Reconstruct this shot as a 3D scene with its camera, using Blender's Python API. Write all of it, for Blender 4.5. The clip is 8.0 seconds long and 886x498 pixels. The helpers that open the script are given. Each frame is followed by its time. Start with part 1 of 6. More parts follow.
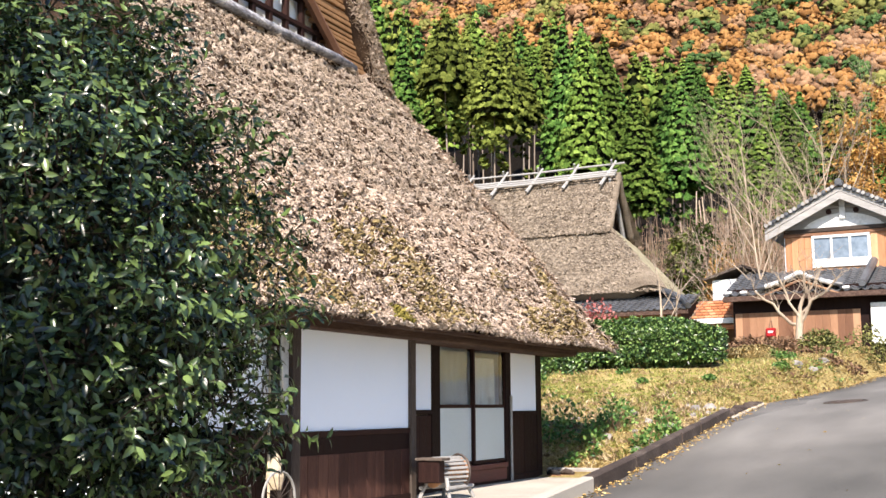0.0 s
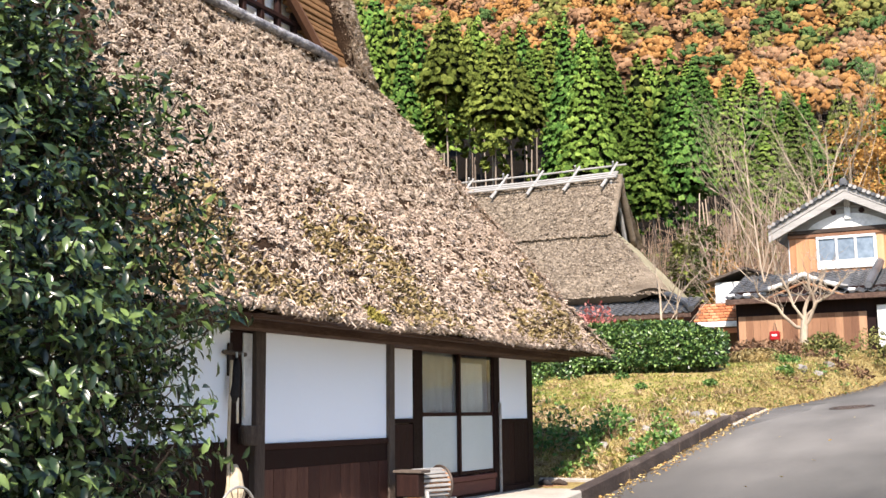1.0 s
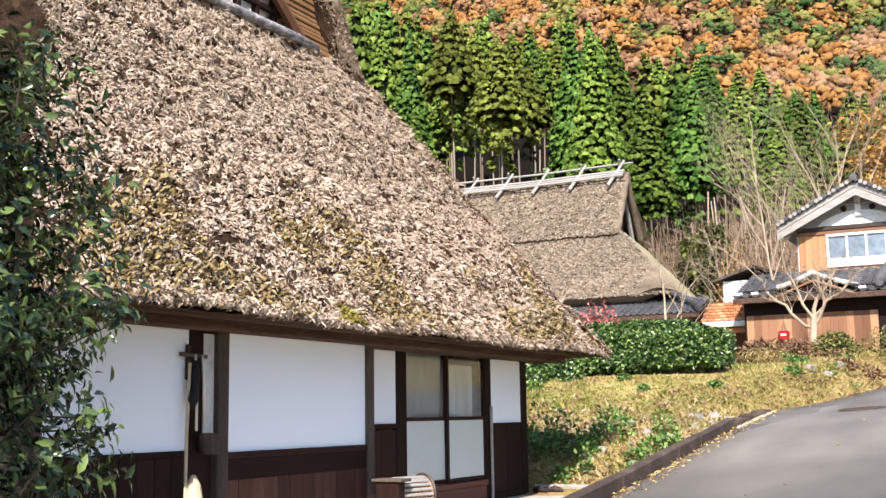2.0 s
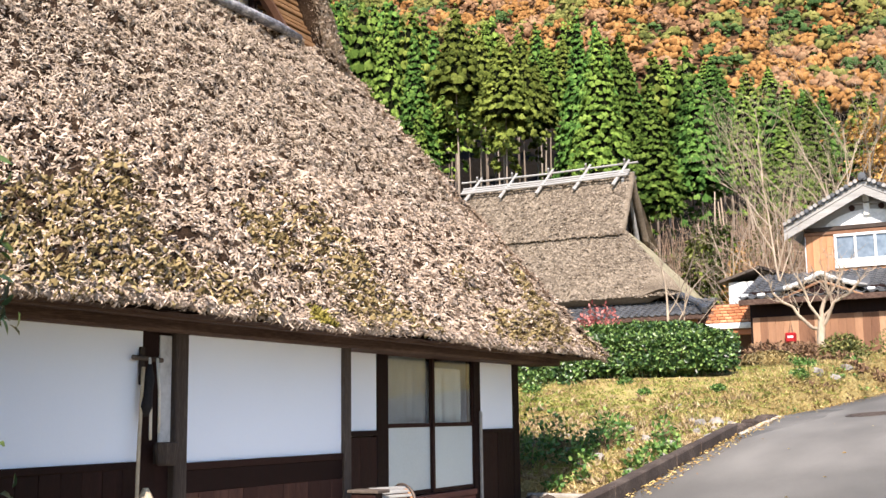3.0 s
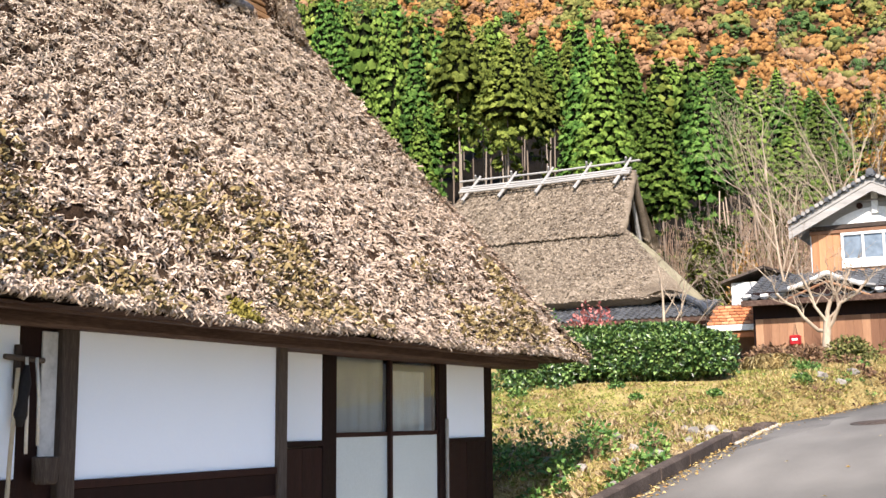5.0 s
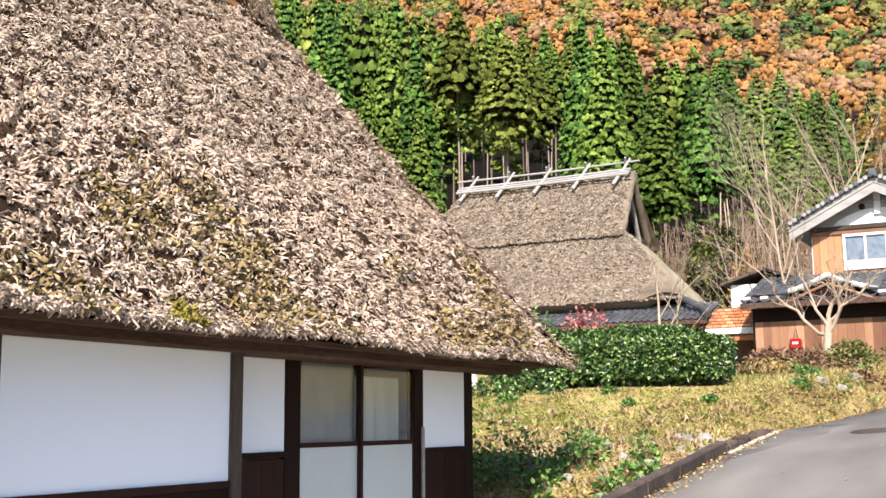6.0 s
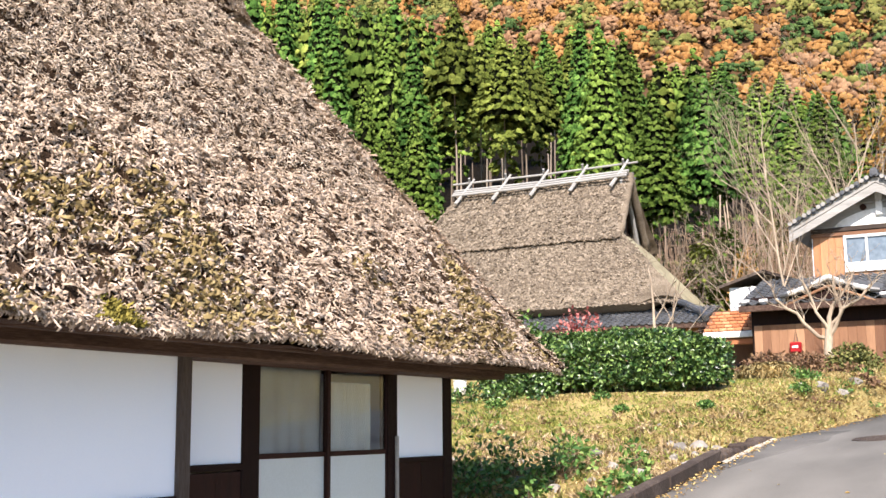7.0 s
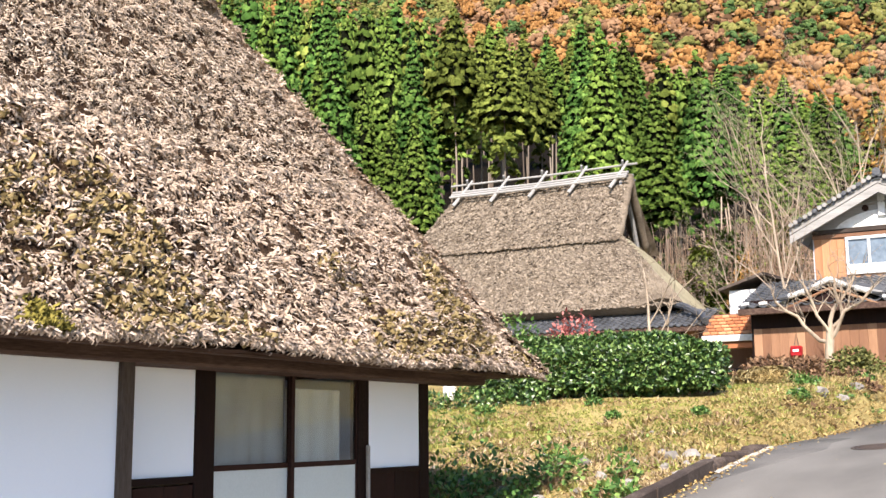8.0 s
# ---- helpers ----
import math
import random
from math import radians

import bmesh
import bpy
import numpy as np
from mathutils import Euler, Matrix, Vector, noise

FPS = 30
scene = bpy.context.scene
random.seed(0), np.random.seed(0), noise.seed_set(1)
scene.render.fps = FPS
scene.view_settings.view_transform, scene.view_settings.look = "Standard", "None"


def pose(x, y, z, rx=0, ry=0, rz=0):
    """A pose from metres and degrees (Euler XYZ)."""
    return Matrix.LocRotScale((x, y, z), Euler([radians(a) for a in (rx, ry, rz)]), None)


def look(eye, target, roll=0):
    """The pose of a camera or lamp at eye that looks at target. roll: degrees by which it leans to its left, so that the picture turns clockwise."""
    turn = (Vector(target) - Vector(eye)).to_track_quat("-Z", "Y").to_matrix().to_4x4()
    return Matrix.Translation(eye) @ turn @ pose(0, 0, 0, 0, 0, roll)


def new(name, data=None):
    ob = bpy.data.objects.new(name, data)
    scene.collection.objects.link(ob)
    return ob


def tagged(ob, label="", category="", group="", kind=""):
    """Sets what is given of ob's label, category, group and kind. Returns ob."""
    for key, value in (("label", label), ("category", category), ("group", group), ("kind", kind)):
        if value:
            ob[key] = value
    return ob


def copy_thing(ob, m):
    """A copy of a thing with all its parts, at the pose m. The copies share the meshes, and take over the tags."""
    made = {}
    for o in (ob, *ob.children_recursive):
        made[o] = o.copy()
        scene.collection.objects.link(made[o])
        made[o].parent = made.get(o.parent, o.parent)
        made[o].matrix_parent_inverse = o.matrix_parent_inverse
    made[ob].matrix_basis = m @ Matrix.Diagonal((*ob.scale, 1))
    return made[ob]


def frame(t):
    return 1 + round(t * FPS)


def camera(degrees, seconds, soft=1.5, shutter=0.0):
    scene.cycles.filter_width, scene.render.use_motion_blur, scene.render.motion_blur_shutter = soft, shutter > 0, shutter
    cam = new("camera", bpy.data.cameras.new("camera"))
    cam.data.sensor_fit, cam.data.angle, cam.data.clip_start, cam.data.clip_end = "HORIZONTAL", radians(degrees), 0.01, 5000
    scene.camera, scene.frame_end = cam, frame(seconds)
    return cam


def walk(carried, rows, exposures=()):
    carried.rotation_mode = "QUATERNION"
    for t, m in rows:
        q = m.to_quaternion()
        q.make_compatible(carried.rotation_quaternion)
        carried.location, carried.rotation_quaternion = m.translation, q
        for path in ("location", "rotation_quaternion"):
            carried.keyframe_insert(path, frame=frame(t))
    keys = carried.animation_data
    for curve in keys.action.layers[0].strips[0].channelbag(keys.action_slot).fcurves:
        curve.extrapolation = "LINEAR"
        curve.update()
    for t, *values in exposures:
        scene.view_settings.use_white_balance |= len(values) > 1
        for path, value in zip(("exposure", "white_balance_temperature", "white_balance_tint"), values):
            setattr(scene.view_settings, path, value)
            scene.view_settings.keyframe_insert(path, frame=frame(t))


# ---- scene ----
cam = camera(42.8, 8.0, soft=1.5)

# the camera and its way up the lane
PATH = [
    (0, pose(6.308, 0.086, 1.429, 98.021, 0.403, 26.839)),
    (0.5, pose(6.252, 0.498, 1.455, 98.149, 0.518, 26.959)),
    (1, pose(6.212, 0.871, 1.465, 98.272, 0.590, 27.120)),
    (1.5, pose(6.197, 1.242, 1.473, 98.331, 0.784, 27.432)),
    (3, pose(6.090, 2.314, 1.534, 98.474, 0.777, 28.130)),
    (3.5, pose(6.061, 2.645, 1.551, 98.563, 0.820, 28.290)),
    (4, pose(6.043, 2.971, 1.553, 98.702, 0.879, 28.472)),
    (5.5, pose(5.885, 4.027, 1.615, 98.587, 0.449, 28.533)),
    (6, pose(5.866, 4.382, 1.645, 98.730, 0.457, 28.648)),
    (6.5, pose(5.814, 4.748, 1.638, 98.855, 0.443, 28.665)),
    (7, pose(5.760, 5.120, 1.677, 98.974, 0.540, 28.730)),
    (7.5, pose(5.716, 5.479, 1.689, 99.022, 0.517, 28.764)),
    (8, pose(5.717, 5.780, 1.725, 99.148, 0.513, 28.919)),
]
walk(cam, PATH)

# ---- daylight: low late-autumn sun from behind the lane, clear sky ----
SUN_DIR = Vector((0.26, -0.665, 0.70)).normalized()
sun_el = math.asin(SUN_DIR.z)
sun_az = math.atan2(SUN_DIR.x, SUN_DIR.y)
world = bpy.data.worlds.new("sky")
scene.world = world
world.use_nodes = True
wt = world.node_tree
wt.nodes.clear()
w_out = wt.nodes.new("ShaderNodeOutputWorld")
w_bg = wt.nodes.new("ShaderNodeBackground")
w_sky = wt.nodes.new("ShaderNodeTexSky")
w_sky.sky_type = "NISHITA"
w_sky.sun_disc = False
w_sky.sun_elevation = sun_el
w_sky.sun_rotation = sun_az
w_sky.air_density = 1.0
w_sky.dust_density = 0.6
w_sky.ozone_density = 2.5
w_bg.inputs["Strength"].default_value = 0.115
wt.links.new(w_sky.outputs[0], w_bg.inputs[0])
wt.links.new(w_bg.outputs[0], w_out.inputs[0])
sun_data = bpy.data.lights.new("sun", "SUN")
sun_data.energy = 5.0
sun_data.angle = radians(0.6)
sun_data.color = (1.0, 0.886, 0.782)
sun_lamp = new("sun", sun_data)
sun_lamp.matrix_world = look((0, 0, 0), -SUN_DIR)
scene.view_settings.exposure = 1.27

# ---- small tools for meshes and materials ----
rng = np.random.default_rng(7)


class Shape:
    """Gathers vertices and faces of one mesh."""

    def __init__(self):
        self.v, self.f = [], []

    def add(self, verts, faces):
        n = len(self.v)
        self.v.extend([tuple(p) for p in verts])
        self.f.extend([tuple(i + n for i in f) for f in faces])
        return self

    def box(self, lo, hi, c=0.006, m=None):
        """A box with chamfered edges."""
        lo, hi = Vector(lo), Vector(hi)
        mid, h = (lo + hi) / 2, (hi - lo) / 2
        c = min(c, 0.45 * min(h))
        vs, idx = [], {}
        for sx in (-1, 1):
            for sy in (-1, 1):
                for sz in (-1, 1):
                    s = (sx, sy, sz)
                    for ax in range(3):
                        p = [mid[k] + s[k] * (h[k] - (0 if k == ax else c)) for k in range(3)]
                        idx[(s, ax)] = len(vs)
                        vs.append(p)
        fs = []
        for ax in range(3):
            a, b = (ax + 1) % 3, (ax + 2) % 3
            for sg in (-1, 1):
                ring = []
                for sa, sb in ((-1, -1), (1, -1), (1, 1), (-1, 1)):
                    s = [0, 0, 0]
                    s[ax], s[a], s[b] = sg, sa, sb
                    ring.append(idx[(tuple(s), ax)])
                fs.append(ring if sg > 0 else ring[::-1])
            for sa in (-1, 1):
                for sb in (-1, 1):
                    s0, s1 = [0, 0, 0], [0, 0, 0]
                    s0[a] = s1[a] = sa
                    s0[b] = s1[b] = sb
                    s0[ax], s1[ax] = -1, 1
                    s0, s1 = tuple(s0), tuple(s1)
                    ring = [idx[(s0, a)], idx[(s1, a)], idx[(s1, b)], idx[(s0, b)]]
                    fs.append(ring if sa * sb > 0 else ring[::-1])
        for sx in (-1, 1):
            for sy in (-1, 1):
                for sz in (-1, 1):
                    s = (sx, sy, sz)
                    ring = [idx[(s, 0)], idx[(s, 1)], idx[(s, 2)]]
                    fs.append(ring if sx * sy * sz > 0 else ring[::-1])
        if m is not None:
            vs = [m @ Vector(p) for p in vs]
        return self.add(vs, fs)

    def tube(self, pts, radii, n=8, cap=True):
        """A round bar along points, with a radius at each."""
        pts = [Vector(p) for p in pts]
        if not hasattr(radii, "__len__"):
            radii = [radii] * len(pts)
        vs, fs = [], []
        side = None
        for i, p in enumerate(pts):
            d = (pts[min(i + 1, len(pts) - 1)] - pts[max(i - 1, 0)])
            d = d.normalized() if d.length > 1e-9 else Vector((0, 0, 1))
            if side is None:
                side = d.orthogonal().normalized()
            side = (side - d * side.dot(d)).normalized()
            up = d.cross(side)
            for k in range(n):
                a = 2 * math.pi * k / n
                vs.append(p + (side * math.cos(a) + up * math.sin(a)) * radii[i])
        for i in range(len(pts) - 1):
            for k in range(n):
                fs.append((i * n + k, i * n + (k + 1) % n, (i + 1) * n + (k + 1) % n, (i + 1) * n + k))
        if cap:
            fs.append(tuple(range(n))[::-1])
            fs.append(tuple((len(pts) - 1) * n + k for k in range(n)))
        return self.add(vs, fs)

    def grid(self, fn, us, vs_, flip=False):
        """A sheet of points fn(u, v)."""
        n = len(vs_)
        pts = [fn(u, v) for u in us for v in vs_]
        fs = []
        for i in range(len(us) - 1):
            for j in range(n - 1):
                q = (i * n + j, (i + 1) * n + j, (i + 1) * n + j + 1, i * n + j + 1)
                fs.append(q[::-1] if flip else q)
        return self.add(pts, fs)

    def mesh(self, name, smooth=False):
        me = bpy.data.meshes.new(name)
        me.from_pydata([tuple(p) for p in self.v], [], self.f)
        if smooth:
            me.shade_smooth()
        me.update()
        return me


def raw_mesh(name, verts, faces, smooth=False):
    """A mesh from arrays of vertices and equal-sided faces."""
    me = bpy.data.meshes.new(name)
    verts = np.asarray(verts, dtype=np.float32)
    faces = np.asarray(faces, dtype=np.int32)
    k = faces.shape[1]
    me.vertices.add(len(verts))
    me.vertices.foreach_set("co", verts.ravel())
    me.loops.add(faces.size)
    me.loops.foreach_set("vertex_index", faces.ravel())
    me.polygons.add(len(faces))
    me.polygons.foreach_set("loop_start", np.arange(0, faces.size, k, dtype=np.int32))
    me.update(calc_edges=True)
    if smooth:
        me.shade_smooth()
    return me


def part(name, shape, material, parent=None, label="", smooth=False):
    """One mesh object under a thing, or a thing of its own."""
    me = shape.mesh(name, smooth) if isinstance(shape, Shape) else shape
    if not me.materials:
        me.materials.append(material)
    ob = new(name, me)
    if parent is not None:
        ob.parent = parent
    if label:
        tagged(ob, label)
    return ob


def thing(name, label, category, group="", kind="", at=(0, 0, 0)):
    ob = new(name)
    ob.empty_display_size = 0.2
    ob.location = at
    return tagged(ob, label, category, group, kind)


def links(nt, *pairs):
    for a, b in pairs:
        nt.links.new(a, b)


def surface(name, c1, c2, c3=None, rough=0.8, big=1.2, fine=40.0, stretch=(1, 1, 1), bump=0.3, depth=0.01,
            island=0.0, objr=0.0, metal=0.0, spec=0.3, fine_mix=0.5, leaf=0.0, rough_var=0.15, tree=0.0):
    """A procedural surface: stains at one scale, grain at another, fine relief."""
    m = bpy.data.materials.new(name)
    m.use_nodes = True
    nt = m.node_tree
    nt.nodes.clear()
    N = nt.nodes.new
    out = N("ShaderNodeOutputMaterial")
    bs = N("ShaderNodeBsdfPrincipled")
    tc = N("ShaderNodeTexCoord")
    mp = N("ShaderNodeMapping")
    mp.inputs["Scale"].default_value = stretch
    info = N("ShaderNodeObjectInfo")
    shift = N("ShaderNodeVectorMath")
    shift.operation = "MULTIPLY_ADD"
    shift.inputs[1].default_value = (37.0, 19.0, 53.0) if objr else (0, 0, 0)
    links(nt, (info.outputs["Random"], shift.inputs[0]), (tc.outputs["Object"], shift.inputs[2]), (shift.outputs[0], mp.inputs["Vector"]))
    n1, n2 = N("ShaderNodeTexNoise"), N("ShaderNodeTexNoise")
    n1.inputs["Scale"].default_value, n1.inputs["Detail"].default_value = big, 5
    n2.inputs["Scale"].default_value, n2.inputs["Detail"].default_value = fine, 6
    n2.inputs["Roughness"].default_value = 0.65
    links(nt, (mp.outputs[0], n1.inputs["Vector"]), (mp.outputs[0], n2.inputs["Vector"]))
    mixf = N("ShaderNodeMix")
    mixf.inputs[0].default_value = fine_mix
    links(nt, (n1.outputs["Fac"], mixf.inputs[2]), (n2.outputs["Fac"], mixf.inputs[3]))
    fac = mixf.outputs[0]
    if island or objr:
        geo = N("ShaderNodeNewGeometry")
        src = geo.outputs["Random Per Island"] if island else info.outputs["Random"]
        mi = N("ShaderNodeMix")
        mi.inputs[0].default_value = island or objr
        links(nt, (fac, mi.inputs[2]), (src, mi.inputs[3]))
        fac = mi.outputs[0]
    ramp = N("ShaderNodeValToRGB")
    el = ramp.color_ramp.elements
    spread = 0.17 if not (island or objr) else 0.17 + 0.28 * (island or objr)
    el[0].position, el[1].position = 0.5 - spread, 0.5 + spread
    el[0].color, el[1].color = (*c1, 1), (*(c3 or c2), 1)
    if c3:
        e = el.new(0.5)
        e.color = (*c2, 1)
    colour = ramp.outputs[0]
    if tree:
        hs, tv = N("ShaderNodeHueSaturation"), N("ShaderNodeMapRange")
        tv.inputs["To Min"].default_value, tv.inputs["To Max"].default_value = 1 - tree, 1 + tree
        links(nt, (info.outputs["Random"], tv.inputs["Value"]), (tv.outputs[0], hs.inputs["Value"]), (colour, hs.inputs["Color"]))
        colour = hs.outputs[0]
    rr = N("ShaderNodeMapRange")
    rr.inputs["To Min"].default_value = max(0.02, rough - rough_var)
    rr.inputs["To Max"].default_value = min(1.0, rough + rough_var)
    links(nt, (fac, ramp.inputs[0]), (colour, bs.inputs["Base Color"]), (n1.outputs["Fac"], rr.inputs["Value"]), (rr.outputs[0], bs.inputs["Roughness"]))
    bs.inputs["Metallic"].default_value = metal
    bs.inputs["Specular IOR Level"].default_value = spec
    if bump:
        bp = N("ShaderNodeBump")
        bp.inputs["Strength"].default_value = bump
        bp.inputs["Distance"].default_value = depth
        links(nt, (n2.outputs["Fac"], bp.inputs["Height"]), (bp.outputs[0], bs.inputs["Normal"]))
    if leaf:
        tr = N("ShaderNodeBsdfTranslucent")
        mx = N("ShaderNodeMixShader")
        mx.inputs[0].default_value = leaf
        links(nt, (colour, tr.inputs["Color"]), (bs.outputs[0], mx.inputs[1]), (tr.outputs[0], mx.inputs[2]), (mx.outputs[0], out.inputs[0]))
    else:
        links(nt, (bs.outputs[0], out.inputs[0]))
    return m


def glass_mat(name, tint=(0.9, 0.95, 0.95), rough=0.02):
    m = bpy.data.materials.new(name)
    m.use_nodes = True
    nt = m.node_tree
    bs = nt.nodes["Principled BSDF"]
    bs.inputs["Base Color"].default_value = (*tint, 1)
    bs.inputs["Transmission Weight"].default_value = 1.0
    bs.inputs["Roughness"].default_value = rough
    bs.inputs["IOR"].default_value = 1.45
    return m


MAT = {}
# near-black thatch base: the shade between straw ends is put into its colour
MAT["thatch_gap_shade"] = surface("thatch_gap_shade", (0.012, 0.0065, 0.004), (0.036, 0.021, 0.013), (0.10, 0.066, 0.042), rough=0.95, big=4, fine=55, bump=1.0, depth=0.03, spec=0.1)
MAT["straw"] = surface("straw", (0.075, 0.047, 0.029), (0.435, 0.338, 0.262), (0.63, 0.528, 0.462), rough=0.85, big=9, fine=38, fine_mix=0.4, island=0.22, bump=0.5, depth=0.012, spec=0.08)
MAT["straw_fine"] = surface("straw_fine", (0.12, 0.082, 0.054), (0.435, 0.350, 0.275), (0.63, 0.535, 0.466), rough=0.85, big=9, fine=38, fine_mix=0.4, island=0.22, bump=0.5, depth=0.012, spec=0.08)
MAT["moss"] = surface("moss", (0.06, 0.042, 0.018), (0.19, 0.142, 0.065), (0.36, 0.285, 0.15), rough=0.95, big=5, fine=30, island=0.3, bump=0.3, spec=0.1)
MAT["moss_bright"] = surface("moss_bright", (0.07, 0.058, 0.014), (0.17, 0.145, 0.035), (0.30, 0.255, 0.07), rough=0.95, big=8, fine=40, island=0.4, bump=0.3, spec=0.05)
MAT["straw_end"] = surface("straw_end", (0.12, 0.060, 0.030), (0.30, 0.175, 0.09), (0.48, 0.32, 0.19), rough=0.85, big=5, fine=40, island=0.5, bump=0.5, spec=0.1)
MAT["iron"] = surface("iron", (0.05, 0.042, 0.04), (0.12, 0.09, 0.075), rough=0.6, big=6, fine=40, bump=0.4, metal=0.6)
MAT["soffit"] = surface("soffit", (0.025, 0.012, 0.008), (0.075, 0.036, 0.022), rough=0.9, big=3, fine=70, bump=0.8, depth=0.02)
# white plaster tinted blue: the cast of the sky is put into the colour
MAT["plaster"] = surface("plaster", (0.77, 0.825, 0.93), (0.81, 0.86, 0.95), rough=0.9, big=0.8, fine=90, bump=0.08, depth=0.003)
MAT["dark_wood"] = surface("dark_wood", (0.006, 0.003, 0.003), (0.018, 0.008, 0.007), (0.042, 0.019, 0.015), rough=0.65, big=2.5, fine=22, stretch=(6, 6, 0.6), bump=0.3, objr=0.25, spec=0.12)
MAT["plank_wood"] = surface("plank_wood", (0.022, 0.010, 0.009), (0.060, 0.027, 0.021), (0.14, 0.07, 0.05), rough=0.65, big=2.5, fine=22, stretch=(6, 6, 0.5), bump=0.4, objr=0.25, spec=0.15)
MAT["grey_wood"] = surface("grey_wood", (0.020, 0.015, 0.014), (0.06, 0.046, 0.039), (0.14, 0.115, 0.098), rough=0.8, big=2, fine=20, stretch=(7, 7, 0.5), bump=0.5, objr=0.2, spec=0.12)
MAT["beam_wood"] = surface("beam_wood", (0.024, 0.014, 0.011), (0.072, 0.045, 0.036), (0.14, 0.095, 0.075), rough=0.8, big=2, fine=20, stretch=(7, 0.5, 7), bump=0.4, spec=0.12)
MAT["sill_red"] = surface("sill_red", (0.06, 0.020, 0.018), (0.14, 0.05, 0.042), rough=0.6, big=2, fine=20, stretch=(7, 0.5, 7), bump=0.2)
MAT["asphalt"] = surface("asphalt", (0.062, 0.060, 0.056), (0.120, 0.114, 0.106), (0.195, 0.185, 0.172), rough=0.9, big=0.55, fine=110, fine_mix=0.22, stretch=(1, 0.35, 1), bump=0.5, depth=0.006)
MAT["soil"] = surface("soil", (0.13, 0.082, 0.04), (0.25, 0.195, 0.08), (0.38, 0.315, 0.135), rough=0.95, big=0.9, fine=14, bump=0.8, depth=0.05, spec=0.05)
def litter_and_shade(m):
    """Mixes woodland shade and leaf litter into the ground's colour where the woods stand."""
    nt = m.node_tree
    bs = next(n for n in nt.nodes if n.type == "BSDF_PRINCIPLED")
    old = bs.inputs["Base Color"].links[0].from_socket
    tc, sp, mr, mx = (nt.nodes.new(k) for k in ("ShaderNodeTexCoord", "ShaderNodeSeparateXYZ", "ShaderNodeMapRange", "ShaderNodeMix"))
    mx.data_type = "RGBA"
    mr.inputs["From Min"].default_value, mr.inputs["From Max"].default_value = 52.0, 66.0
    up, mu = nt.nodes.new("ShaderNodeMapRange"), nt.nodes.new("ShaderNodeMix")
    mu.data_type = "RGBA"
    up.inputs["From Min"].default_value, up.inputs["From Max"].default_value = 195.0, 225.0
    mu.inputs["A"].default_value = (0.006, 0.0045, 0.003, 1)     # needle litter under the cedars, near-black with their shade painted in
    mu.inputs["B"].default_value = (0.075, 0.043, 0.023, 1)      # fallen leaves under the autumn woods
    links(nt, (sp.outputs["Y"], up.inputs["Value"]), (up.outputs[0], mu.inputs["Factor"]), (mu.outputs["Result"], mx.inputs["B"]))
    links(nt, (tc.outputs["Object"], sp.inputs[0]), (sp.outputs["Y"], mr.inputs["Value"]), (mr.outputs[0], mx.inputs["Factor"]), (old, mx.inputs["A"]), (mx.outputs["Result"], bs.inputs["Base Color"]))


litter_and_shade(MAT["soil"])
MAT["concrete"] = surface("concrete", (0.25, 0.225, 0.19), (0.36, 0.33, 0.285), (0.46, 0.42, 0.365), rough=0.9, big=1.2, fine=60, bump=0.3)
MAT["kerb"] = surface("kerb", (0.022, 0.015, 0.013), (0.05, 0.036, 0.03), (0.12, 0.095, 0.08), rough=0.9, big=2, fine=30, bump=0.6)
MAT["thatch_b"] = surface("thatch_b", (0.085, 0.066, 0.050), (0.165, 0.134, 0.102), (0.27, 0.222, 0.172), rough=0.95, big=0.5, fine=9, stretch=(0.7, 2.2, 3.5), bump=1.0, depth=0.04, spec=0.05)
MAT["thatch_hip"] = surface("thatch_hip", (0.20, 0.178, 0.12), (0.29, 0.262, 0.18), (0.37, 0.338, 0.24), rough=0.95, big=0.6, fine=7, stretch=(1.5, 1.0, 3.5), bump=0.3, depth=0.02, spec=0.03)
MAT["straw_b"] = surface("straw_b", (0.07, 0.054, 0.042), (0.165, 0.134, 0.104), (0.33, 0.275, 0.218), rough=0.95, big=1.2, fine=9, stretch=(0.5, 2.5, 3.5), island=0.45, bump=0.2, spec=0.05)
MAT["silver_wood"] = surface("silver_wood", (0.20, 0.195, 0.19), (0.36, 0.35, 0.34), rough=0.85, big=1.5, fine=12, stretch=(0.4, 5, 5), bump=0.3)
MAT["tile"] = surface("tile", (0.026, 0.028, 0.032), (0.062, 0.065, 0.073), (0.125, 0.13, 0.14), rough=0.45, big=2, fine=18, bump=0.2, spec=0.5)
MAT["orange_wood"] = surface("orange_wood", (0.27, 0.12, 0.055), (0.44, 0.23, 0.12), (0.58, 0.36, 0.21), rough=0.7, big=1.2, fine=9, stretch=(5, 5, 0.5), bump=0.3, objr=0.35)
MAT["brown_wood"] = surface("brown_wood", (0.10, 0.045, 0.026), (0.23, 0.118, 0.068), (0.40, 0.24, 0.145), rough=0.75, big=1.0, fine=9, stretch=(5, 5, 0.5), bump=0.4, objr=0.5)
MAT["white_paint"] = surface("white_paint", (0.42, 0.42, 0.42), (0.66, 0.66, 0.655), (0.78, 0.78, 0.775), rough=0.7, big=2, fine=12, bump=0.15)
MAT["glass"] = glass_mat("glass")
MAT["frosted"] = surface("frosted", (0.46, 0.52, 0.54), (0.56, 0.62, 0.65), rough=0.35, big=1, fine=50, bump=0.1, spec=0.5)
MAT["curtain"] = surface("curtain", (0.62, 0.63, 0.64), (0.80, 0.80, 0.79), rough=0.9, big=3, fine=60, bump=0.2, stretch=(1, 6, 0.6))
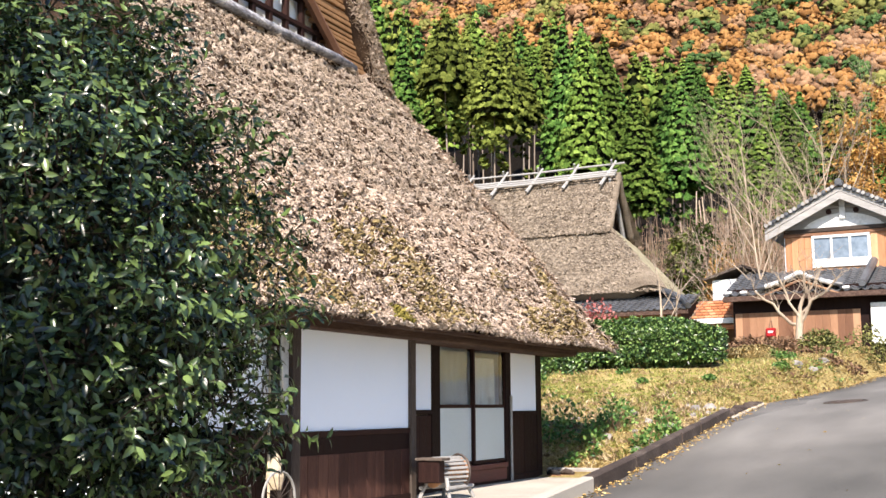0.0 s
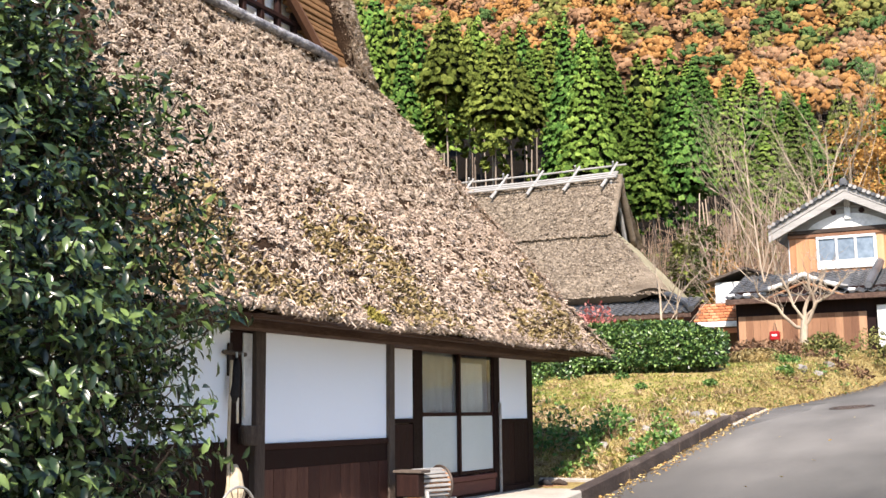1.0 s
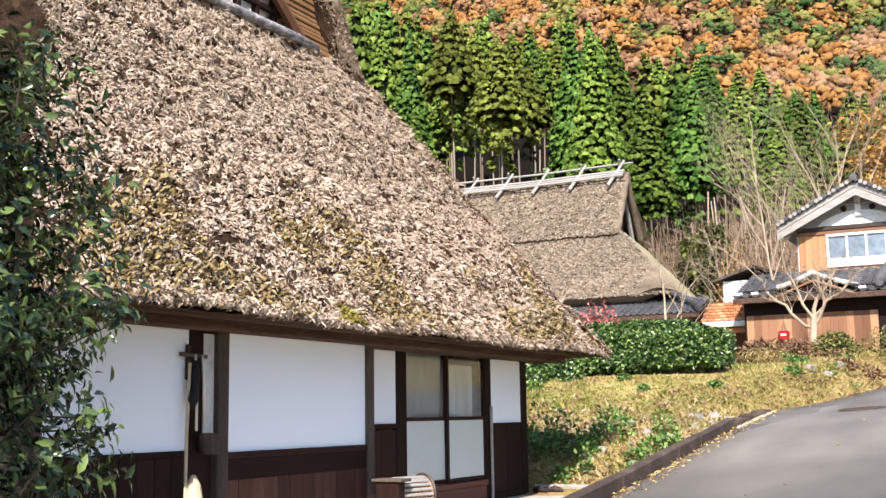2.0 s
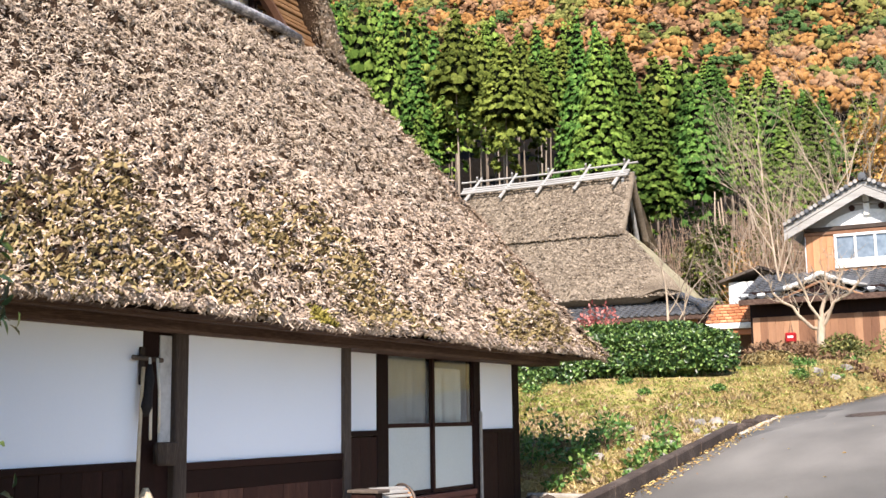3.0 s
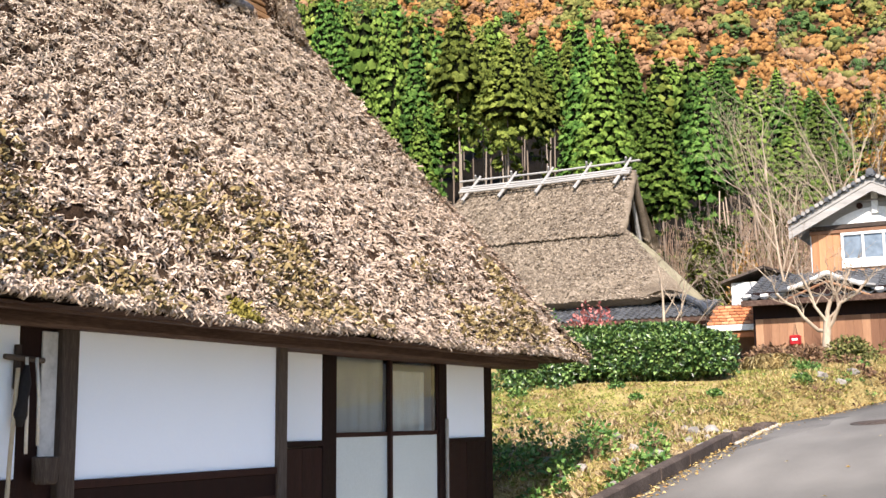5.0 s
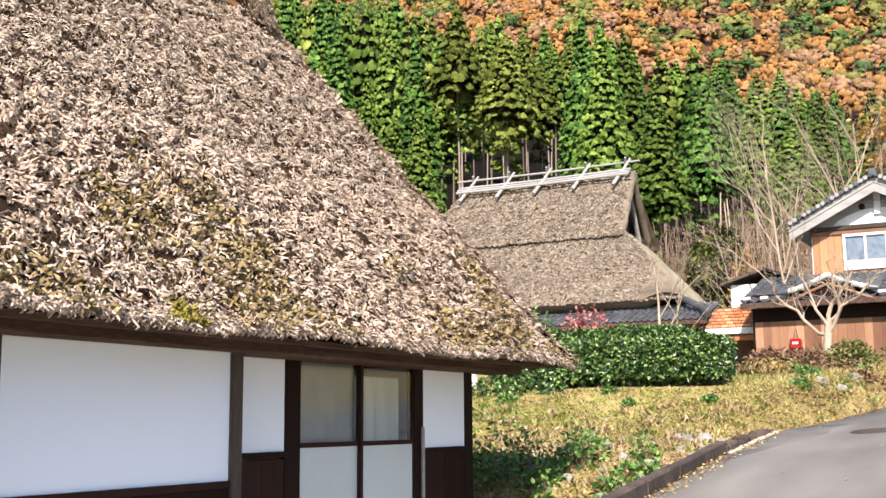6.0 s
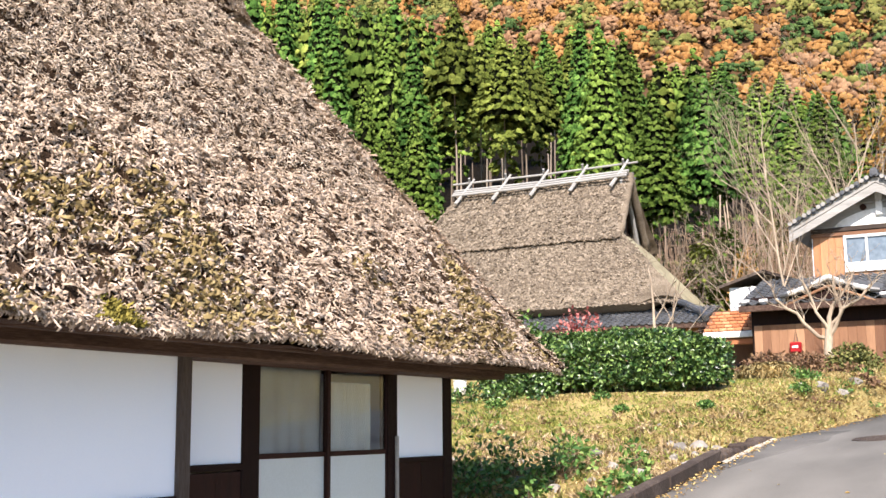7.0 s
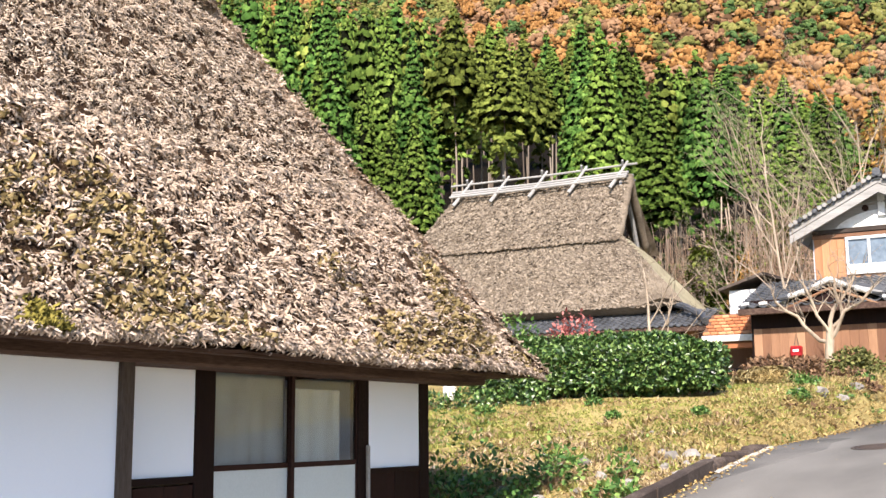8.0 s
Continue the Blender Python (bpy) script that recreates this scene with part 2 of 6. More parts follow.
MAT["curtain_grey"] = surface("curtain_grey", (0.32, 0.34, 0.36), (0.46, 0.48, 0.50), rough=0.9, big=3, fine=60, bump=0.2)
MAT["room"] = surface("room", (0.10, 0.08, 0.06), (0.16, 0.13, 0.10), rough=0.9)
MAT["stone"] = surface("stone", (0.11, 0.10, 0.09), (0.23, 0.21, 0.19), (0.38, 0.36, 0.33), rough=0.85, big=6, fine=25, bump=0.8, objr=0.3)
MAT["leaf_dark"] = surface("leaf_dark", (0.005, 0.010, 0.006), (0.020, 0.041, 0.017), (0.15, 0.22, 0.065), rough=0.28, big=1.5, fine=20, island=0.6, bump=0.05, spec=0.5, leaf=0.08)
MAT["leaf_hedge"] = surface("leaf_hedge", (0.006, 0.018, 0.005), (0.042, 0.098, 0.022), (0.23, 0.34, 0.10), rough=0.34, big=1.5, fine=10, island=0.75, bump=0, spec=0.5, leaf=0.10)
MAT["cedar"] = surface("cedar", (0.018, 0.040, 0.008), (0.088, 0.142, 0.026), (0.23, 0.31, 0.068), rough=0.85, big=0.6, fine=9, fine_mix=0.6, island=0.28, bump=1.0, depth=0.10, spec=0.04, tree=0.36)
MAT["cedar_olive"] = surface("cedar_olive", (0.028, 0.041, 0.009), (0.110, 0.136, 0.027), (0.27, 0.31, 0.073), rough=0.85, big=0.6, fine=9, fine_mix=0.6, island=0.28, bump=1.0, depth=0.10, spec=0.04, tree=0.36)
MAT["cedar_deep"] = surface("cedar_deep", (0.011, 0.032, 0.008), (0.056, 0.120, 0.025), (0.165, 0.265, 0.06), rough=0.85, big=0.6, fine=9, fine_mix=0.6, island=0.28, bump=1.0, depth=0.10, spec=0.04, tree=0.36)
# near-black core colour: the shade inside the cedar crowns is painted here
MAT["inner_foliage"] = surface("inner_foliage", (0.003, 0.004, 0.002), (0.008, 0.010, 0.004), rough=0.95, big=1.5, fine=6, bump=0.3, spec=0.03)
MAT["bark"] = surface("bark", (0.06, 0.045, 0.036), (0.17, 0.135, 0.108), (0.34, 0.29, 0.24), rough=0.9, big=1, fine=6, stretch=(4, 4, 0.5), bump=0.4, objr=0.4)
MAT["pale_bark"] = surface("pale_bark", (0.17, 0.13, 0.095), (0.30, 0.24, 0.18), (0.42, 0.35, 0.27), rough=0.9, big=1, fine=8, stretch=(3, 3, 0.7), bump=0.3)
MAT["twig"] = surface("twig", (0.10, 0.065, 0.04), (0.22, 0.145, 0.09), (0.36, 0.26, 0.17), rough=0.9, big=0.5, fine=6, bump=0.2, island=0.4)
MAT["scrub_twig"] = surface("scrub_twig", (0.14, 0.085, 0.055), (0.30, 0.20, 0.135), (0.46, 0.34, 0.25), rough=0.9, big=0.5, fine=6, bump=0.2, island=0.5)
MAT["autumn"] = surface("autumn", (0.10, 0.044, 0.015), (0.248, 0.125, 0.044), (0.385, 0.225, 0.086), rough=0.9, big=0.16, fine=1.6, fine_mix=0.45, island=0.3, bump=0.6, depth=0.3, spec=0.04)
MAT["autumn_brown"] = surface("autumn_brown", (0.10, 0.052, 0.030), (0.22, 0.125, 0.070), (0.34, 0.22, 0.13), rough=0.9, big=0.16, fine=1.6, fine_mix=0.45, island=0.3, bump=0.6, depth=0.3, spec=0.04)
MAT["hill_green"] = surface("hill_green", (0.04, 0.048, 0.014), (0.125, 0.13, 0.038), (0.25, 0.225, 0.075), rough=0.9, big=0.16, fine=1.6, fine_mix=0.45, island=0.3, bump=0.6, depth=0.3, spec=0.04)
MAT["hill_pine"] = surface("hill_pine", (0.016, 0.035, 0.012), (0.05, 0.09, 0.03), (0.12, 0.17, 0.055), rough=0.9, big=0.16, fine=1.6, fine_mix=0.45, island=0.3, bump=0.6, depth=0.3, spec=0.04)
MAT["grass_dry"] = surface("grass_dry", (0.22, 0.145, 0.06), (0.44, 0.34, 0.145), (0.63, 0.53, 0.27), rough=0.8, big=0.35, fine=3, fine_mix=0.3, island=0.4, bump=0, leaf=0.25)
MAT["grass_green"] = surface("grass_green", (0.11, 0.15, 0.03), (0.30, 0.315, 0.08), (0.49, 0.46, 0.16), rough=0.8, big=0.35, fine=3, fine_mix=0.3, island=0.4, bump=0, leaf=0.25)
MAT["weed"] = surface("weed", (0.025, 0.075, 0.020), (0.095, 0.19, 0.045), (0.26, 0.36, 0.10), rough=0.5, big=0.8, fine=6, island=0.6, bump=0, leaf=0.2, spec=0.25)
MAT["fallen"] = surface("fallen", (0.28, 0.15, 0.05), (0.46, 0.31, 0.11), (0.58, 0.47, 0.22), rough=0.8, big=0.8, fine=6, island=0.7, bump=0, leaf=0.1)
MAT["leaf_gold"] = surface("leaf_gold", (0.16, 0.075, 0.018), (0.36, 0.19, 0.05), (0.55, 0.34, 0.10), rough=0.7, big=0.5, fine=5, island=0.55, bump=0, leaf=0.25)
MAT["leaf_red"] = surface("leaf_red", (0.22, 0.05, 0.05), (0.40, 0.13, 0.12), (0.52, 0.27, 0.24), rough=0.6, big=0.8, fine=6, island=0.6, bump=0, leaf=0.3)
MAT["far_glass"] = surface("far_glass", (0.10, 0.13, 0.17), (0.22, 0.27, 0.33), rough=0.12, big=1.5, fine=6, bump=0.0, spec=0.8, rough_var=0.05)
MAT["dark_bark"] = surface("dark_bark", (0.03, 0.022, 0.016), (0.07, 0.052, 0.04), rough=0.9, big=2, fine=20, bump=0.3)
MAT["red_paint"] = surface("red_paint", (0.22, 0.006, 0.010), (0.36, 0.014, 0.018), rough=0.45, big=3, fine=30, bump=0.05)
MAT["clay_tile"] = surface("clay_tile", (0.30, 0.11, 0.05), (0.48, 0.20, 0.09), (0.58, 0.32, 0.18), rough=0.8, big=3, fine=20, objr=0.6, bump=0.3)
MAT["basket"] = surface("basket", (0.34, 0.27, 0.18), (0.52, 0.44, 0.33), rough=0.85, big=5, fine=50, stretch=(1, 1, 4), bump=0.5)
MAT["cloth_dark"] = surface("cloth_dark", (0.008, 0.007, 0.008), (0.022, 0.02, 0.022), rough=0.9, big=6, fine=60, bump=0.3)
MAT["rope"] = surface("rope", (0.55, 0.52, 0.46), (0.72, 0.69, 0.63), rough=0.9, big=6, fine=60, bump=0.3)
MAT["straw_heap"] = surface("straw_heap", (0.24, 0.17, 0.07), (0.46, 0.36, 0.17), (0.62, 0.53, 0.30), rough=0.9, big=2, fine=20, island=0.5, bump=0.2)
MAT["shrub_brown"] = surface("shrub_brown", (0.06, 0.035, 0.022), (0.15, 0.085, 0.048), (0.28, 0.18, 0.10), rough=0.8, big=2, fine=12, island=0.5, bump=0, leaf=0.1)
MAT["shrub_olive"] = surface("shrub_olive", (0.04, 0.05, 0.015), (0.12, 0.125, 0.035), (0.25, 0.24, 0.08), rough=0.8, big=2, fine=12, island=0.5, bump=0, leaf=0.1)
# near-black greens: the darkness under the cedars is put into this colour
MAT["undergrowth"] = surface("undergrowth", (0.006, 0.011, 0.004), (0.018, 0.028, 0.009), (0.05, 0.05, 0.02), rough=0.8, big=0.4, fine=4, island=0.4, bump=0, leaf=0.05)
MAT["worn_white"] = surface("worn_white", (0.28, 0.28, 0.28), (0.46, 0.46, 0.46), (0.60, 0.60, 0.60), rough=0.8, big=2, fine=12, bump=0.2)
MAT["grass_dead"] = surface("grass_dead", (0.20, 0.125, 0.07), (0.43, 0.32, 0.18), (0.64, 0.53, 0.35), rough=0.85, big=0.6, fine=3, island=0.5, bump=0, leaf=0.2)
MAT["patch"] = surface("patch", (0.06, 0.058, 0.055), (0.09, 0.086, 0.082), (0.135, 0.128, 0.12), rough=0.9, big=0.9, fine=120, fine_mix=0.25, bump=0.5, depth=0.006)
MAT["pale_log"] = surface("pale_log", (0.02, 0.02, 0.03), (0.22, 0.22, 0.25), (0.62, 0.61, 0.62), rough=0.85, big=4, fine=14, stretch=(3, 1.5, 3), bump=0.7, depth=0.03)

# ---- the ground, the lane and its edge ----
_ky = np.arange(-700.0, 1400.0, 0.5)


def _smooth(ys, zs, w):
    z = np.interp(_ky, ys, zs)
    k = np.exp(-0.5 * (np.arange(-3 * w, 3 * w + 1) / w) ** 2)
    return np.convolve(np.pad(z, 3 * w, mode="edge"), k / k.sum(), mode="valid")


_road = _smooth([-700, -60, -5, 0, 6, 12, 18, 24, 30, 40, 60, 1400], [-30, -3.4, -.33, -.08, .20, .67, 1.21, 1.66, 2.06, 2.65, 3.5, 3.5], 3)
_bank = _smooth([-700, 16.0, 16.6, 17.6, 19, 20.7, 22, 24, 30, 36, 44, 58, 70, 110, 150, 220, 420, 1400],
                [.4, .4, .55, .98, 1.30, 1.52, 1.84, 2.25, 2.75, 3.15, 3.6, 5, 7.5, 17, 28, 62, 175, 700], 1)


def road_z(y):
    return float(np.interp(y, _ky, _road))


CROSS = 0.05       # the lane falls towards the yard


def road_left(y):
    return float(np.interp(y, [-700, 11.5, 18.85, 21.5, 23.3, 27, 34, 44, 60, 1400], [2.47, 2.47, 2.14, 2.08, 2.5, 2.93, 3.1, 4.2, 8.0, 300]))


def ease(a, b, v):
    s = min(1.0, max(0.0, (v - a) / (b - a)))
    return s * s * (3 - 2 * s)


def ground_z(x, y):
    xl, r = road_left(y), road_z(y)
    far = y + (math.hypot(0.8 * (x - 6), y) - y) * ease(58, 95, y)
    b = float(np.interp(far, _ky, _bank))
    if y < 70:
        rough_ = 0.05 * noise.noise((x * 0.9, y * 0.9, 3.1)) * ease(16.4, 18, y) + 0.02 * noise.noise((x * 3, y * 3, 8.0)) * ease(16.4, 18, y)
    else:
        rough_ = 0.0
    if y > 60:
        rough_ += ease(60, 200, y) * 9 * noise.noise((x * 0.012, y * 0.012, 5.0)) + 1.2 * ease(60, 120, y) * noise.noise((x * 0.06, y * 0.06, 1.0))
        return b + rough_ - 0.03 * x * ease(60, 200, y)
    if x < xl:
        near = ease(xl - 0.75, xl - 0.1, x)
        return (b + rough_) * (1 - near) + (r - 0.08) * near
    if x < xl + 4.7:
        return r + CROSS * (x - xl) - 0.08
    k = ease(xl + 4.7, xl + 8, x)
    return (r + CROSS * 4.7 - 0.08) * (1 - k) + (r + 0.45 + 0.04 * min(30, x - xl - 4.7) + rough_) * k


def spaced(dense_lo, dense_hi, step, lo, hi):
    a = list(np.arange(dense_lo, dense_hi + 1e-6, step))
    s, v = step, dense_hi
    while v < hi:
        s *= 1.18
        v += s
        a.append(v)
    s, v = step, dense_lo
    while v > lo:
        s *= 1.18
        v -= s
        a.insert(0, v)
    return a


g = Shape()
gx, gy = spaced(-6, 8, 0.3, -800, 800), spaced(-2, 30, 0.3, -650, 1300)
g.grid(lambda u, v: (u, v, ground_z(u, v)), gx, gy)
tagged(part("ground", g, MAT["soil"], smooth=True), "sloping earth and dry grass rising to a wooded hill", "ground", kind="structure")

lane = Shape()
ry = spaced(-2, 30, 0.4, -120, 58)
lane.grid(lambda u, y: (road_left(y) + 4.6 * u + 0.02 * noise.noise((u * 9, y * 2.2, 0)) * (1 if u < 0.01 else 0), y,
                        road_z(y) + CROSS * 4.6 * u + 0.02 * math.sin(math.pi * u) - (0.07 if u in (0.0, 1.0) else 0)), [0.0, 0.002, 0.15, 0.35, 0.5, 0.65, 0.85, 0.998, 1.0], ry)
tagged(part("road", lane, MAT["asphalt"], smooth=True), "narrow grey asphalt lane climbing past the houses", "road", kind="structure")

# low concrete kerb of cast lengths between the lane and the yard
kerb = thing("kerb", "low weathered concrete kerb stained dark along the lane", "kerb", kind="structure")
y = 6.2
while y < 18.2:
    L = 1.18 if y > 11.1 else 1.6
    ky = Shape()
    z0, z1 = road_z(y) + 0.15, road_z(y + L) + 0.15
    xa, xb = road_left(y) - 0.13, road_left(y + L) - 0.13
    w = 0.13
    tilt = 0.01 * rng.normal()
    a = [(xa, y, z0 - 0.6), (xa + w, y, z0 - 0.6), (xa + w + tilt, y, z0 - .015), (xa + w - .015 + tilt, y, z0), (xa + .015 + tilt, y, z0), (xa + tilt, y, z0 - .015)]
    b = [(px - xa + xb, y + L - 0.015, pz - z0 + z1) for px, _, pz in a]
    ky.add(a + b, [tuple(range(5, -1, -1)), tuple(range(6, 12))] + [(k, (k + 1) % 6, 6 + (k + 1) % 6, 6 + k) for k in range(6)])
    part("kerb_length", ky, MAT["kerb"] if y > 10.9 else MAT["concrete"], kerb)
    y += L
for k in range(16):
    y = 18.4 + k * 0.19
    s = Shape()
    h = 0.10 + 0.05 * rng.random() - 0.004 * k
    x0 = road_left(y) - 0.22
    s.box((x0 + 0.05 * rng.random(), y, road_z(y) - 0.2), (x0 + 0.22 + 0.04 * rng.random(), y + 0.17, road_z(y) + h), 0.035)
    part("kerb_stone", s, MAT["kerb"], kerb)

# cast-iron cover set in the lane
hole = thing("manhole_cover", "round rusty cast-iron manhole cover set in the asphalt", "manhole cover")
mx, my = 3.66, 20.5
mz = road_z(my) + CROSS * (mx - road_left(my))
tilt_m = Matrix.Translation((mx, my, mz + 0.022)) @ Matrix.Rotation(math.atan(0.085), 4, "X") @ Matrix.Rotation(-math.atan(CROSS), 4, "Y")
for nm, r0, r1, z in (("ring", 0.325, 0.37, 0.004), ("lid", 0.0, 0.318, 0.0)):
    s = Shape()
    n = 40
    if r0 > 0:
        s.grid(lambda a, r: tilt_m @ Vector((r * math.cos(a), r * math.sin(a), z if r0 < r < r1 else z - 0.02)), list(np.linspace(0, 2 * math.pi, n)), [r0, r0 + .006, r1 - .006, r1], flip=True)
    else:
        s.add([tilt_m @ Vector((r1 * math.cos(6.2832 * k / n), r1 * math.sin(6.2832 * k / n), z)) for k in range(n)], [tuple(range(n))])
        for a in range(-4, 5):
            w2 = math.sqrt(max(0, 0.29 ** 2 - (a * 0.065) ** 2))
            s.box((-w2, a * 0.065 - .012, z), (w2, a * 0.065 + .012, z + 0.006), 0.002, tilt_m)
    part(nm, s, MAT["iron"], hole)

apron = Shape()
apron.grid(lambda x, y: (x, y, 0.425 + 0.006 * noise.noise((x * 2, y * 2, 0))), list(np.linspace(-0.6, 2.3, 12)), list(np.linspace(8.5, 16.15, 26)))
tagged(part("pavement", apron, MAT["concrete"], smooth=True), "pale worn concrete apron along the foot of the wall", "pavement", kind="structure")
edge = Shape()
edge.box((-0.1, 16.17, 0.2), (2.2, 16.27, 0.54), 0.02)
tagged(part("garden_edging", edge, MAT["stone"]), "grey concrete edging at the foot of the bank", "edging", kind="structure")

# ---- the near thatched house ----
def plank_row(parent, name, x, y0, y1, z0, z1, width, material, th=0.022, along="y"):
    """A row of upright boards, each its own piece."""
    n = max(1, round((y1 - y0) / width))
    w = (y1 - y0) / n
    for i in range(n):
        s = Shape()
        t = th + 0.004 * rng.random()
        if along == "y":
            s.box((x - 0.03, y0 + i * w + 0.002, z0), (x + t, y0 + (i + 1) * w - 0.002, z1), 0.003)
        else:
            s.box((y0 + i * w + 0.002, x - t, z0), (y0 + (i + 1) * w - 0.002, x + 0.03, z1), 0.003)
        part(name, s, material, parent)


house_a = thing("thatched_house", "old house with steep straw-thatched roof and white plaster walls", "house")
BASE = 0.42


def post(y0, y1, x0, x1, mat, z0=BASE, z1=2.28, name="post"):
    s = Shape()
    s.box((x0, y0, z0), (x1, y1, z1), 0.008)
    return part(name, s, mat, house_a)


def block(name, lo, hi, mat, c=0.005, parent=None, label=""):
    s = Shape()
    s.box(lo, hi, c)
    return part(name, s, mat, parent or house_a, label)


# core walls, with the door's opening left free; the bay with the door stands a little back
JX = 0.18          # how far the left part of the wall stands forward
block("wall", (-0.14, 7.1, BASE), (JX - 0.045, 11.49, 2.3), MAT["room"])
BAY = -0.10        # the face of the bay with the door
block("wall", (BAY - 0.14, 11.49, BASE), (BAY - 0.045, 12.55, 2.3), MAT["room"])
block("wall", (BAY - 0.14, 14.75, BASE), (BAY - 0.045, 15.90, 2.3), MAT["room"])
block("wall", (BAY - 0.20, 12.55, 2.27), (BAY - 0.045, 14.75, 2.4), MAT["room"])
block("side_wall", (-11.0, 15.80, BASE), (BAY - 0.15, 15.94, 2.3), MAT["plaster"])
block("side_wall", (-11.0, 7.1, BASE), (-0.14, 7.22, 2.3), MAT["plaster"])
block("back_wall", (-11.12, 7.1, BASE), (-11.0, 15.94, 2.3), MAT["plaster"])
block("floor", (-11.0, 7.2, 0.5), (BAY - 0.2, 15.8, 0.62), MAT["room"])
# white plaster fields
for x, y0, y1, z0 in ((JX, 7.15, 8.69, 1.245), (JX, 9.145, 11.37, 1.215), (BAY + 0.02, 11.49, 12.43, 1.41), (BAY + 0.02, 14.855, 15.80, 1.385)):
    block("plaster_panel", (x - 0.05, y0, z0), (x - 0.02, y1, 2.24), MAT["plaster"], 0.002)
# posts
post(9.0, 9.145, JX - 0.05, JX + 0.035, MAT["grey_wood"])
post(8.69, 9.0, JX - 0.05, JX - 0.025, MAT["dark_wood"])
post(11.37, 11.49, BAY - 0.04, JX + 0.02, MAT["grey_wood"])
post(12.43, 12.66, BAY - 0.06, BAY + 0.012, MAT["dark_wood"])
post(14.67, 14.855, BAY - 0.06, BAY + 0.012, MAT["dark_wood"])
post(15.80, 15.985, BAY - 0.14, BAY + 0.015, MAT["dark_wood"])
post(7.02, 7.16, JX - 0.1, JX + 0.03, MAT["grey_wood"])
post(14.79, 14.83, BAY + 0.014, BAY + 0.045, MAT["silver_wood"], z1=1.60, name="leaning_pole")
# rails over the boards
for x, y0, y1, z1, h in ((JX, 7.15, 8.69, 1.245, 0.05), (JX, 9.145, 11.37, 1.215, 0.055), (BAY + 0.02, 11.49, 12.43, 1.41, 0.05), (BAY + 0.02, 14.855, 15.80, 1.385, 0.05)):
    block("rail", (x - 0.05, y0, z1 - h), (x + 0.006, y1, z1), MAT["dark_wood"])
block("rail_board", (JX - 0.05, 9.145, 0.985), (JX - 0.006, 11.37, 1.16), MAT["dark_wood"])
plank_row(house_a, "plank", JX - 0.02, 9.145, 11.37, BASE + 0.08, 0.985, 0.18, MAT["plank_wood"], 0.012)
plank_row(house_a, "plank", JX - 0.02, 7.16, 8.69, BASE + 0.08, 1.195, 0.19, MAT["dark_wood"], 0.012)
plank_row(house_a, "plank", BAY - 0.01, 11.49, 12.43, BASE + 0.08, 1.345, 0.27, MAT["dark_wood"], 0.012)
plank_row(house_a, "plank", BAY - 0.01, 14.855, 15.80, BASE + 0.08, 1.34, 0.48, MAT["dark_wood"], 0.012)
for x, y0, y1 in ((JX, 7.16, 8.69), (JX, 9.145, 11.37), (BAY + 0.02, 11.49, 12.43), (BAY + 0.02, 14.855, 15.80)):
    block("ground_sill", (x - 0.08, y0, BASE - 0.1), (x + 0.012, y1, BASE + 0.08), MAT["dark_wood"])
# the long wall plate under the eaves
block("wall_plate", (BAY - 0.1, 7.0, 2.20), (0.27, 16.6, 2.33), MAT["beam_wood"], 0.02)
block("eave_board", (0.40, 6.2, 2.275), (0.50, 16.75, 2.33), MAT["beam_wood"], 0.01)

# sliding door with two glazed leaves
door = part("sliding_door", Shape().box((BAY - 0.08, 12.66, 0.625), (BAY + 0.04, 14.67, 0.69), 0.006), MAT["sill_red"], house_a, "two glazed sliding leaves in dark frames")
part("sill_board", Shape().box((BAY - 0.06, 12.66, 0.46), (BAY + 0.015, 14.67, 0.622), 0.006), MAT["sill_red"], door)
part("threshold", Shape().box((BAY - 0.08, 12.66, 0.42), (BAY + 0.0, 14.67, 0.458), 0.004), MAT["dark_wood"], door)
for y0, y1, x, sl, sr in ((12.64, 13.70, BAY - 0.055, 0.04, 0.03), (13.665, 14.68, BAY - 0.02, 0.048, 0.02)):
    s = Shape()
    s.box((x - 0.015, y0, 0.70), (x + 0.015, y0 + sl, 2.26), 0.004)
    s.box((x - 0.015, y1 - sr, 0.70), (x + 0.015, y1, 2.26), 0.004)
    for z in (0.70, 1.43, 2.215):
        s.box((x - 0.0145, y0 + sl, z), (x + 0.0145, y1 - sr, z + 0.045), 0.004)
    leaf_ob = part("leaf", s, MAT["dark_wood"], door)
    part("glass", Shape().box((x - 0.003, y0 + sl - .005, 1.47), (x + 0.003, y1 - sr + .005, 2.22), 0.0005), MAT["glass"], leaf_ob)
    part("frosted_panel", Shape().box((x - 0.003, y0 + sl - .005, 0.74), (x + 0.003, y1 - sr + .005, 1.435), 0.0005), MAT["frosted"], leaf_ob)


def curtain_sheet(y0, y1, x, z0, z1, waves, amp):
    s = Shape()
    us = np.linspace(y0, y1, 70)
    s.grid(lambda u, z: (x + amp * math.sin((u - y0) * waves + 0.7 * math.sin(u * 9)) * (0.5 + 0.5 * (z1 - z) / (z1 - z0)), u, z), list(us), list(np.linspace(z0, z1, 6)))
    return s


tagged(part("curtain", curtain_sheet(12.5, 13.72, BAY - 0.12, 0.66, 2.26, 30, 0.014), MAT["curtain_grey"], smooth=True), "plain grey curtain hanging behind the glass", "curtain")
tagged(part("curtain", curtain_sheet(13.68, 14.50, BAY - 0.09, 0.66, 2.10, 24, 0.022), MAT["curtain"], smooth=True), "thin white curtain with loose folds behind the glass", "curtain")

# ---- the thatched roof ----
EX, EZ, EY0, EY1 = 0.75, 2.27, 5.70, 17.15
TX, TZ, TY0, TY1 = -2.0, 6.3, 8.25, 14.60
YC, RZ, BX = 11.42, 11.1, -12.0


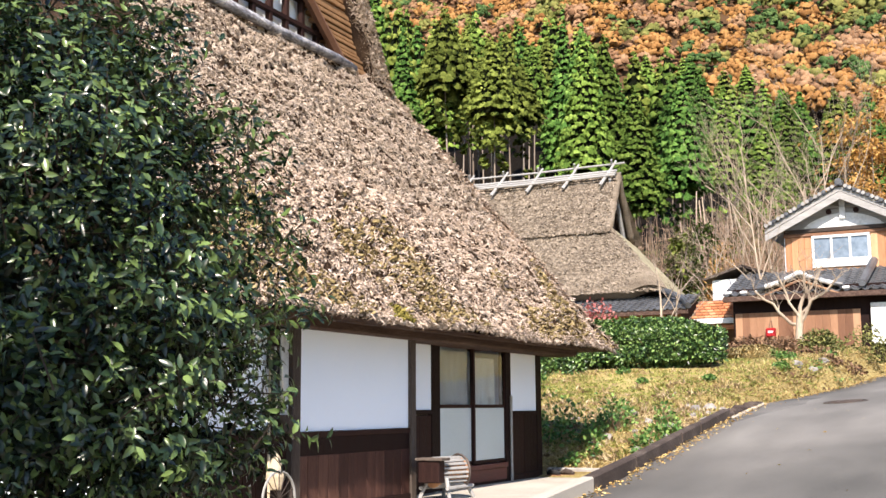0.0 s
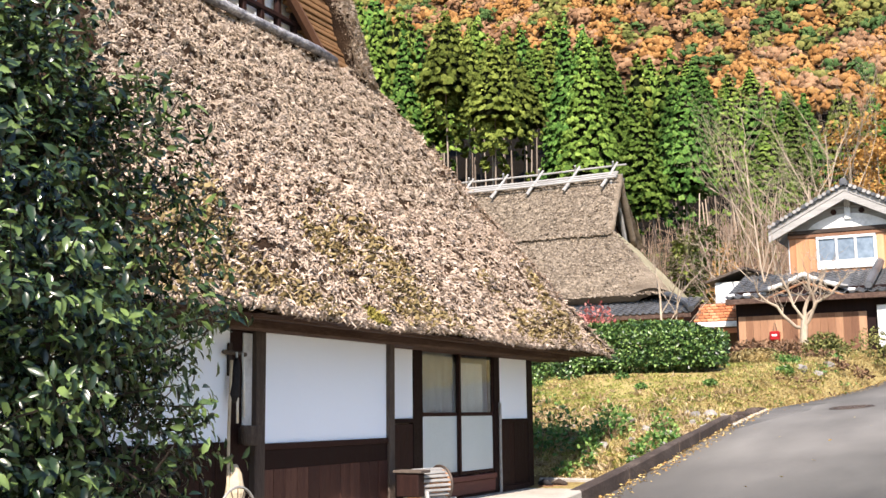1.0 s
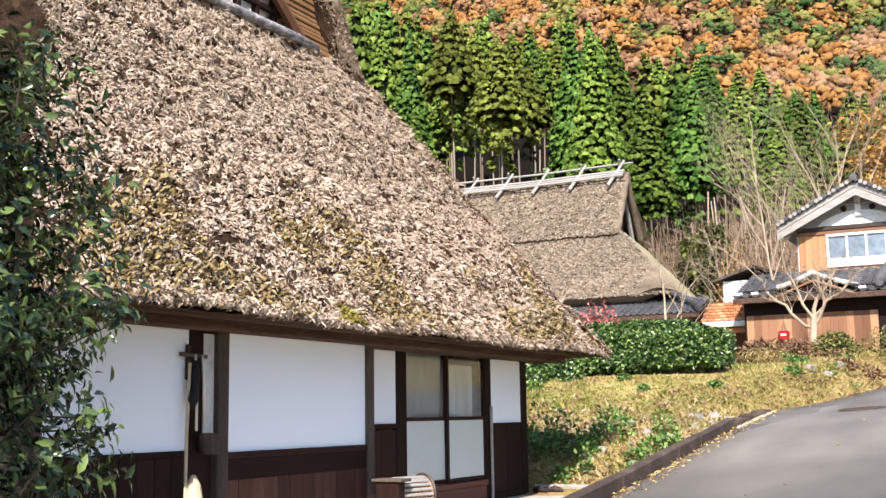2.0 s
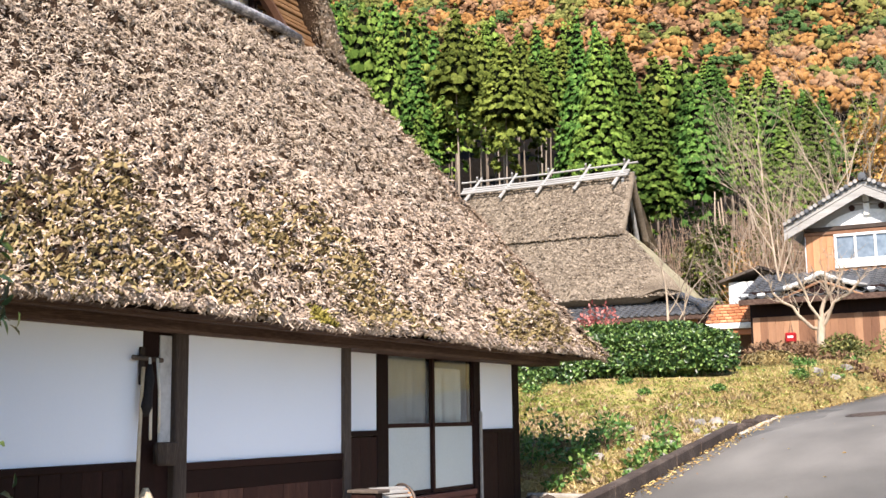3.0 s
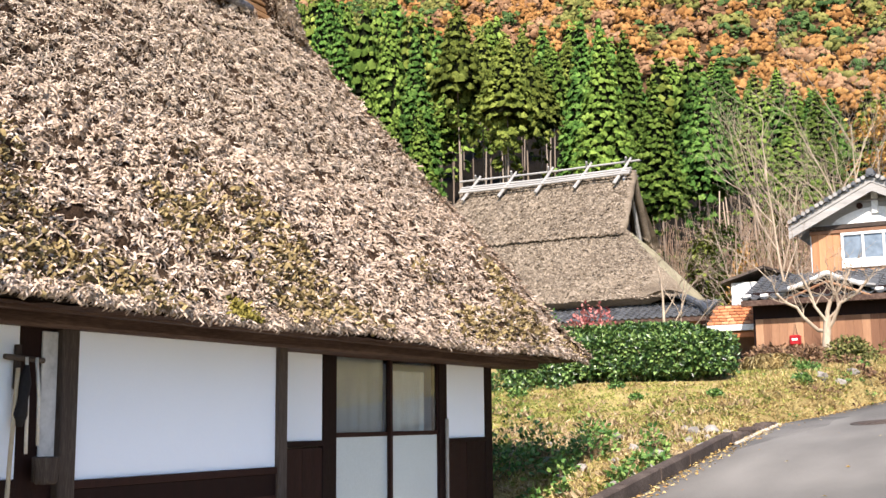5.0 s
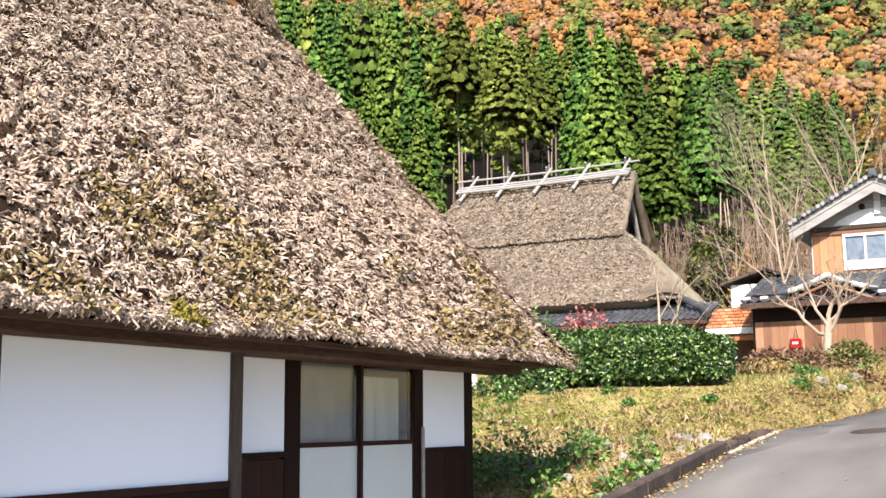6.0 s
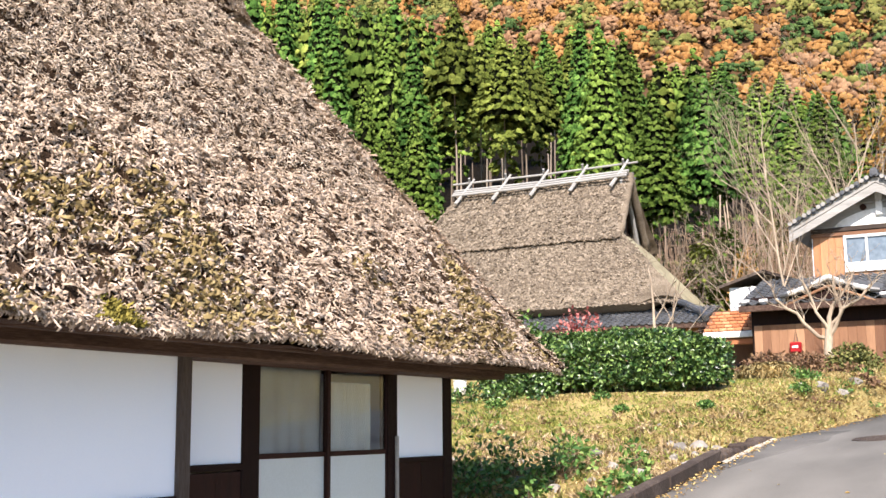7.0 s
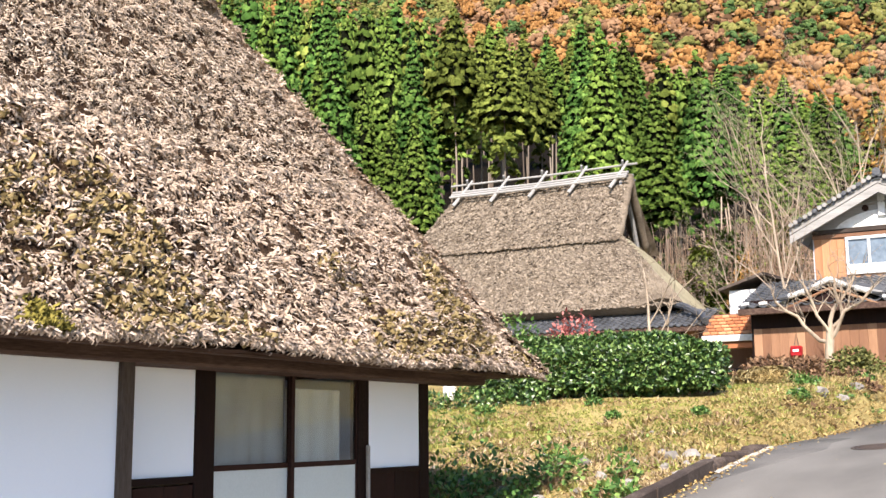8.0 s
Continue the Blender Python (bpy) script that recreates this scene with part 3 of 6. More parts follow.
def lump(p, a=1.0):
    n = noise.noise
    x, y, z = p
    return (0.05 * n((x * 1.3, y * 1.3, z * 1.3)) + 0.06 * n((x * 3.5, y * 3, z * 3.5)) + 0.045 * n((x * 12, y * 14, z * 12)))


def front_face(u, v):
    """The hipped face towards the lane: u from eave end to eave end, v from eave to gable."""
    sag = 0.10 * math.sin(math.pi * v)
    x = EX + (TX - EX) * v - 0.5 * sag
    y0, y1 = EY0 + (TY0 - EY0) * v, EY1 + (TY1 - EY1) * v
    round_ = 0.07 * (max(0, abs(2 * u - 1) - 0.86) / 0.14) ** 2 * (1 - 0.5 * v)
    y = y0 + (y1 - y0) * u
    z = EZ + 0.05 + (TZ - EZ) * v - 0.5 * sag
    z += 0.02 * math.sin(y * 1.7) * (1 - v)
    d = lump((x, y, z)) * min(1.0, 0.35 + 9 * v)
    n = Vector((0.82, 0, 0.57))
    return Vector((x - round_, y, z - 0.4 * round_)) + n * d


def side_face(sign):
    ye, yt = (EY1, TY1) if sign > 0 else (EY0, TY0)

    def fn(u, v):
        # u from the lane end to the back, v from eave to ridge
        w = v * (RZ - EZ) / (TZ - EZ)
        if w <= 1:
            x0 = EX + (TX - EX) * w
        else:
            x0 = TX
        x = x0 + (BX - x0) * u
        y = ye + (YC - ye) * v
        z = EZ + 0.05 + (RZ - EZ) * v - 0.06 * math.sin(math.pi * min(1, w))
        d = lump((x, y, z))
        return Vector((x, y + sign * 0.83 * d, z + 0.55 * d))
    return fn


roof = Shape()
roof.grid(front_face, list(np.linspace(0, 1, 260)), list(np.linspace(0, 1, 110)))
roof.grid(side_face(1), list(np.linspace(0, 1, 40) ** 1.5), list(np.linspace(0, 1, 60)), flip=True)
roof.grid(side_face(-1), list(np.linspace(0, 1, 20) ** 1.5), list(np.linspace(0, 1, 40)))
roof_ob = part("roof", roof, MAT["thatch_gap_shade"], house_a, "thick weathered straw thatch with mossy clumps", smooth=True)
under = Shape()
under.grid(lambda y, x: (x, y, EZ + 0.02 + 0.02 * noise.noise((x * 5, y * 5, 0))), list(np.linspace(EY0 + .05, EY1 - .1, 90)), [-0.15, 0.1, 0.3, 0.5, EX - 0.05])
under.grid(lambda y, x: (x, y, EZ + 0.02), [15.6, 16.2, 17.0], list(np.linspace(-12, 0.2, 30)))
part("eave_underside", under, MAT["soffit"], house_a, "dark brown thatch underside", smooth=True)


def stubs(fn, n, us, vs, length, width, spread, want=None, thick=0.012, flat=1.0, gaps=True):
    """Short bent straw ends in shingled disorder on a roof face: each a curled strip with a cut end."""
    V, F = [], []
    k = 0
    for _ in range(n):
        u, v = us[0] + (us[1] - us[0]) * rng.random(), vs[0] + (vs[1] - vs[0]) * rng.random()
        p = fn(u, v)
        if want and not want(p, v):
            continue
        if gaps and noise.noise((p.x * 9, p.y * 11, p.z * 9)) + 0.6 * noise.noise((p.x * 22, p.y * 24, p.z * 22)) < (-0.13 if gaps is True else -0.13 - gaps * 0.3) + 0.08 * rng.normal():
            continue
        e = 0.004
        du = fn(min(1, u + e), v) - fn(max(0, u - e), v)
        dv = fn(u, max(0, v - e)) - fn(u, min(1, v + e))
        if du.length < 1e-6 or dv.length < 1e-6:
            continue
        du.normalize()
        dv.normalize()
        nn = du.cross(dv)
        if nn.z < 0:
            nn = -nn
        a = spread * (1.5 * noise.noise((p.x * 5, p.y * 5, p.z * 5)) + rng.normal(0, 0.7))
        bend = rng.normal(0, 0.85)
        L, w = length * (0.5 + 0.9 * rng.random()), width * (0.5 + 0.8 * rng.random())
        t = thick * (0.5 + rng.random())
        up = flat * (0.002 + 0.035 * rng.random() ** 2.5)
        roll = rng.normal(0, 0.45)
        q = p - (dv * math.cos(a) + du * math.sin(a)) * L * 0.5 - nn * 0.008
        ring = []
        for f, wf, h in ((0.0, 0.7, 0.0), (0.5, 1.0, 0.75), (1.0, 0.7, 1.0)):
            b = a + bend * (f - 0.3)
            d, s = dv * math.cos(b) + du * math.sin(b), du * math.cos(b) - dv * math.sin(b)
            s = s * math.cos(roll) + nn * math.sin(roll)
            c = q + d * L * f + nn * (up + t) * h
            ring += [c - s * w * .5 * wf, c + s * w * .5 * wf]
        V += ring + [ring[5] - nn * t * 1.5, ring[4] - nn * t * 1.5]
        F += [(k, k + 1, k + 3, k + 2), (k + 2, k + 3, k + 5, k + 4), (k + 4, k + 5, k + 6, k + 7)]
        k += 8
    return raw_mesh("straw", [tuple(p) for p in V], F)


for args, mt in (((front_face, 56000, (0.08, 1.0), (0.0, 0.45), 0.078, 0.021, 1.25), "straw"),
                 ((front_face, 80000, (0.10, 1.0), (0.38, 1.0), 0.066, 0.013, 1.1, None, 0.012, 0.8, 0.15), "straw_fine"),
                 ((front_face, 5500, (0.972, 1.0), (0.0, 1.0), 0.10, 0.024, 0.8, None, 0.014, 1.0, False), "straw"),
                 ((side_face(1), 4500, (0.0, 0.018), (0.0, 0.45), 0.10, 0.024, 0.8, None, 0.014, 1.0, False), "straw"),
                 ((side_face(1), 6500, (0.0, 0.08), (0.0, 0.22), 0.095, 0.024, 0.7), "straw"),
                 ((side_face(1), 6000, (0.0, 0.06), (0.2, 0.85), 0.08, 0.022, 0.7), "straw_fine")):
    tagged(part("straw", stubs(*args), MAT[mt], roof_ob), kind="stuff")


def mossy(p, v):
    return noise.noise((p.x * 1.1, p.y * 1.1, p.z * 1.1 + 4)) + 0.12 * rng.normal() - 1.9 * v > 0.02 - 0.30 * math.exp(-((p.y - 10.2) / 1.5) ** 2)


tagged(part("moss", stubs(front_face, 24000, (0.06, 1.0), (0.0, 0.40), 0.065, 0.034, 1.2, mossy, 0.03, 1.5), MAT["moss"], roof_ob, "olive brown moss on the lower thatch"), kind="stuff")
def cushion(p, v):
    return abs(p.y - 10.22) / 0.13 + 32 * v + 0.45 * rng.normal() < 1.0


tagged(part("moss", stubs(front_face, 60000, (0.25, 0.65), (0.0, 0.05), 0.03, 0.02, 1.5, cushion, 0.02, 1.6, False), MAT["moss_bright"], roof_ob, "yellow-green moss cushions on the eave"), kind="stuff")
# ragged fringe along the eave
tagged(part("straw", stubs(front_face, 11000, (0.04, 1.0), (0.0, 0.02), 0.10, 0.018, 0.6, None, 0.018, 1.0, False), MAT["straw"], roof_ob), kind="stuff")

# ---- the gable towards the lane ----
gable = part("gable", Shape().box((-2.75, 9.0, 6.05), (-2.62, 13.9, 8.3), 0.01), MAT["room"], house_a, "small dark latticed gable under the ridge")


def rake_in(z):
    """Inner edge of the gable opening, as half a width."""
    return float(np.interp(z, [6.2, 6.36, 6.97, 7.5, 7.95], [2.10, 1.90, 1.09, 0.45, 0.0]))


def rake_out(z):
    return (11.0 - z) / 1.567 + 0.12


for sg in (1, -1):
    z = 6.22
    s = Shape()
    while z < 10.6:
        h = 0.055 + 0.03 * rng.random()
        yi, yo = YC + sg * (rake_in(z) + 0.02), YC + sg * (rake_out(z) - 0.30)
        x = -2.03 + 0.05 * rng.random() - 0.10 * (z - 6.3) * 0.2
        lo, hi = sorted((yi, yo))
        if hi - lo > 0.05:
            part("verge_layer", Shape().box((x - 0.16, lo, z), (x, hi, z + h - 0.012), 0.01), MAT["straw_end"], gable)
        z += h
    s = Shape()
    zs = np.linspace(6.2, 10.9, 26)
    s.tube([(-2.10 + 0.03 * noise.noise((0, zz * 2, 0)), YC + sg * (rake_out(zz) - 0.20), zz) for zz in zs], [0.27 + 0.03 * noise.noise((zz * 3, 1, 0)) for zz in zs], 12)
    part("verge_roll", s, MAT["thatch_gap_shade"], gable, smooth=True)

    def roll(u, v, sg=sg):
        zz = 6.15 + 4.6 * v
        a = -1.2 + 3.6 * u
        return Vector((-2.10 + 0.29 * math.cos(a), YC + sg * (rake_out(zz) - 0.20 + 0.29 * math.sin(a)), zz))
    tagged(part("straw", stubs(roll, 9000, (0, 1), (0, 1), 0.085, 0.024, 0.9, None, 0.018, 1.0, False), MAT["straw_fine"], gable), kind="stuff")
    s = Shape()
    n = 7
    top = [(-1.99, YC + sg * (rake_in(zz) - 0.0), zz) for zz in np.linspace(6.3, 7.92, n)]
    s.tube(top, 0.075, 6)
    part("bargeboard", s, MAT["brown_wood"], gable)
part("sill_log", Shape().tube([(-1.85, 9.55, 6.26), (-1.86, 11.5, 6.25), (-1.85, 13.0, 6.27), (-1.87, 13.52, 6.26)], [0.075, 0.06, 0.065, 0.05], 10), MAT["pale_log"], gable, "pale weathered log along the foot", smooth=True)
part("sill_board", Shape().box((-2.12, 9.4, 6.27), (-1.98, 13.5, 6.36), 0.008), MAT["dark_wood"], gable)
part("pane", Shape().box((-2.24, 9.4, 6.3), (-2.22, 13.45, 7.9), 0.002), MAT["plaster"], gable, "pale paper panes")
for k in range(11):
    yb = YC - 1.85 + k * 0.37
    zt = 6.3 + 1.62 * (1 - abs(yb - YC) / 2.0)
    if zt > 6.45:
        part("lattice_bar", Shape().box((-2.17, yb - 0.035, 6.3), (-2.09, yb + 0.035, min(7.95, zt + 0.2)), 0.004), MAT["dark_wood"], gable)
for zb in (6.62, 6.98, 7.34):
    part("lattice_rail", Shape().box((-2.16, YC - rake_in(zb) - 0.1, zb - 0.03), (-2.08, YC + rake_in(zb) + 0.1, zb + 0.03), 0.004), MAT["dark_wood"], gable)

# ---- the second thatched house, up the slope ----
house_b = thing("thatched_house", "farther house with a smooth grey-brown thatched roof and a log-weighted ridge", "house")
RB_Y, RB_Z = 50.9, 12.3
XB0, XB1 = -18.3, -10.4       # ridge ends
EB_Y, EB_Z = 46.0, 6.25
UP_Z = 9.25                    # the step in the thatch


def b_z(y):
    return RB_Z - (RB_Y - y) * (RB_Z - EB_Z) / (RB_Y - EB_Y)


def b_y(z):
    return RB_Y - (RB_Z - z) * (RB_Y - EB_Y) / (RB_Z - EB_Z)


def bl(p):
    return 0.05 * noise.noise((p[0] * .8, p[1] * .8, p[2] * .8)) + 0.03 * noise.noise((p[0] * 3, p[1] * 3, p[2] * 3))


def brow(x):
    """The eave arches up a little over the end of the tiled roof."""
    return 0.24 * math.sin(math.pi * min(1, max(0, (x + 8.1) / 1.75)))


def slope_sheet(zl, zh, x_lo0, x_lo1, x_hi0, x_hi1, out, side=1, nu=60, nv=24):
    """A sloping sheet of thatch between two heights."""
    s = Shape()

    def fn(u, v):
        z = zl + (zh - zl) * v
        x0, x1 = x_lo0 + (x_hi0 - x_lo0) * v, x_lo1 + (x_hi1 - x_lo1) * v
        x = x0 + (x1 - x0) * u
        y = b_y(z) - out
        z += brow(x) * (1 - v) ** 4 if zl == EB_Z and side > 0 else 0
        d = bl((x, y, z))
        y, z = y - 0.78 * d, z + 0.62 * d
        return (x, y if side > 0 else 2 * RB_Y - y, z)
    s.grid(fn, list(np.linspace(0, 1, nu)), list(np.linspace(0, 1, nv)), flip=side > 0)
    return s


lower = Shape()
for side in (1, -1):
    sh = slope_sheet(EB_Z, UP_Z + 0.25, -23.0, -6.44 if side > 0 else -7.56, -19.6, -9.65 if side > 0 else -10.2, 0.0, side)
    lower.add(sh.v, sh.f)


def hip_b(u, v):
    z = EB_Z + (UP_Z + 0.2 - EB_Z) * v
    x = -6.44 - 1.12 * u - (3.2 - 0.55 * u) * v
    ya, yb = b_y(z), 2 * RB_Y - b_y(z)
    y = ya + (yb - ya) * u
    d = bl((x, y, z))
    return (x + 0.7 * d, y, z + 0.6 * d)


hip_sheet = Shape().grid(hip_b, list(np.linspace(0, 1, 40)), list(np.linspace(0, 1, 24)))
lower.grid(lambda u, v: (-23.0 + 3.4 * v, b_y(EB_Z + 3.2 * v) + (2 * RB_Y - 2 * b_y(EB_Z + 3.2 * v)) * u, EB_Z + 3.2 * v), list(np.linspace(0, 1, 10)), list(np.linspace(0, 1, 10)), flip=True)
# eave thickness
lower.grid(lambda x, k: (x + (0.1 if k else 0), EB_Y + 0.45 * k, EB_Z + brow(x) - 0.24 * k), list(np.linspace(-23.0, -6.44, 70)), [0, 1], flip=True)
lower.add([(-6.44, EB_Y, EB_Z), (-7.56, 55.8, EB_Z), (-8.0, 55.3, EB_Z - 0.28), (-6.8, EB_Y + 0.5, EB_Z - 0.28)], [(3, 2, 1, 0)])
part("hip", hip_sheet, MAT["thatch_hip"], house_b, "paler smooth thatch on the hipped end", smooth=True)
part("lower_roof", lower, MAT["thatch_b"], house_b, smooth=True)
upper = Shape()
for side in (1, -1):
    sh = slope_sheet(UP_Z, RB_Z, -19.6, -9.68, XB0, XB1 + 0.35, 0.16, side)
    upper.add(sh.v, sh.f)
    yy = b_y(UP_Z) - 0.16
    y2 = b_y(UP_Z) + 0.05
    f = (lambda v: v) if side > 0 else (lambda v: 2 * RB_Y - v)
    q = [(-19.6, f(yy), UP_Z), (-9.68, f(yy), UP_Z), (-9.68, f(y2), UP_Z - .02), (-19.6, f(y2), UP_Z - .02)]
    upper.add(q, [(3, 2, 1, 0) if side > 0 else (0, 1, 2, 3)])
upper_ob = part("upper_roof", upper, MAT["thatch_b"], house_b, smooth=True)
# gable at the end of the ridge
# flat dark sheet; the shade of the open gable is put into its colour
gab = Shape()
gab.add([(-10.5, b_y(UP_Z + .1), UP_Z + .1), (-10.75, 2 * RB_Y - b_y(UP_Z + .1), UP_Z + .1), (-10.6, RB_Y, RB_Z - .1)], [(0, 1, 2)])
part("gable_wall", gab, MAT["soffit"], house_b, "dark sheet in place of the shaded gable opening")
for f, x0 in ((lambda v: v, -9.75), (lambda v: 2 * RB_Y - v, -10.15)):
    s = Shape()
    zs = np.linspace(UP_Z + 0.1, RB_Z + 0.1, 9)
    s.tube([(x0 + (XB1 + 0.4 - x0) * i / 8, f(min(RB_Y, b_y(z) + 0.05)), z) for i, z in enumerate(zs)], [0.16 + 0.03 * (i % 2) for i in range(9)], 7)
    part("verge", s, MAT["thatch_b"], house_b, smooth=True)
    s = Shape()
    s.tube([(x0 - 0.22, f(b_y(UP_Z) + 0.55), UP_Z - 0.1), (XB1 + 0.1, f(RB_Y - 0.25), RB_Z - 0.15)], [0.11, 0.10], 6)
    part("bargeboard", s, MAT["silver_wood"], house_b)
for y, z in ((RB_Y - 0.9, 10.9), (RB_Y + 0.1, 11.5)):
    part("gable_strut", Shape().tube([(-10.35, y, UP_Z), (-10.35, y, z)], 0.07, 6), MAT["grey_wood"], house_b)
# ridge logs and crossed weights
ridge = thing("ridge_frame", "silvery ridge poles held by crossed timber pairs on the thatch", "roof ridge")
for dy, dz, r in ((-0.62, -0.06, 0.055), (-0.48, 0.06, 0.06), (-0.33, 0.20, 0.06), (0.33, 0.20, 0.06), (0.55, 0.02, 0.06), (0.0, 0.60, 0.05)):
    s = Shape()
    s.tube([(XB0 - (0.35 if dy == 0 else 0.1), RB_Y + dy, RB_Z + dz), ((XB0 + XB1) / 2, RB_Y + dy, RB_Z + dz - 0.04), (XB1 + (0.75 if dy == 0 else 0.45), RB_Y + dy, RB_Z + dz)], r, 8)
    part("ridge_pole", s, MAT["silver_wood"], ridge)
for i in range(5):
    x = XB0 + 0.55 + i * (XB1 - XB0 - 0.4) / 4
    for side in (1, -1):
        s = Shape()
        s.tube([(x + 0.06 * side - 0.42, RB_Y - side * 0.86, RB_Z - 0.52), (x + 0.06 * side - 0.1, RB_Y - side * 0.35, RB_Z + 0.2), (x + 0.06 * side + 0.06, RB_Y + side * 0.16, RB_Z + 0.78)], [0.085, 0.065, 0.055], 6)
        part("crossed_timber", s, MAT["silver_wood"], ridge)
# walls and the tiled lean-to in front
s = Shape().box((-21.5, 47.4, 3.0), (-6.6, 54.4, 6.2), 0.02)
part("wall", s, MAT["dark_wood"], house_b)


def tiled_slope(parent, x0, x1, y0, z0, y1, z1, tile=0.27, row=0.27):
    """Rows of wavy pan tiles on one slope rising from (y0, z0) to (y1, z1)."""
    L = math.hypot(y1 - y0, z1 - z0)
    rows_, cols = max(2, round(L / row)), max(2, round((x1 - x0) / tile))
    dy, dz = (y1 - y0) / rows_, (z1 - z0) / rows_
    w = (x1 - x0) / cols
    s = Shape()
    for j in range(rows_):
        for i in range(cols):
            xs = [x0 + i * w + w * k / 6 for k in range(7)]
            prof = [0.045, 0.02, 0.0, 0.0, 0.012, 0.05, 0.06]
            lo = [(xs[k], y0 + dy * j - 0.02, z0 + dz * j + prof[k] + 0.035) for k in range(7)]
            hi = [(xs[k], y0 + dy * (j + 1), z0 + dz * (j + 1) + prof[k]) for k in range(7)]
            lip = [(p[0], p[1] + 0.005, p[2] - 0.035) for p in lo]
            s.add(lip + lo + hi, [(k, k + 1, 8 + k, 7 + k) for k in range(6)] + [(7 + k, 8 + k, 15 + k, 14 + k) for k in range(6)])
    ob = part("roof_tiles", s, MAT["tile"], parent)
    tagged(ob, kind="stuff")
    return ob


lean = thing("tiled_lean_to", "dark grey tiled pent roof along the front of the thatched house", "pent roof")
tiled_slope(lean, -19.0, -5.25, 44.6, 5.28, 46.9, 6.08)
part("fascia", Shape().box((-19.0, 44.62, 5.10), (-5.25, 44.72, 5.28), 0.01), MAT["beam_wood"], lean)
part("roof_deck", Shape().add([(-19, 44.62, 5.26), (-5.25, 44.62, 5.26), (-5.25, 46.95, 6.06), (-19, 46.95, 6.06)], [(0, 1, 2, 3)]), MAT["room"], lean)
part("front_wall", Shape().box((-18.6, 45.5, 3.0), (-5.8, 45.62, 5.5), 0.01), MAT["brown_wood"], lean)
for x in (-17, -13.5, -10, -6.2):
    part("post", Shape().box((x, 44.75, 3.2), (x + .14, 44.89, 5.2), 0.01), MAT["dark_wood"], lean)
s = Shape()
s.tube([(-5.22, 44.55, 5.42), (-5.6, 45.3, 5.75), (-6.4, 46.0, 6.15), (-7.1, 46.4, 6.36)], [0.13, 0.13, 0.13, 0.12], 8)
part("verge_tiles", s, MAT["tile"], lean)

# ---- the two-storey house by the lane ----
house_c = thing("two_storey_house", "two-storey timber house with a tiled gable, white plaster and orange boards", "house")
CY = 38.0
PX, PZ = 1.62, 8.38         # gable peak
SL = 0.517                   # gable slope
part("upper_wall", Shape().add([(-0.25, CY, 5.4), (3.5, CY, 5.4), (3.5, CY, 7.2), (PX, CY, 8.15), (-0.25, CY, 7.2)], [(0, 1, 2, 3, 4)]), MAT["plaster"], house_c)
body = Shape().box((-0.25, CY + 0.05, 3.0), (3.5, CY + 7, 7.2), 0.02)
part("body", body, MAT["plaster"], house_c)
plank_row(house_c, "plank", CY - 0.02, -0.22, 0.60, 5.62, 6.88, 0.2, MAT["orange_wood"], along="x")
plank_row(house_c, "plank", CY - 0.02, 2.42, 3.48, 5.62, 6.88, 0.2, MAT["orange_wood"], along="x")
plank_row(house_c, "plank", CY - 0.02, 0.62, 2.40, 5.55, 5.84, 0.2, MAT["orange_wood"], along="x")
part("lintel", Shape().box((-0.25, CY - 0.09, 6.88), (3.5, CY, 6.99), 0.01), MAT["brown_wood"], house_c)
win = part("window", Shape().box((0.62, CY - 0.10, 5.84), (2.40, CY - 0.0, 5.93), 0.006), MAT["white_paint"], house_c, "white three-light window")
for x in (0.62, 1.19, 1.76, 2.33):
    part("mullion", Shape().box((x, CY - 0.08, 5.93), (x + 0.07, CY - 0.01, 6.80), 0.006), MAT["white_paint"], win)
part("head", Shape().box((0.62, CY - 0.09, 6.80), (2.40, CY - 0.01, 6.88), 0.006), MAT["white_paint"], win)
for x in (0.69, 1.26, 1.83):
    part("sash", Shape().box((x, CY - 0.05, 5.93), (x + 0.50, CY - 0.03, 6.12), 0.004), MAT["white_paint"], win)
    part("pane", Shape().box((x, CY - 0.04, 6.12), (x + 0.50, CY - 0.03, 6.80), 0.001), MAT["far_glass"], win)
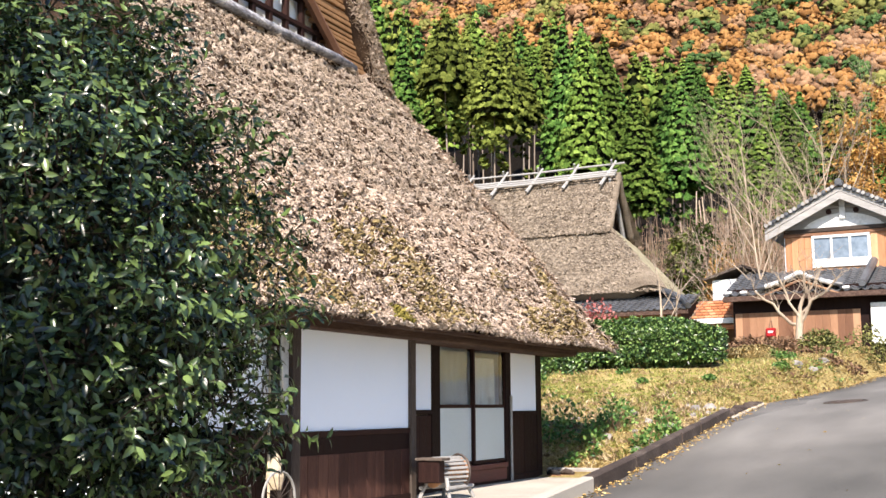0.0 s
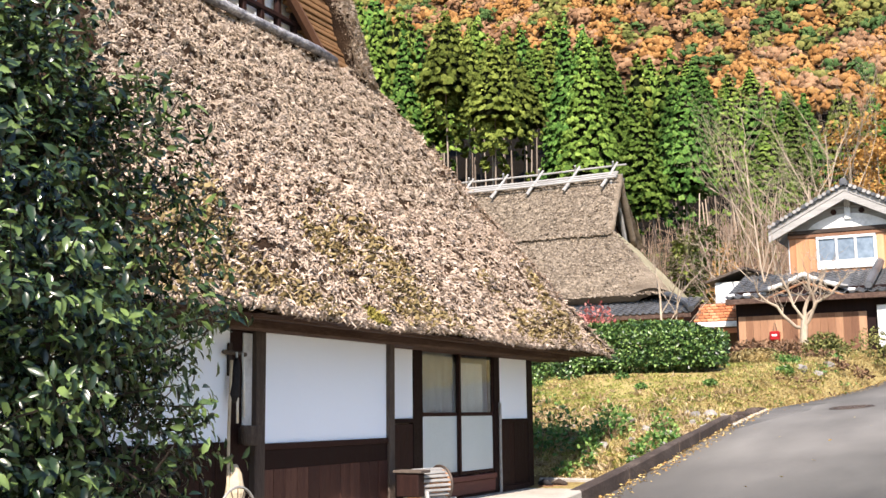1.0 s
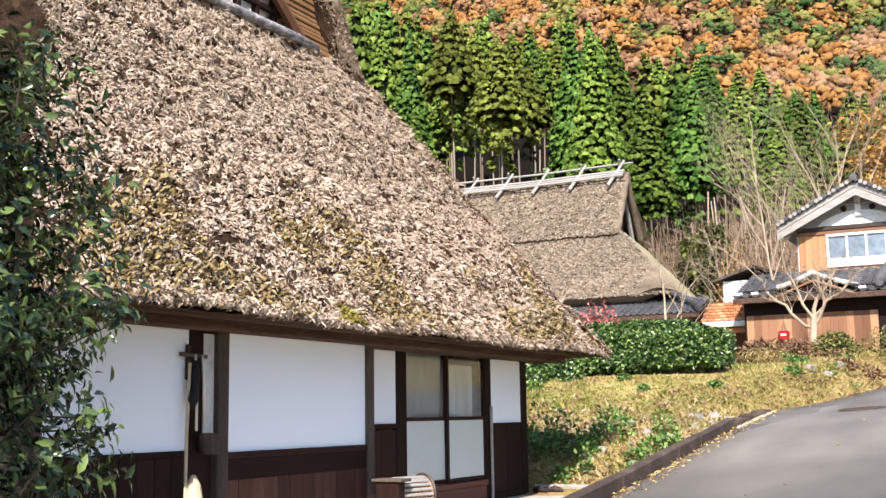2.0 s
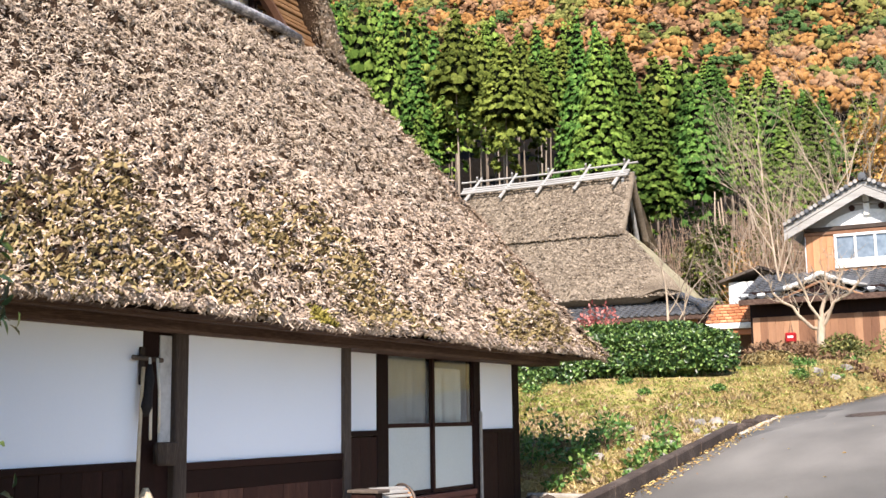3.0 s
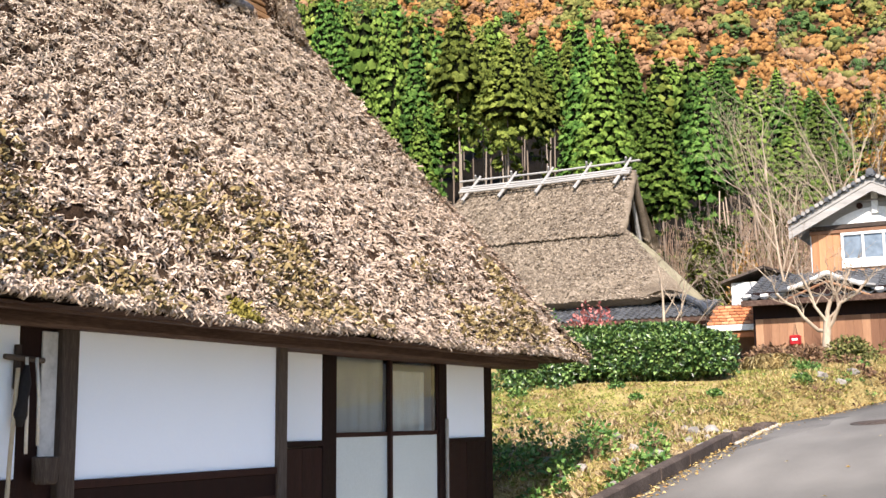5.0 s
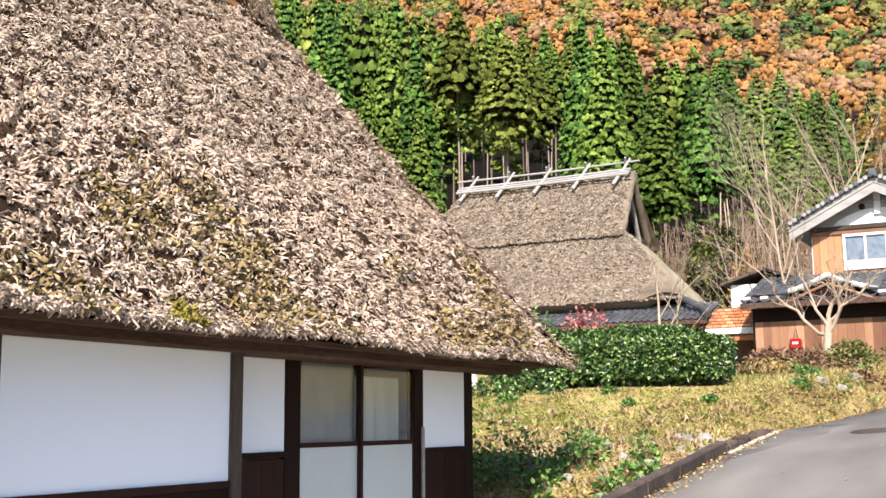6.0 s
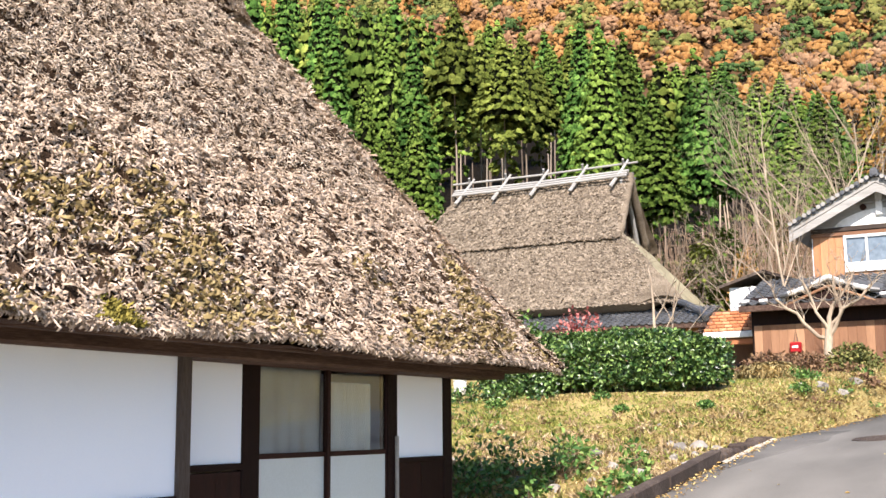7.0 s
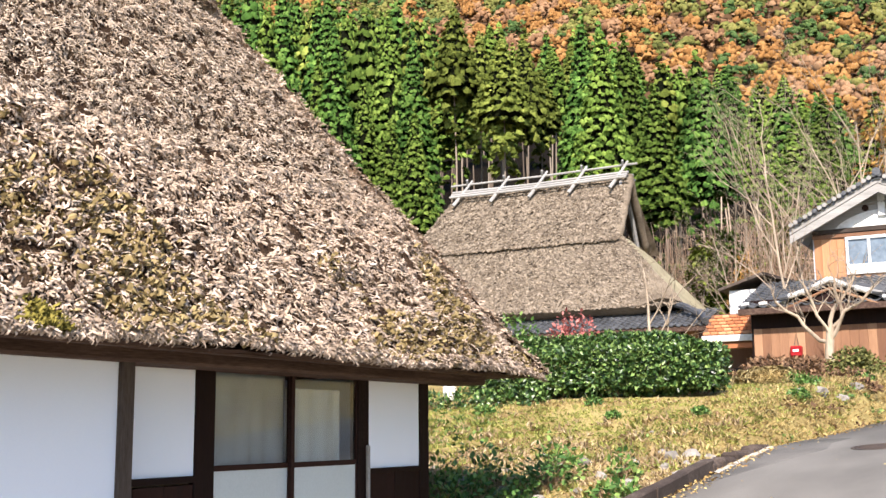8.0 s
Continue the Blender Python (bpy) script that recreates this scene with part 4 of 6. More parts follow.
# gable roof slabs
for sg in (-1, 1):
    s = Shape()
    run = 2.38
    th = 0.16
    a = [(PX, PZ - th), (PX + sg * run, PZ - th - run * SL), (PX + sg * run, PZ - run * SL), (PX, PZ)]
    v = [(px, CY - 0.55, pz) for px, pz in a] + [(px, CY + 7.5, pz) for px, pz in a]
    fs = [(0, 1, 2, 3), (7, 6, 5, 4), (0, 4, 5, 1), (1, 5, 6, 2), (2, 6, 7, 3), (3, 7, 4, 0)]
    s.add(v, fs if sg < 0 else [f[::-1] for f in fs])
    part("roof_slab", s, MAT["silver_wood"], house_c)
    s = Shape()
    n = 10
    for k in range(n):
        x0 = PX + sg * run * k / n
        s.tube([(x0, CY - 0.6, PZ + 0.05 - abs(x0 - PX) * SL), (x0, CY + 7.5, PZ + 0.05 - abs(x0 - PX) * SL)], 0.09, 8)
        s.add([(x0, CY - 0.58, PZ + .03 - run * SL * k / n), (x0 + sg * run / n, CY - 0.58, PZ + .03 - run * SL * (k + 1) / n), (x0 + sg * run / n, CY + 7.5, PZ + .03 - run * SL * (k + 1) / n), (x0, CY + 7.5, PZ + .03 - run * SL * k / n)], [(0, 1, 2, 3)])
    tagged(part("roof_tiles", s, MAT["tile"], house_c), kind="stuff")
    part("bargeboard", Shape().add([(PX, CY - 0.54, PZ - 0.18), (PX + sg * run, CY - 0.54, PZ - .18 - run * SL), (PX + sg * run, CY - 0.54, PZ - .40 - run * SL), (PX, CY - 0.54, PZ - 0.42), (PX, CY - 0.50, PZ - 0.18), (PX + sg * run, CY - 0.50, PZ - .18 - run * SL), (PX + sg * run, CY - 0.50, PZ - .40 - run * SL), (PX, CY - 0.50, PZ - 0.42)],
                                   [(0, 1, 2, 3), (7, 6, 5, 4), (0, 4, 5, 1), (2, 6, 7, 3), (1, 5, 6, 2)]), MAT["silver_wood"], house_c)
for sg in (-1, 1):
    for k in range(18):
        x0 = PX + sg * 2.38 * (k + 0.5) / 18
        part("verge_tile", Shape().tube([(x0, CY - 0.66, PZ + 0.07 - abs(x0 - PX) * SL), (x0, CY - 0.32, PZ + 0.07 - abs(x0 - PX) * SL)], 0.062, 8), MAT["silver_wood" if k % 3 else "tile"], house_c)
# gable field under the roof: weathered boards with an arched plaster panel below
part("gable_board", Shape().add([(-0.22, CY - 0.03, 7.12), (3.46, CY - 0.03, 7.12), (3.14, CY - 0.03, 7.38), (PX, CY - 0.03, 8.10), (0.1, CY - 0.03, 7.38)], [(0, 1, 2, 3, 4)]), MAT["silver_wood"], house_c)
s = Shape()
arch = [(0.38 + 2.48 * k / 16, 7.14 + 0.44 * math.sin(math.pi * k / 16) ** 0.7) for k in range(17)]
n = len(arch)
s.add([(x, CY - 0.06, z) for x, z in arch] + [(x, CY - 0.031, z) for x, z in arch], [tuple(range(n))] + [(k, n + k, n + k + 1, k + 1) for k in range(n - 1)])
part("plaster_arch", s, MAT["white_paint"], house_c, "white plaster panel with an arched top")
part("gable_beam", Shape().box((-0.24, CY - 0.12, 7.0), (3.48, CY - 0.032, 7.12), 0.01), MAT["grey_wood"], house_c)
part("collar_beam", Shape().box((1.0, CY - 0.14, 7.74), (2.24, CY - 0.032, 7.81), 0.01), MAT["silver_wood"], house_c)
# ground storey
low = Shape().box((-1.42, CY - 2.72, 2.8), (6.0, CY, 5.0), 0.02)
part("ground_storey", low, MAT["dark_wood"], house_c)
plank_row(house_c, "plank", CY - 2.74, -1.35, 2.3, 2.9, 4.25, 0.21, MAT["brown_wood"], along="x")
pent = thing("tiled_pent_roof", "low pent roof of dark grey tiles with pale lime-set ridge ends", "pent roof")
tiled_slope(pent, -1.62, 6.2, CY - 3.2, 4.75, CY - 0.1, 5.75)
part("fascia", Shape().box((-1.62, CY - 3.22, 4.58), (6.2, CY - 3.12, 4.74), 0.01), MAT["beam_wood"], pent)
part("roof_deck", Shape().add([(-1.62, CY - 3.15, 4.72), (6.2, CY - 3.15, 4.72), (6.2, CY - 0.1, 5.72), (-1.62, CY - 0.1, 5.72)], [(0, 1, 2, 3)]), MAT["room"], pent)

# straw ends on the farther thatch
def b_fn(zl, zh, x_lo0, x_lo1, x_hi0, x_hi1, out):
    def fn(u, v):
        z = zl + (zh - zl) * v
        x0, x1 = x_lo0 + (x_hi0 - x_lo0) * v, x_lo1 + (x_hi1 - x_lo1) * v
        x = x0 + (x1 - x0) * u
        y = b_y(z) - out
        d = bl((x, y, z))
        return Vector((x, y - 0.78 * d, z + 0.62 * d))
    return fn


for fn, n in ((b_fn(EB_Z, UP_Z + 0.25, -23.0, -6.44, -19.6, -9.65, 0.0), 15000), (b_fn(UP_Z, RB_Z, -19.6, -9.68, XB0, XB1 + 0.35, 0.16), 10000)):
    tagged(part("straw", stubs(fn, n, (0, 1), (0, 1), 0.14, 0.13, 0.35, None, 0.014, 0.4, False), MAT["straw_b"], upper_ob), kind="stuff")

# ---- plants ----
def unit(a):
    return a / np.maximum(1e-9, np.linalg.norm(a, axis=-1, keepdims=True))


def leaves(name, pos, axis, up, length, width, fine=False, droop=0.15):
    """Leaf blades folded along the midrib: many per mesh."""
    pos, axis = np.asarray(pos, float), unit(np.asarray(axis, float))
    side = unit(np.cross(axis, up) + 1e-6)
    nn = np.cross(side, axis)
    L, W = np.asarray(length)[:, None], np.asarray(width)[:, None]
    n = len(pos)
    if fine:
        def at(f, s, h):
            return pos + axis * L * f + side * W * s + nn * L * h
        pts = [at(0, 0, 0), at(.33, 0, .02 - droop * .1), at(.68, 0, -droop * .4), at(1, 0, -droop), at(.30, .44, .09), at(.66, .40, .05 - droop * .3), at(.30, -.44, .09), at(.66, -.40, .05 - droop * .3)]
        tri = [(0, 1, 4), (4, 1, 2), (4, 2, 5), (5, 2, 3), (0, 6, 1), (6, 2, 1), (6, 7, 2), (7, 3, 2)]
    else:
        pts = [pos, pos + axis * L * .5 + side * W * .5 + nn * L * .06, pos + axis * L - nn * L * droop, pos + axis * L * .5 - side * W * .5 + nn * L * .06]
        tri = [(0, 1, 2), (0, 2, 3)]
    k = len(pts)
    V = np.stack(pts, 1).reshape(-1, 3)
    F = (np.arange(n)[:, None, None] * k + np.array(tri)[None]).reshape(-1, 3)
    return raw_mesh(name, V, F)


def rand_dirs(n):
    return unit(rng.normal(size=(n, 3)))


def limb(s, a, b, r0, r1, wob=0.08, n=5, sides=6):
    a, b = np.array(a, float), np.array(b, float)
    L = np.linalg.norm(b - a)
    pts = [a + (b - a) * t + rng.normal(size=3) * wob * L * math.sin(math.pi * t) for t in np.linspace(0, 1, n)]
    s.tube(pts, list(np.linspace(r0, r1, n)), sides, cap=False)
    return pts


def evergreen_tree(base, center, radii, tips, per, size, label, name="camellia_tree"):
    """A dense broad-leaved evergreen: stems, twigs and glossy leaves set along the twigs."""
    t = thing(name, label, "tree")
    c, r = np.array(center, float), np.array(radii, float)
    d = rand_dirs(tips)
    d[:, 2] = np.where(d[:, 2] < -0.8, -d[:, 2], d[:, 2])
    wob = np.array([1 + 0.20 * noise.noise((v[0] * 2.1 + 5, v[1] * 2.1, v[2] * 2.1)) + 0.18 * noise.noise((v[0] * 5, v[1] * 5 + 3, v[2] * 5)) for v in d])
    depth = 1 - 0.5 * rng.random(tips) ** 1.7
    wob = wob * (1 - 0.24 * np.maximum(0, -d[:, 2]))
    hollow = np.array([noise.noise((v[0] * 3.6 + 1, v[1] * 3.6, v[2] * 3.6 + 8)) for v in d])
    wob = wob * np.where(hollow < -0.15, 0.84, 1.0)
    tip = c + d * r * (wob * depth)[:, None]
    out = unit(d / r + np.array([0, 0, 0.35]) + 0.45 * rng.normal(size=(tips, 3)))
    s = Shape()
    for k in range(5):
        a = np.array(base) + np.array([0.12 * math.cos(k * 1.3), 0.12 * math.sin(k * 1.3), 0])
        m = c + rand_dirs(1)[0] * r * 0.25
        pts = limb(s, a, m, 0.055, 0.03, 0.06)
        for j in range(9):
            q = tip[rng.integers(tips)]
            limb(s, pts[2 + j % 3], q, 0.022, 0.006, 0.08, 4, 5)
    part("trunk", s, MAT["dark_bark"], t, smooth=True)
    tw = Shape()
    L = size * (2.6 + 1.6 * rng.random(tips))
    for i in range(0, tips, 2):
        tw.tube([tip[i] - out[i] * L[i] * 0.7, tip[i], tip[i] + out[i] * L[i] * 0.6], [0.006, 0.004, 0.002], 3, cap=False)
    tagged(part("branchwork", tw, MAT["dark_bark"], t), kind="stuff")
    f = np.linspace(-0.75, 1.0, per)[None, :, None] * (L * 0.65)[:, None, None]
    P = tip[:, None, :] + out[:, None, :] * f + 0.02 * rng.normal(size=(tips, per, 3))
    ref = unit(np.cross(out, rng.normal(size=(tips, 3))))
    ref2 = np.cross(out, ref)
    ang = np.arange(per)[None, :, None] * 2.4 + rng.random((tips, 1, 1)) * 6
    radial = ref[:, None, :] * np.cos(ang) + ref2[:, None, :] * np.sin(ang)
    A = unit(radial + out[:, None, :] * 0.6 + np.array([0, 0, -0.45]) + 0.25 * rng.normal(size=P.shape))
    U = unit(1.1 * (d * np.array([1, 1, 0.3]))[:, None, :] + np.array([0, 0, 0.45]) + 0.4 * rng.normal(size=P.shape))
    n = tips * per
    le = size * (0.65 + 0.6 * rng.random(n))
    me = leaves("crown", P.reshape(-1, 3), A.reshape(-1, 3), U.reshape(-1, 3), le, le * (0.38 + 0.1 * rng.random(n)), fine=True, droop=0.16)
    part("crown", me, MAT["leaf_dark"], t, smooth=False)
    return t


evergreen_tree((1.95, 4.1, 0.25), (2.14, 4.06, 1.82), (1.18, 1.18, 1.64), 3300, 15, 0.062, "tall dense evergreen bush with glossy dark green leaves")

# unseen evergreen added beside the lane to keep most of the bush in shade
evergreen_tree((2.2, 0.4, 0.0), (2.93, 0.6, 2.6), (1.6, 1.3, 2.15), 800, 9, 0.24, "unseen evergreen tree added beside the lane to shade the bush")


# clipped hedge
def hedge(label, x0, x1, y0, y1, z0, z1, n, leaf, mat):
    t = thing("clipped_hedge", label, "hedge")
    s = Shape()
    for k in range(26):
        x, y = x0 + (x1 - x0) * rng.random(), y0 + (y1 - y0) * (0.3 + 0.4 * rng.random())
        gz = ground_z(x, y)
        for j in range(3):
            limb(s, (x, y, gz - 0.05), (x + rng.normal(0, .25), y + rng.normal(0, .3), z0 + (z1 - z0) * (0.5 + 0.45 * rng.random())), 0.022, 0.006, 0.06, 4, 4)
    tagged(part("branchwork", s, MAT["twig"], t), kind="stuff")
    # points near the six faces, bulging a little
    f = rng.random((n, 3))
    ax = rng.choice(3, n, p=[0.1, 0.55, 0.35])
    dep = 0.42 * rng.random(n) ** 1.4
    P = np.empty((n, 3))
    lo, hi = np.array([x0, y0, z0]), np.array([x1, y1, z1])
    P = lo + (hi - lo) * f
    nrm = np.zeros((n, 3))
    for a in range(3):
        m = ax == a
        sgn = np.where(rng.random(n) < (0.5 if a == 0 else (0.12 if a == 1 else 0.97)), 1, -1)
        P[m, a] = np.where(sgn[m] > 0, hi[a] - dep[m], lo[a] + dep[m])
        nrm[m, a] = sgn[m]
    # round the corners and bumps
    cx = (P - (lo + hi) / 2) / ((hi - lo) / 2)
    for a in range(3):
        for b in range(3):
            if a != b:
                P[:, a] -= 0.22 * np.sign(cx[:, a]) * np.maximum(0, np.abs(cx[:, b]) - 0.7) / 0.3 * (np.abs(cx[:, a]) > 0.6)
    bump = np.array([noise.noise((p[0] * 1.6, p[1] * 1.6, p[2] * 1.6)) for p in P])
    P += nrm * (0.09 * bump)[:, None]
    hgt = (P[:, 2] - z0 - 0.05) / 0.22 + 0.6 * np.array([noise.noise((p[0] * 2.5, p[1] * 2.5, 4.0)) for p in P])
    keep = rng.random(n) < 0.05 + hgt
    P, nrm = P[keep], nrm[keep]
    n = len(P)
    A = unit(nrm * 0.5 + rng.normal(size=(n, 3)) * 0.8 + np.array([0, 0, 0.2]))
    U = unit(nrm + 0.5 * rng.normal(size=(n, 3)) + np.array([0, 0, 0.4]))
    le = leaf * (0.6 + 0.7 * rng.random(n))
    part("foliage", leaves("foliage", P, A, U, le, le * 0.55), mat, t)
    return t


hedge("clipped evergreen hedge with small bright green leaves", -3.95, 0.66, 23.9, 25.3, 2.17, 3.32, 33000, 0.092, MAT["leaf_hedge"])


# ---- conifers ----
def pads(c, nrm, r, q=5, wide=1.1, jag=0.4, rings=((0.66, 0.46), (1.0, -0.2)), rough_=0.16):
    """Rounded ragged tufts of foliage, open behind, each on its own centre and facing its own way."""
    c, nrm, r = np.asarray(c, float), unit(np.asarray(nrm, float)), np.asarray(r, float)[:, None]
    m = len(c)
    t1 = unit(np.cross(nrm, np.array([0, 0, 1.0]) + 0.1 * rng.normal(size=(m, 3))))
    t2 = np.cross(nrm, t1)
    turn = rng.random((m, 1)) * 6.28
    rows_ = [c + nrm * r * (0.72 + 0.2 * rng.random((m, 1))) + t1 * r * 0.15 * rng.normal(size=(m, 1))]
    for i, (ring, h) in enumerate(rings):
        for k in range(q):
            a = turn + 6.2832 * (k + 0.5 * i) / q
            f = ring * (1 - jag * 0.5 + jag * rng.random((m, 1)))
            rows_.append(c + (t1 * np.cos(a) * wide + t2 * np.sin(a)) * r * f + nrm * r * (h + rough_ * rng.normal(size=(m, 1))))
    V = np.stack(rows_, 1).reshape(-1, 3)
    tri = [(0, 1 + k, 1 + (k + 1) % q) for k in range(q)]
    for o in range(1, 1 + q * (len(rings) - 1), q):
        for k in range(q):
            tri += [(o + k, o + q + k, o + (k + 1) % q), (o + (k + 1) % q, o + q + k, o + q + (k + 1) % q)]
    F = (np.arange(m)[:, None, None] * (len(rings) * q + 1) + np.array(tri)[None]).reshape(-1, 3)
    return V, F


def sprays(c, axis, length, width):
    """Thin pointed sprigs: one long triangle each."""
    side = unit(np.cross(axis, rng.normal(size=axis.shape))) * width[:, None]
    V = np.stack([c - side, c + side, c + axis * length[:, None]], 1).reshape(-1, 3)
    return V, np.arange(len(V)).reshape(-1, 3)


def cedar_meshes(h, crown_from, rad, k, coarse=1.0):
    """The trunk, dark shade core and crown of one tall cedar: tiers of drooping rounded sprays up to a pointed tip."""
    tr = Shape()
    pts = [(0.12 * math.sin(z * .3 + k), 0.1 * math.cos(z * .27 + k), z) for z in np.linspace(-1.0, h * 0.93, 8)]
    tr.tube(pts, list(np.linspace(0.14, 0.03, 8)), 7)
    cs, ns, rs = [], [], []

    def reach(f):
        return rad * (0.02 + 0.98 * (1 - f) ** 1.0) * min(1, 0.7 + f * 3.0)

    z = h * crown_from
    while z < h:
        f = (z - h * crown_from) / (h * (1 - crown_from))
        R = reach(f)
        lump = coarse * (0.16 + 0.14 * (1 - f))
        nb = max(3, int(round(6.283 * R / (2.15 * lump))))
        a0 = rng.random() * 6.28
        for b in range(nb):
            # rounded tufts at the bough's end, the inner ones a little higher
            a = a0 + 6.283 * b / nb + rng.normal(0, .14)
            Rb = R * (0.78 + 0.34 * rng.random())
            for j in range(1 + (Rb > 1.6 * lump) + (Rb > 3.5 * lump and coarse < 1.2)):
                rr = max(0.03, Rb - 1.5 * lump * j)
                aa = a + 0.5 * j * lump / max(0.4, rr)
                cs.append((rr * math.cos(aa), rr * math.sin(aa), z - 0.42 * rr + 0.25 * lump * j + rng.normal(0, .10)))
                ns.append((0.62 * math.cos(aa) + rng.normal(0, .2), 0.62 * math.sin(aa) + rng.normal(0, .2), 0.78))
                rs.append(lump * (0.75 + 0.55 * rng.random()))
        z += lump * (2.35 + 0.6 * rng.random())
    # a few stray boughs hang on the trunk below the crown
    if crown_from > 0.45:
        for _ in range(9 + 5 * (k % 3)):
            zb, a, rr = h * (crown_from - 0.03 - 0.17 * rng.random() ** 1.6), rng.random() * 6.28, rad * (0.15 + 0.5 * rng.random())
            for j in range(4):
                cs.append((rr * math.cos(a) + rng.normal(0, .25), rr * math.sin(a) + rng.normal(0, .25), zb - 0.3 * rr + rng.normal(0, .25)))
                ns.append((0.6 * math.cos(a), 0.6 * math.sin(a), 0.8))
                rs.append(0.17 + 0.17 * rng.random())
    cs, ns, rs = np.array(cs), np.array(ns), np.array(rs)
    V, F = pads(cs, ns, rs, 5, 1.1, 1.0, ((0.6, 0.5), (1.0, -0.1)), 0.24)
    q = 4 if coarse < 1.2 else 2
    out, r6 = np.repeat(unit(ns), q, 0), np.repeat(rs, q)
    ax = unit(out * np.array([0.9, 0.9, 0.5]) + 0.8 * rng.normal(size=out.shape))
    V2, F2 = sprays(np.repeat(cs, q, 0) + (ax * 0.45 + out * 0.3) * r6[:, None], ax, r6 * (0.45 + 0.55 * rng.random(len(r6))), r6 * (0.12 + 0.12 * rng.random(len(r6))))
    crown = raw_mesh("crown", np.concatenate([V, V2]), np.concatenate([F, F2 + len(V)]))
    # dark cone added inside the crown in place of its inner shade
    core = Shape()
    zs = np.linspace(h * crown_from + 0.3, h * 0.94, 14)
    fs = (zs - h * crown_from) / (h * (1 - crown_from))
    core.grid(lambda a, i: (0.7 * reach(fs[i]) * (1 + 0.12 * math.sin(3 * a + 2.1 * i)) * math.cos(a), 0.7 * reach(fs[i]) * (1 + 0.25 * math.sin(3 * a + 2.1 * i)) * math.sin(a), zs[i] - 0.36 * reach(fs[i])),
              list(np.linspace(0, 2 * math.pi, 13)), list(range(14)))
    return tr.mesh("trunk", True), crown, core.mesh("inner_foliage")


cedars = []
for k in range(13):
    h = 18.0 + 1.0 * (k % 6)
    cf = [0.26, 0.64, 0.22, 0.71, 0.50, 0.74, 0.54, 0.62, 0.60, 0.66, 0.64, 0.66, 0.30][k]
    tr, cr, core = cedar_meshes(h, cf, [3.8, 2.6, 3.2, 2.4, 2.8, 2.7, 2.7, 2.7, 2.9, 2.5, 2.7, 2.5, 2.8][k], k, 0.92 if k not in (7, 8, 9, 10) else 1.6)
    t = thing("cedar_tree", "tall straight cedar with tiered green sprays on a bare trunk", "tree", "cedar plantation on the slope")
    part("trunk", tr, MAT["bark"], t)
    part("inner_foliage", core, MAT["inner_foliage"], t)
    part("crown", cr, [MAT["cedar"], MAT["cedar_olive"], MAT["cedar_deep"], MAT["cedar"]][k % 4], t)
    cedars.append((t, h))


def cedar_top_limit(x, y):
    """How far up the slope the plantation reaches."""
    b = math.degrees(math.atan2(x - 6.0, y))
    return float(np.interp(b, [-60, -32, -26, -20, -14, -9, -4, 30], [200, 200, 200, 200, 195, 190, 170, 150]))


def slope_limit(b):
    """The skyline of the plantation, as a rise per metre, by bearing."""
    return float(np.interp(b, [-60, -36, -33.4, -31.6, -28.7, -25.8, -22.8, -20.4, -16.7, -14.8, -12.2, -11, -9.2, -6.5, 0], [0.48, 0.45, 0.425, 0.395, 0.378, 0.366, 0.360, 0.360, 0.330, 0.326, 0.302, 0.306, 0.282, 0.272, 0.25]))


used = [False] * len(cedars)
# front rows of full-grown trees, then thinner rows up the slope
for j, (yy, gap) in enumerate(((67, 5.4), (71.5, 5.2), (77, 5.2), (84, 5.2), (91, 5.2), (98, 5.4), (106, 5.6), (115, 6.2), (124, 7.0), (140, 7.4), (157, 7.6), (174, 7.6), (190, 7.6))):
    xx = -1.05 * yy + 2
    while xx < 0.12 * yy + 3:
        x, y = xx + rng.normal(0, 0.9) + 2.7 * (j % 2), yy + rng.normal(0, 1.6)
        xx += gap + 1.4 * rng.random()
        b = math.degrees(math.atan2(x - 6.0, y))
        if y > cedar_top_limit(x, y) or b > -1 or b < -44:
            continue
        bare = -27.6 < b < -20.6 and y < 120
        t, h = cedars[int(rng.choice([3, 5] if y < 80 or y > 98 else [1, 3, 5, 11]) if bare else (rng.choice([4, 6] if b > -19.5 else [0, 2, 0, 2, 12]) if y < 94 else 7 + rng.integers(4)))]
        fresh = not used[cedars.index((t, h))]
        room = 1.5 + slope_limit(b) * math.hypot(x - 6, y - 2) - ground_z(x, y)
        sc = min(1.45, room * ((0.92 + 0.14 * rng.random()) if bare and y < 80 else (0.80 + 0.24 * rng.random()) if bare else (0.58 + 0.46 * rng.random()) if y < 88 and b < -19.5 else (0.84 + 0.20 * rng.random())) / h)
        if sc < 0.5:
            continue
        wide = 0.86 * (0.5 + 0.5 / sc)
        m = Matrix.Translation((x, y, ground_z(x, y) - 0.3)) @ Matrix.Rotation(rng.random() * 6.28, 4, "Z")
        if fresh:
            used[cedars.index((t, h))] = True
            t.matrix_basis = m
            t.scale = (sc * wide, sc * wide, sc)
        else:
            c = copy_thing(t, Matrix.Identity(4))
            c.matrix_basis = m @ Matrix.Diagonal((sc * wide, sc * wide, sc, 1))


# any kind not drawn by the rows takes a place of its own in the plantation
for i, (t, h) in enumerate(cedars):
    if not used[i]:
        x, y = -62.0 + 7.0 * i, 107.0
        t.matrix_basis = Matrix.Translation((x, y, ground_z(x, y) - 0.3))

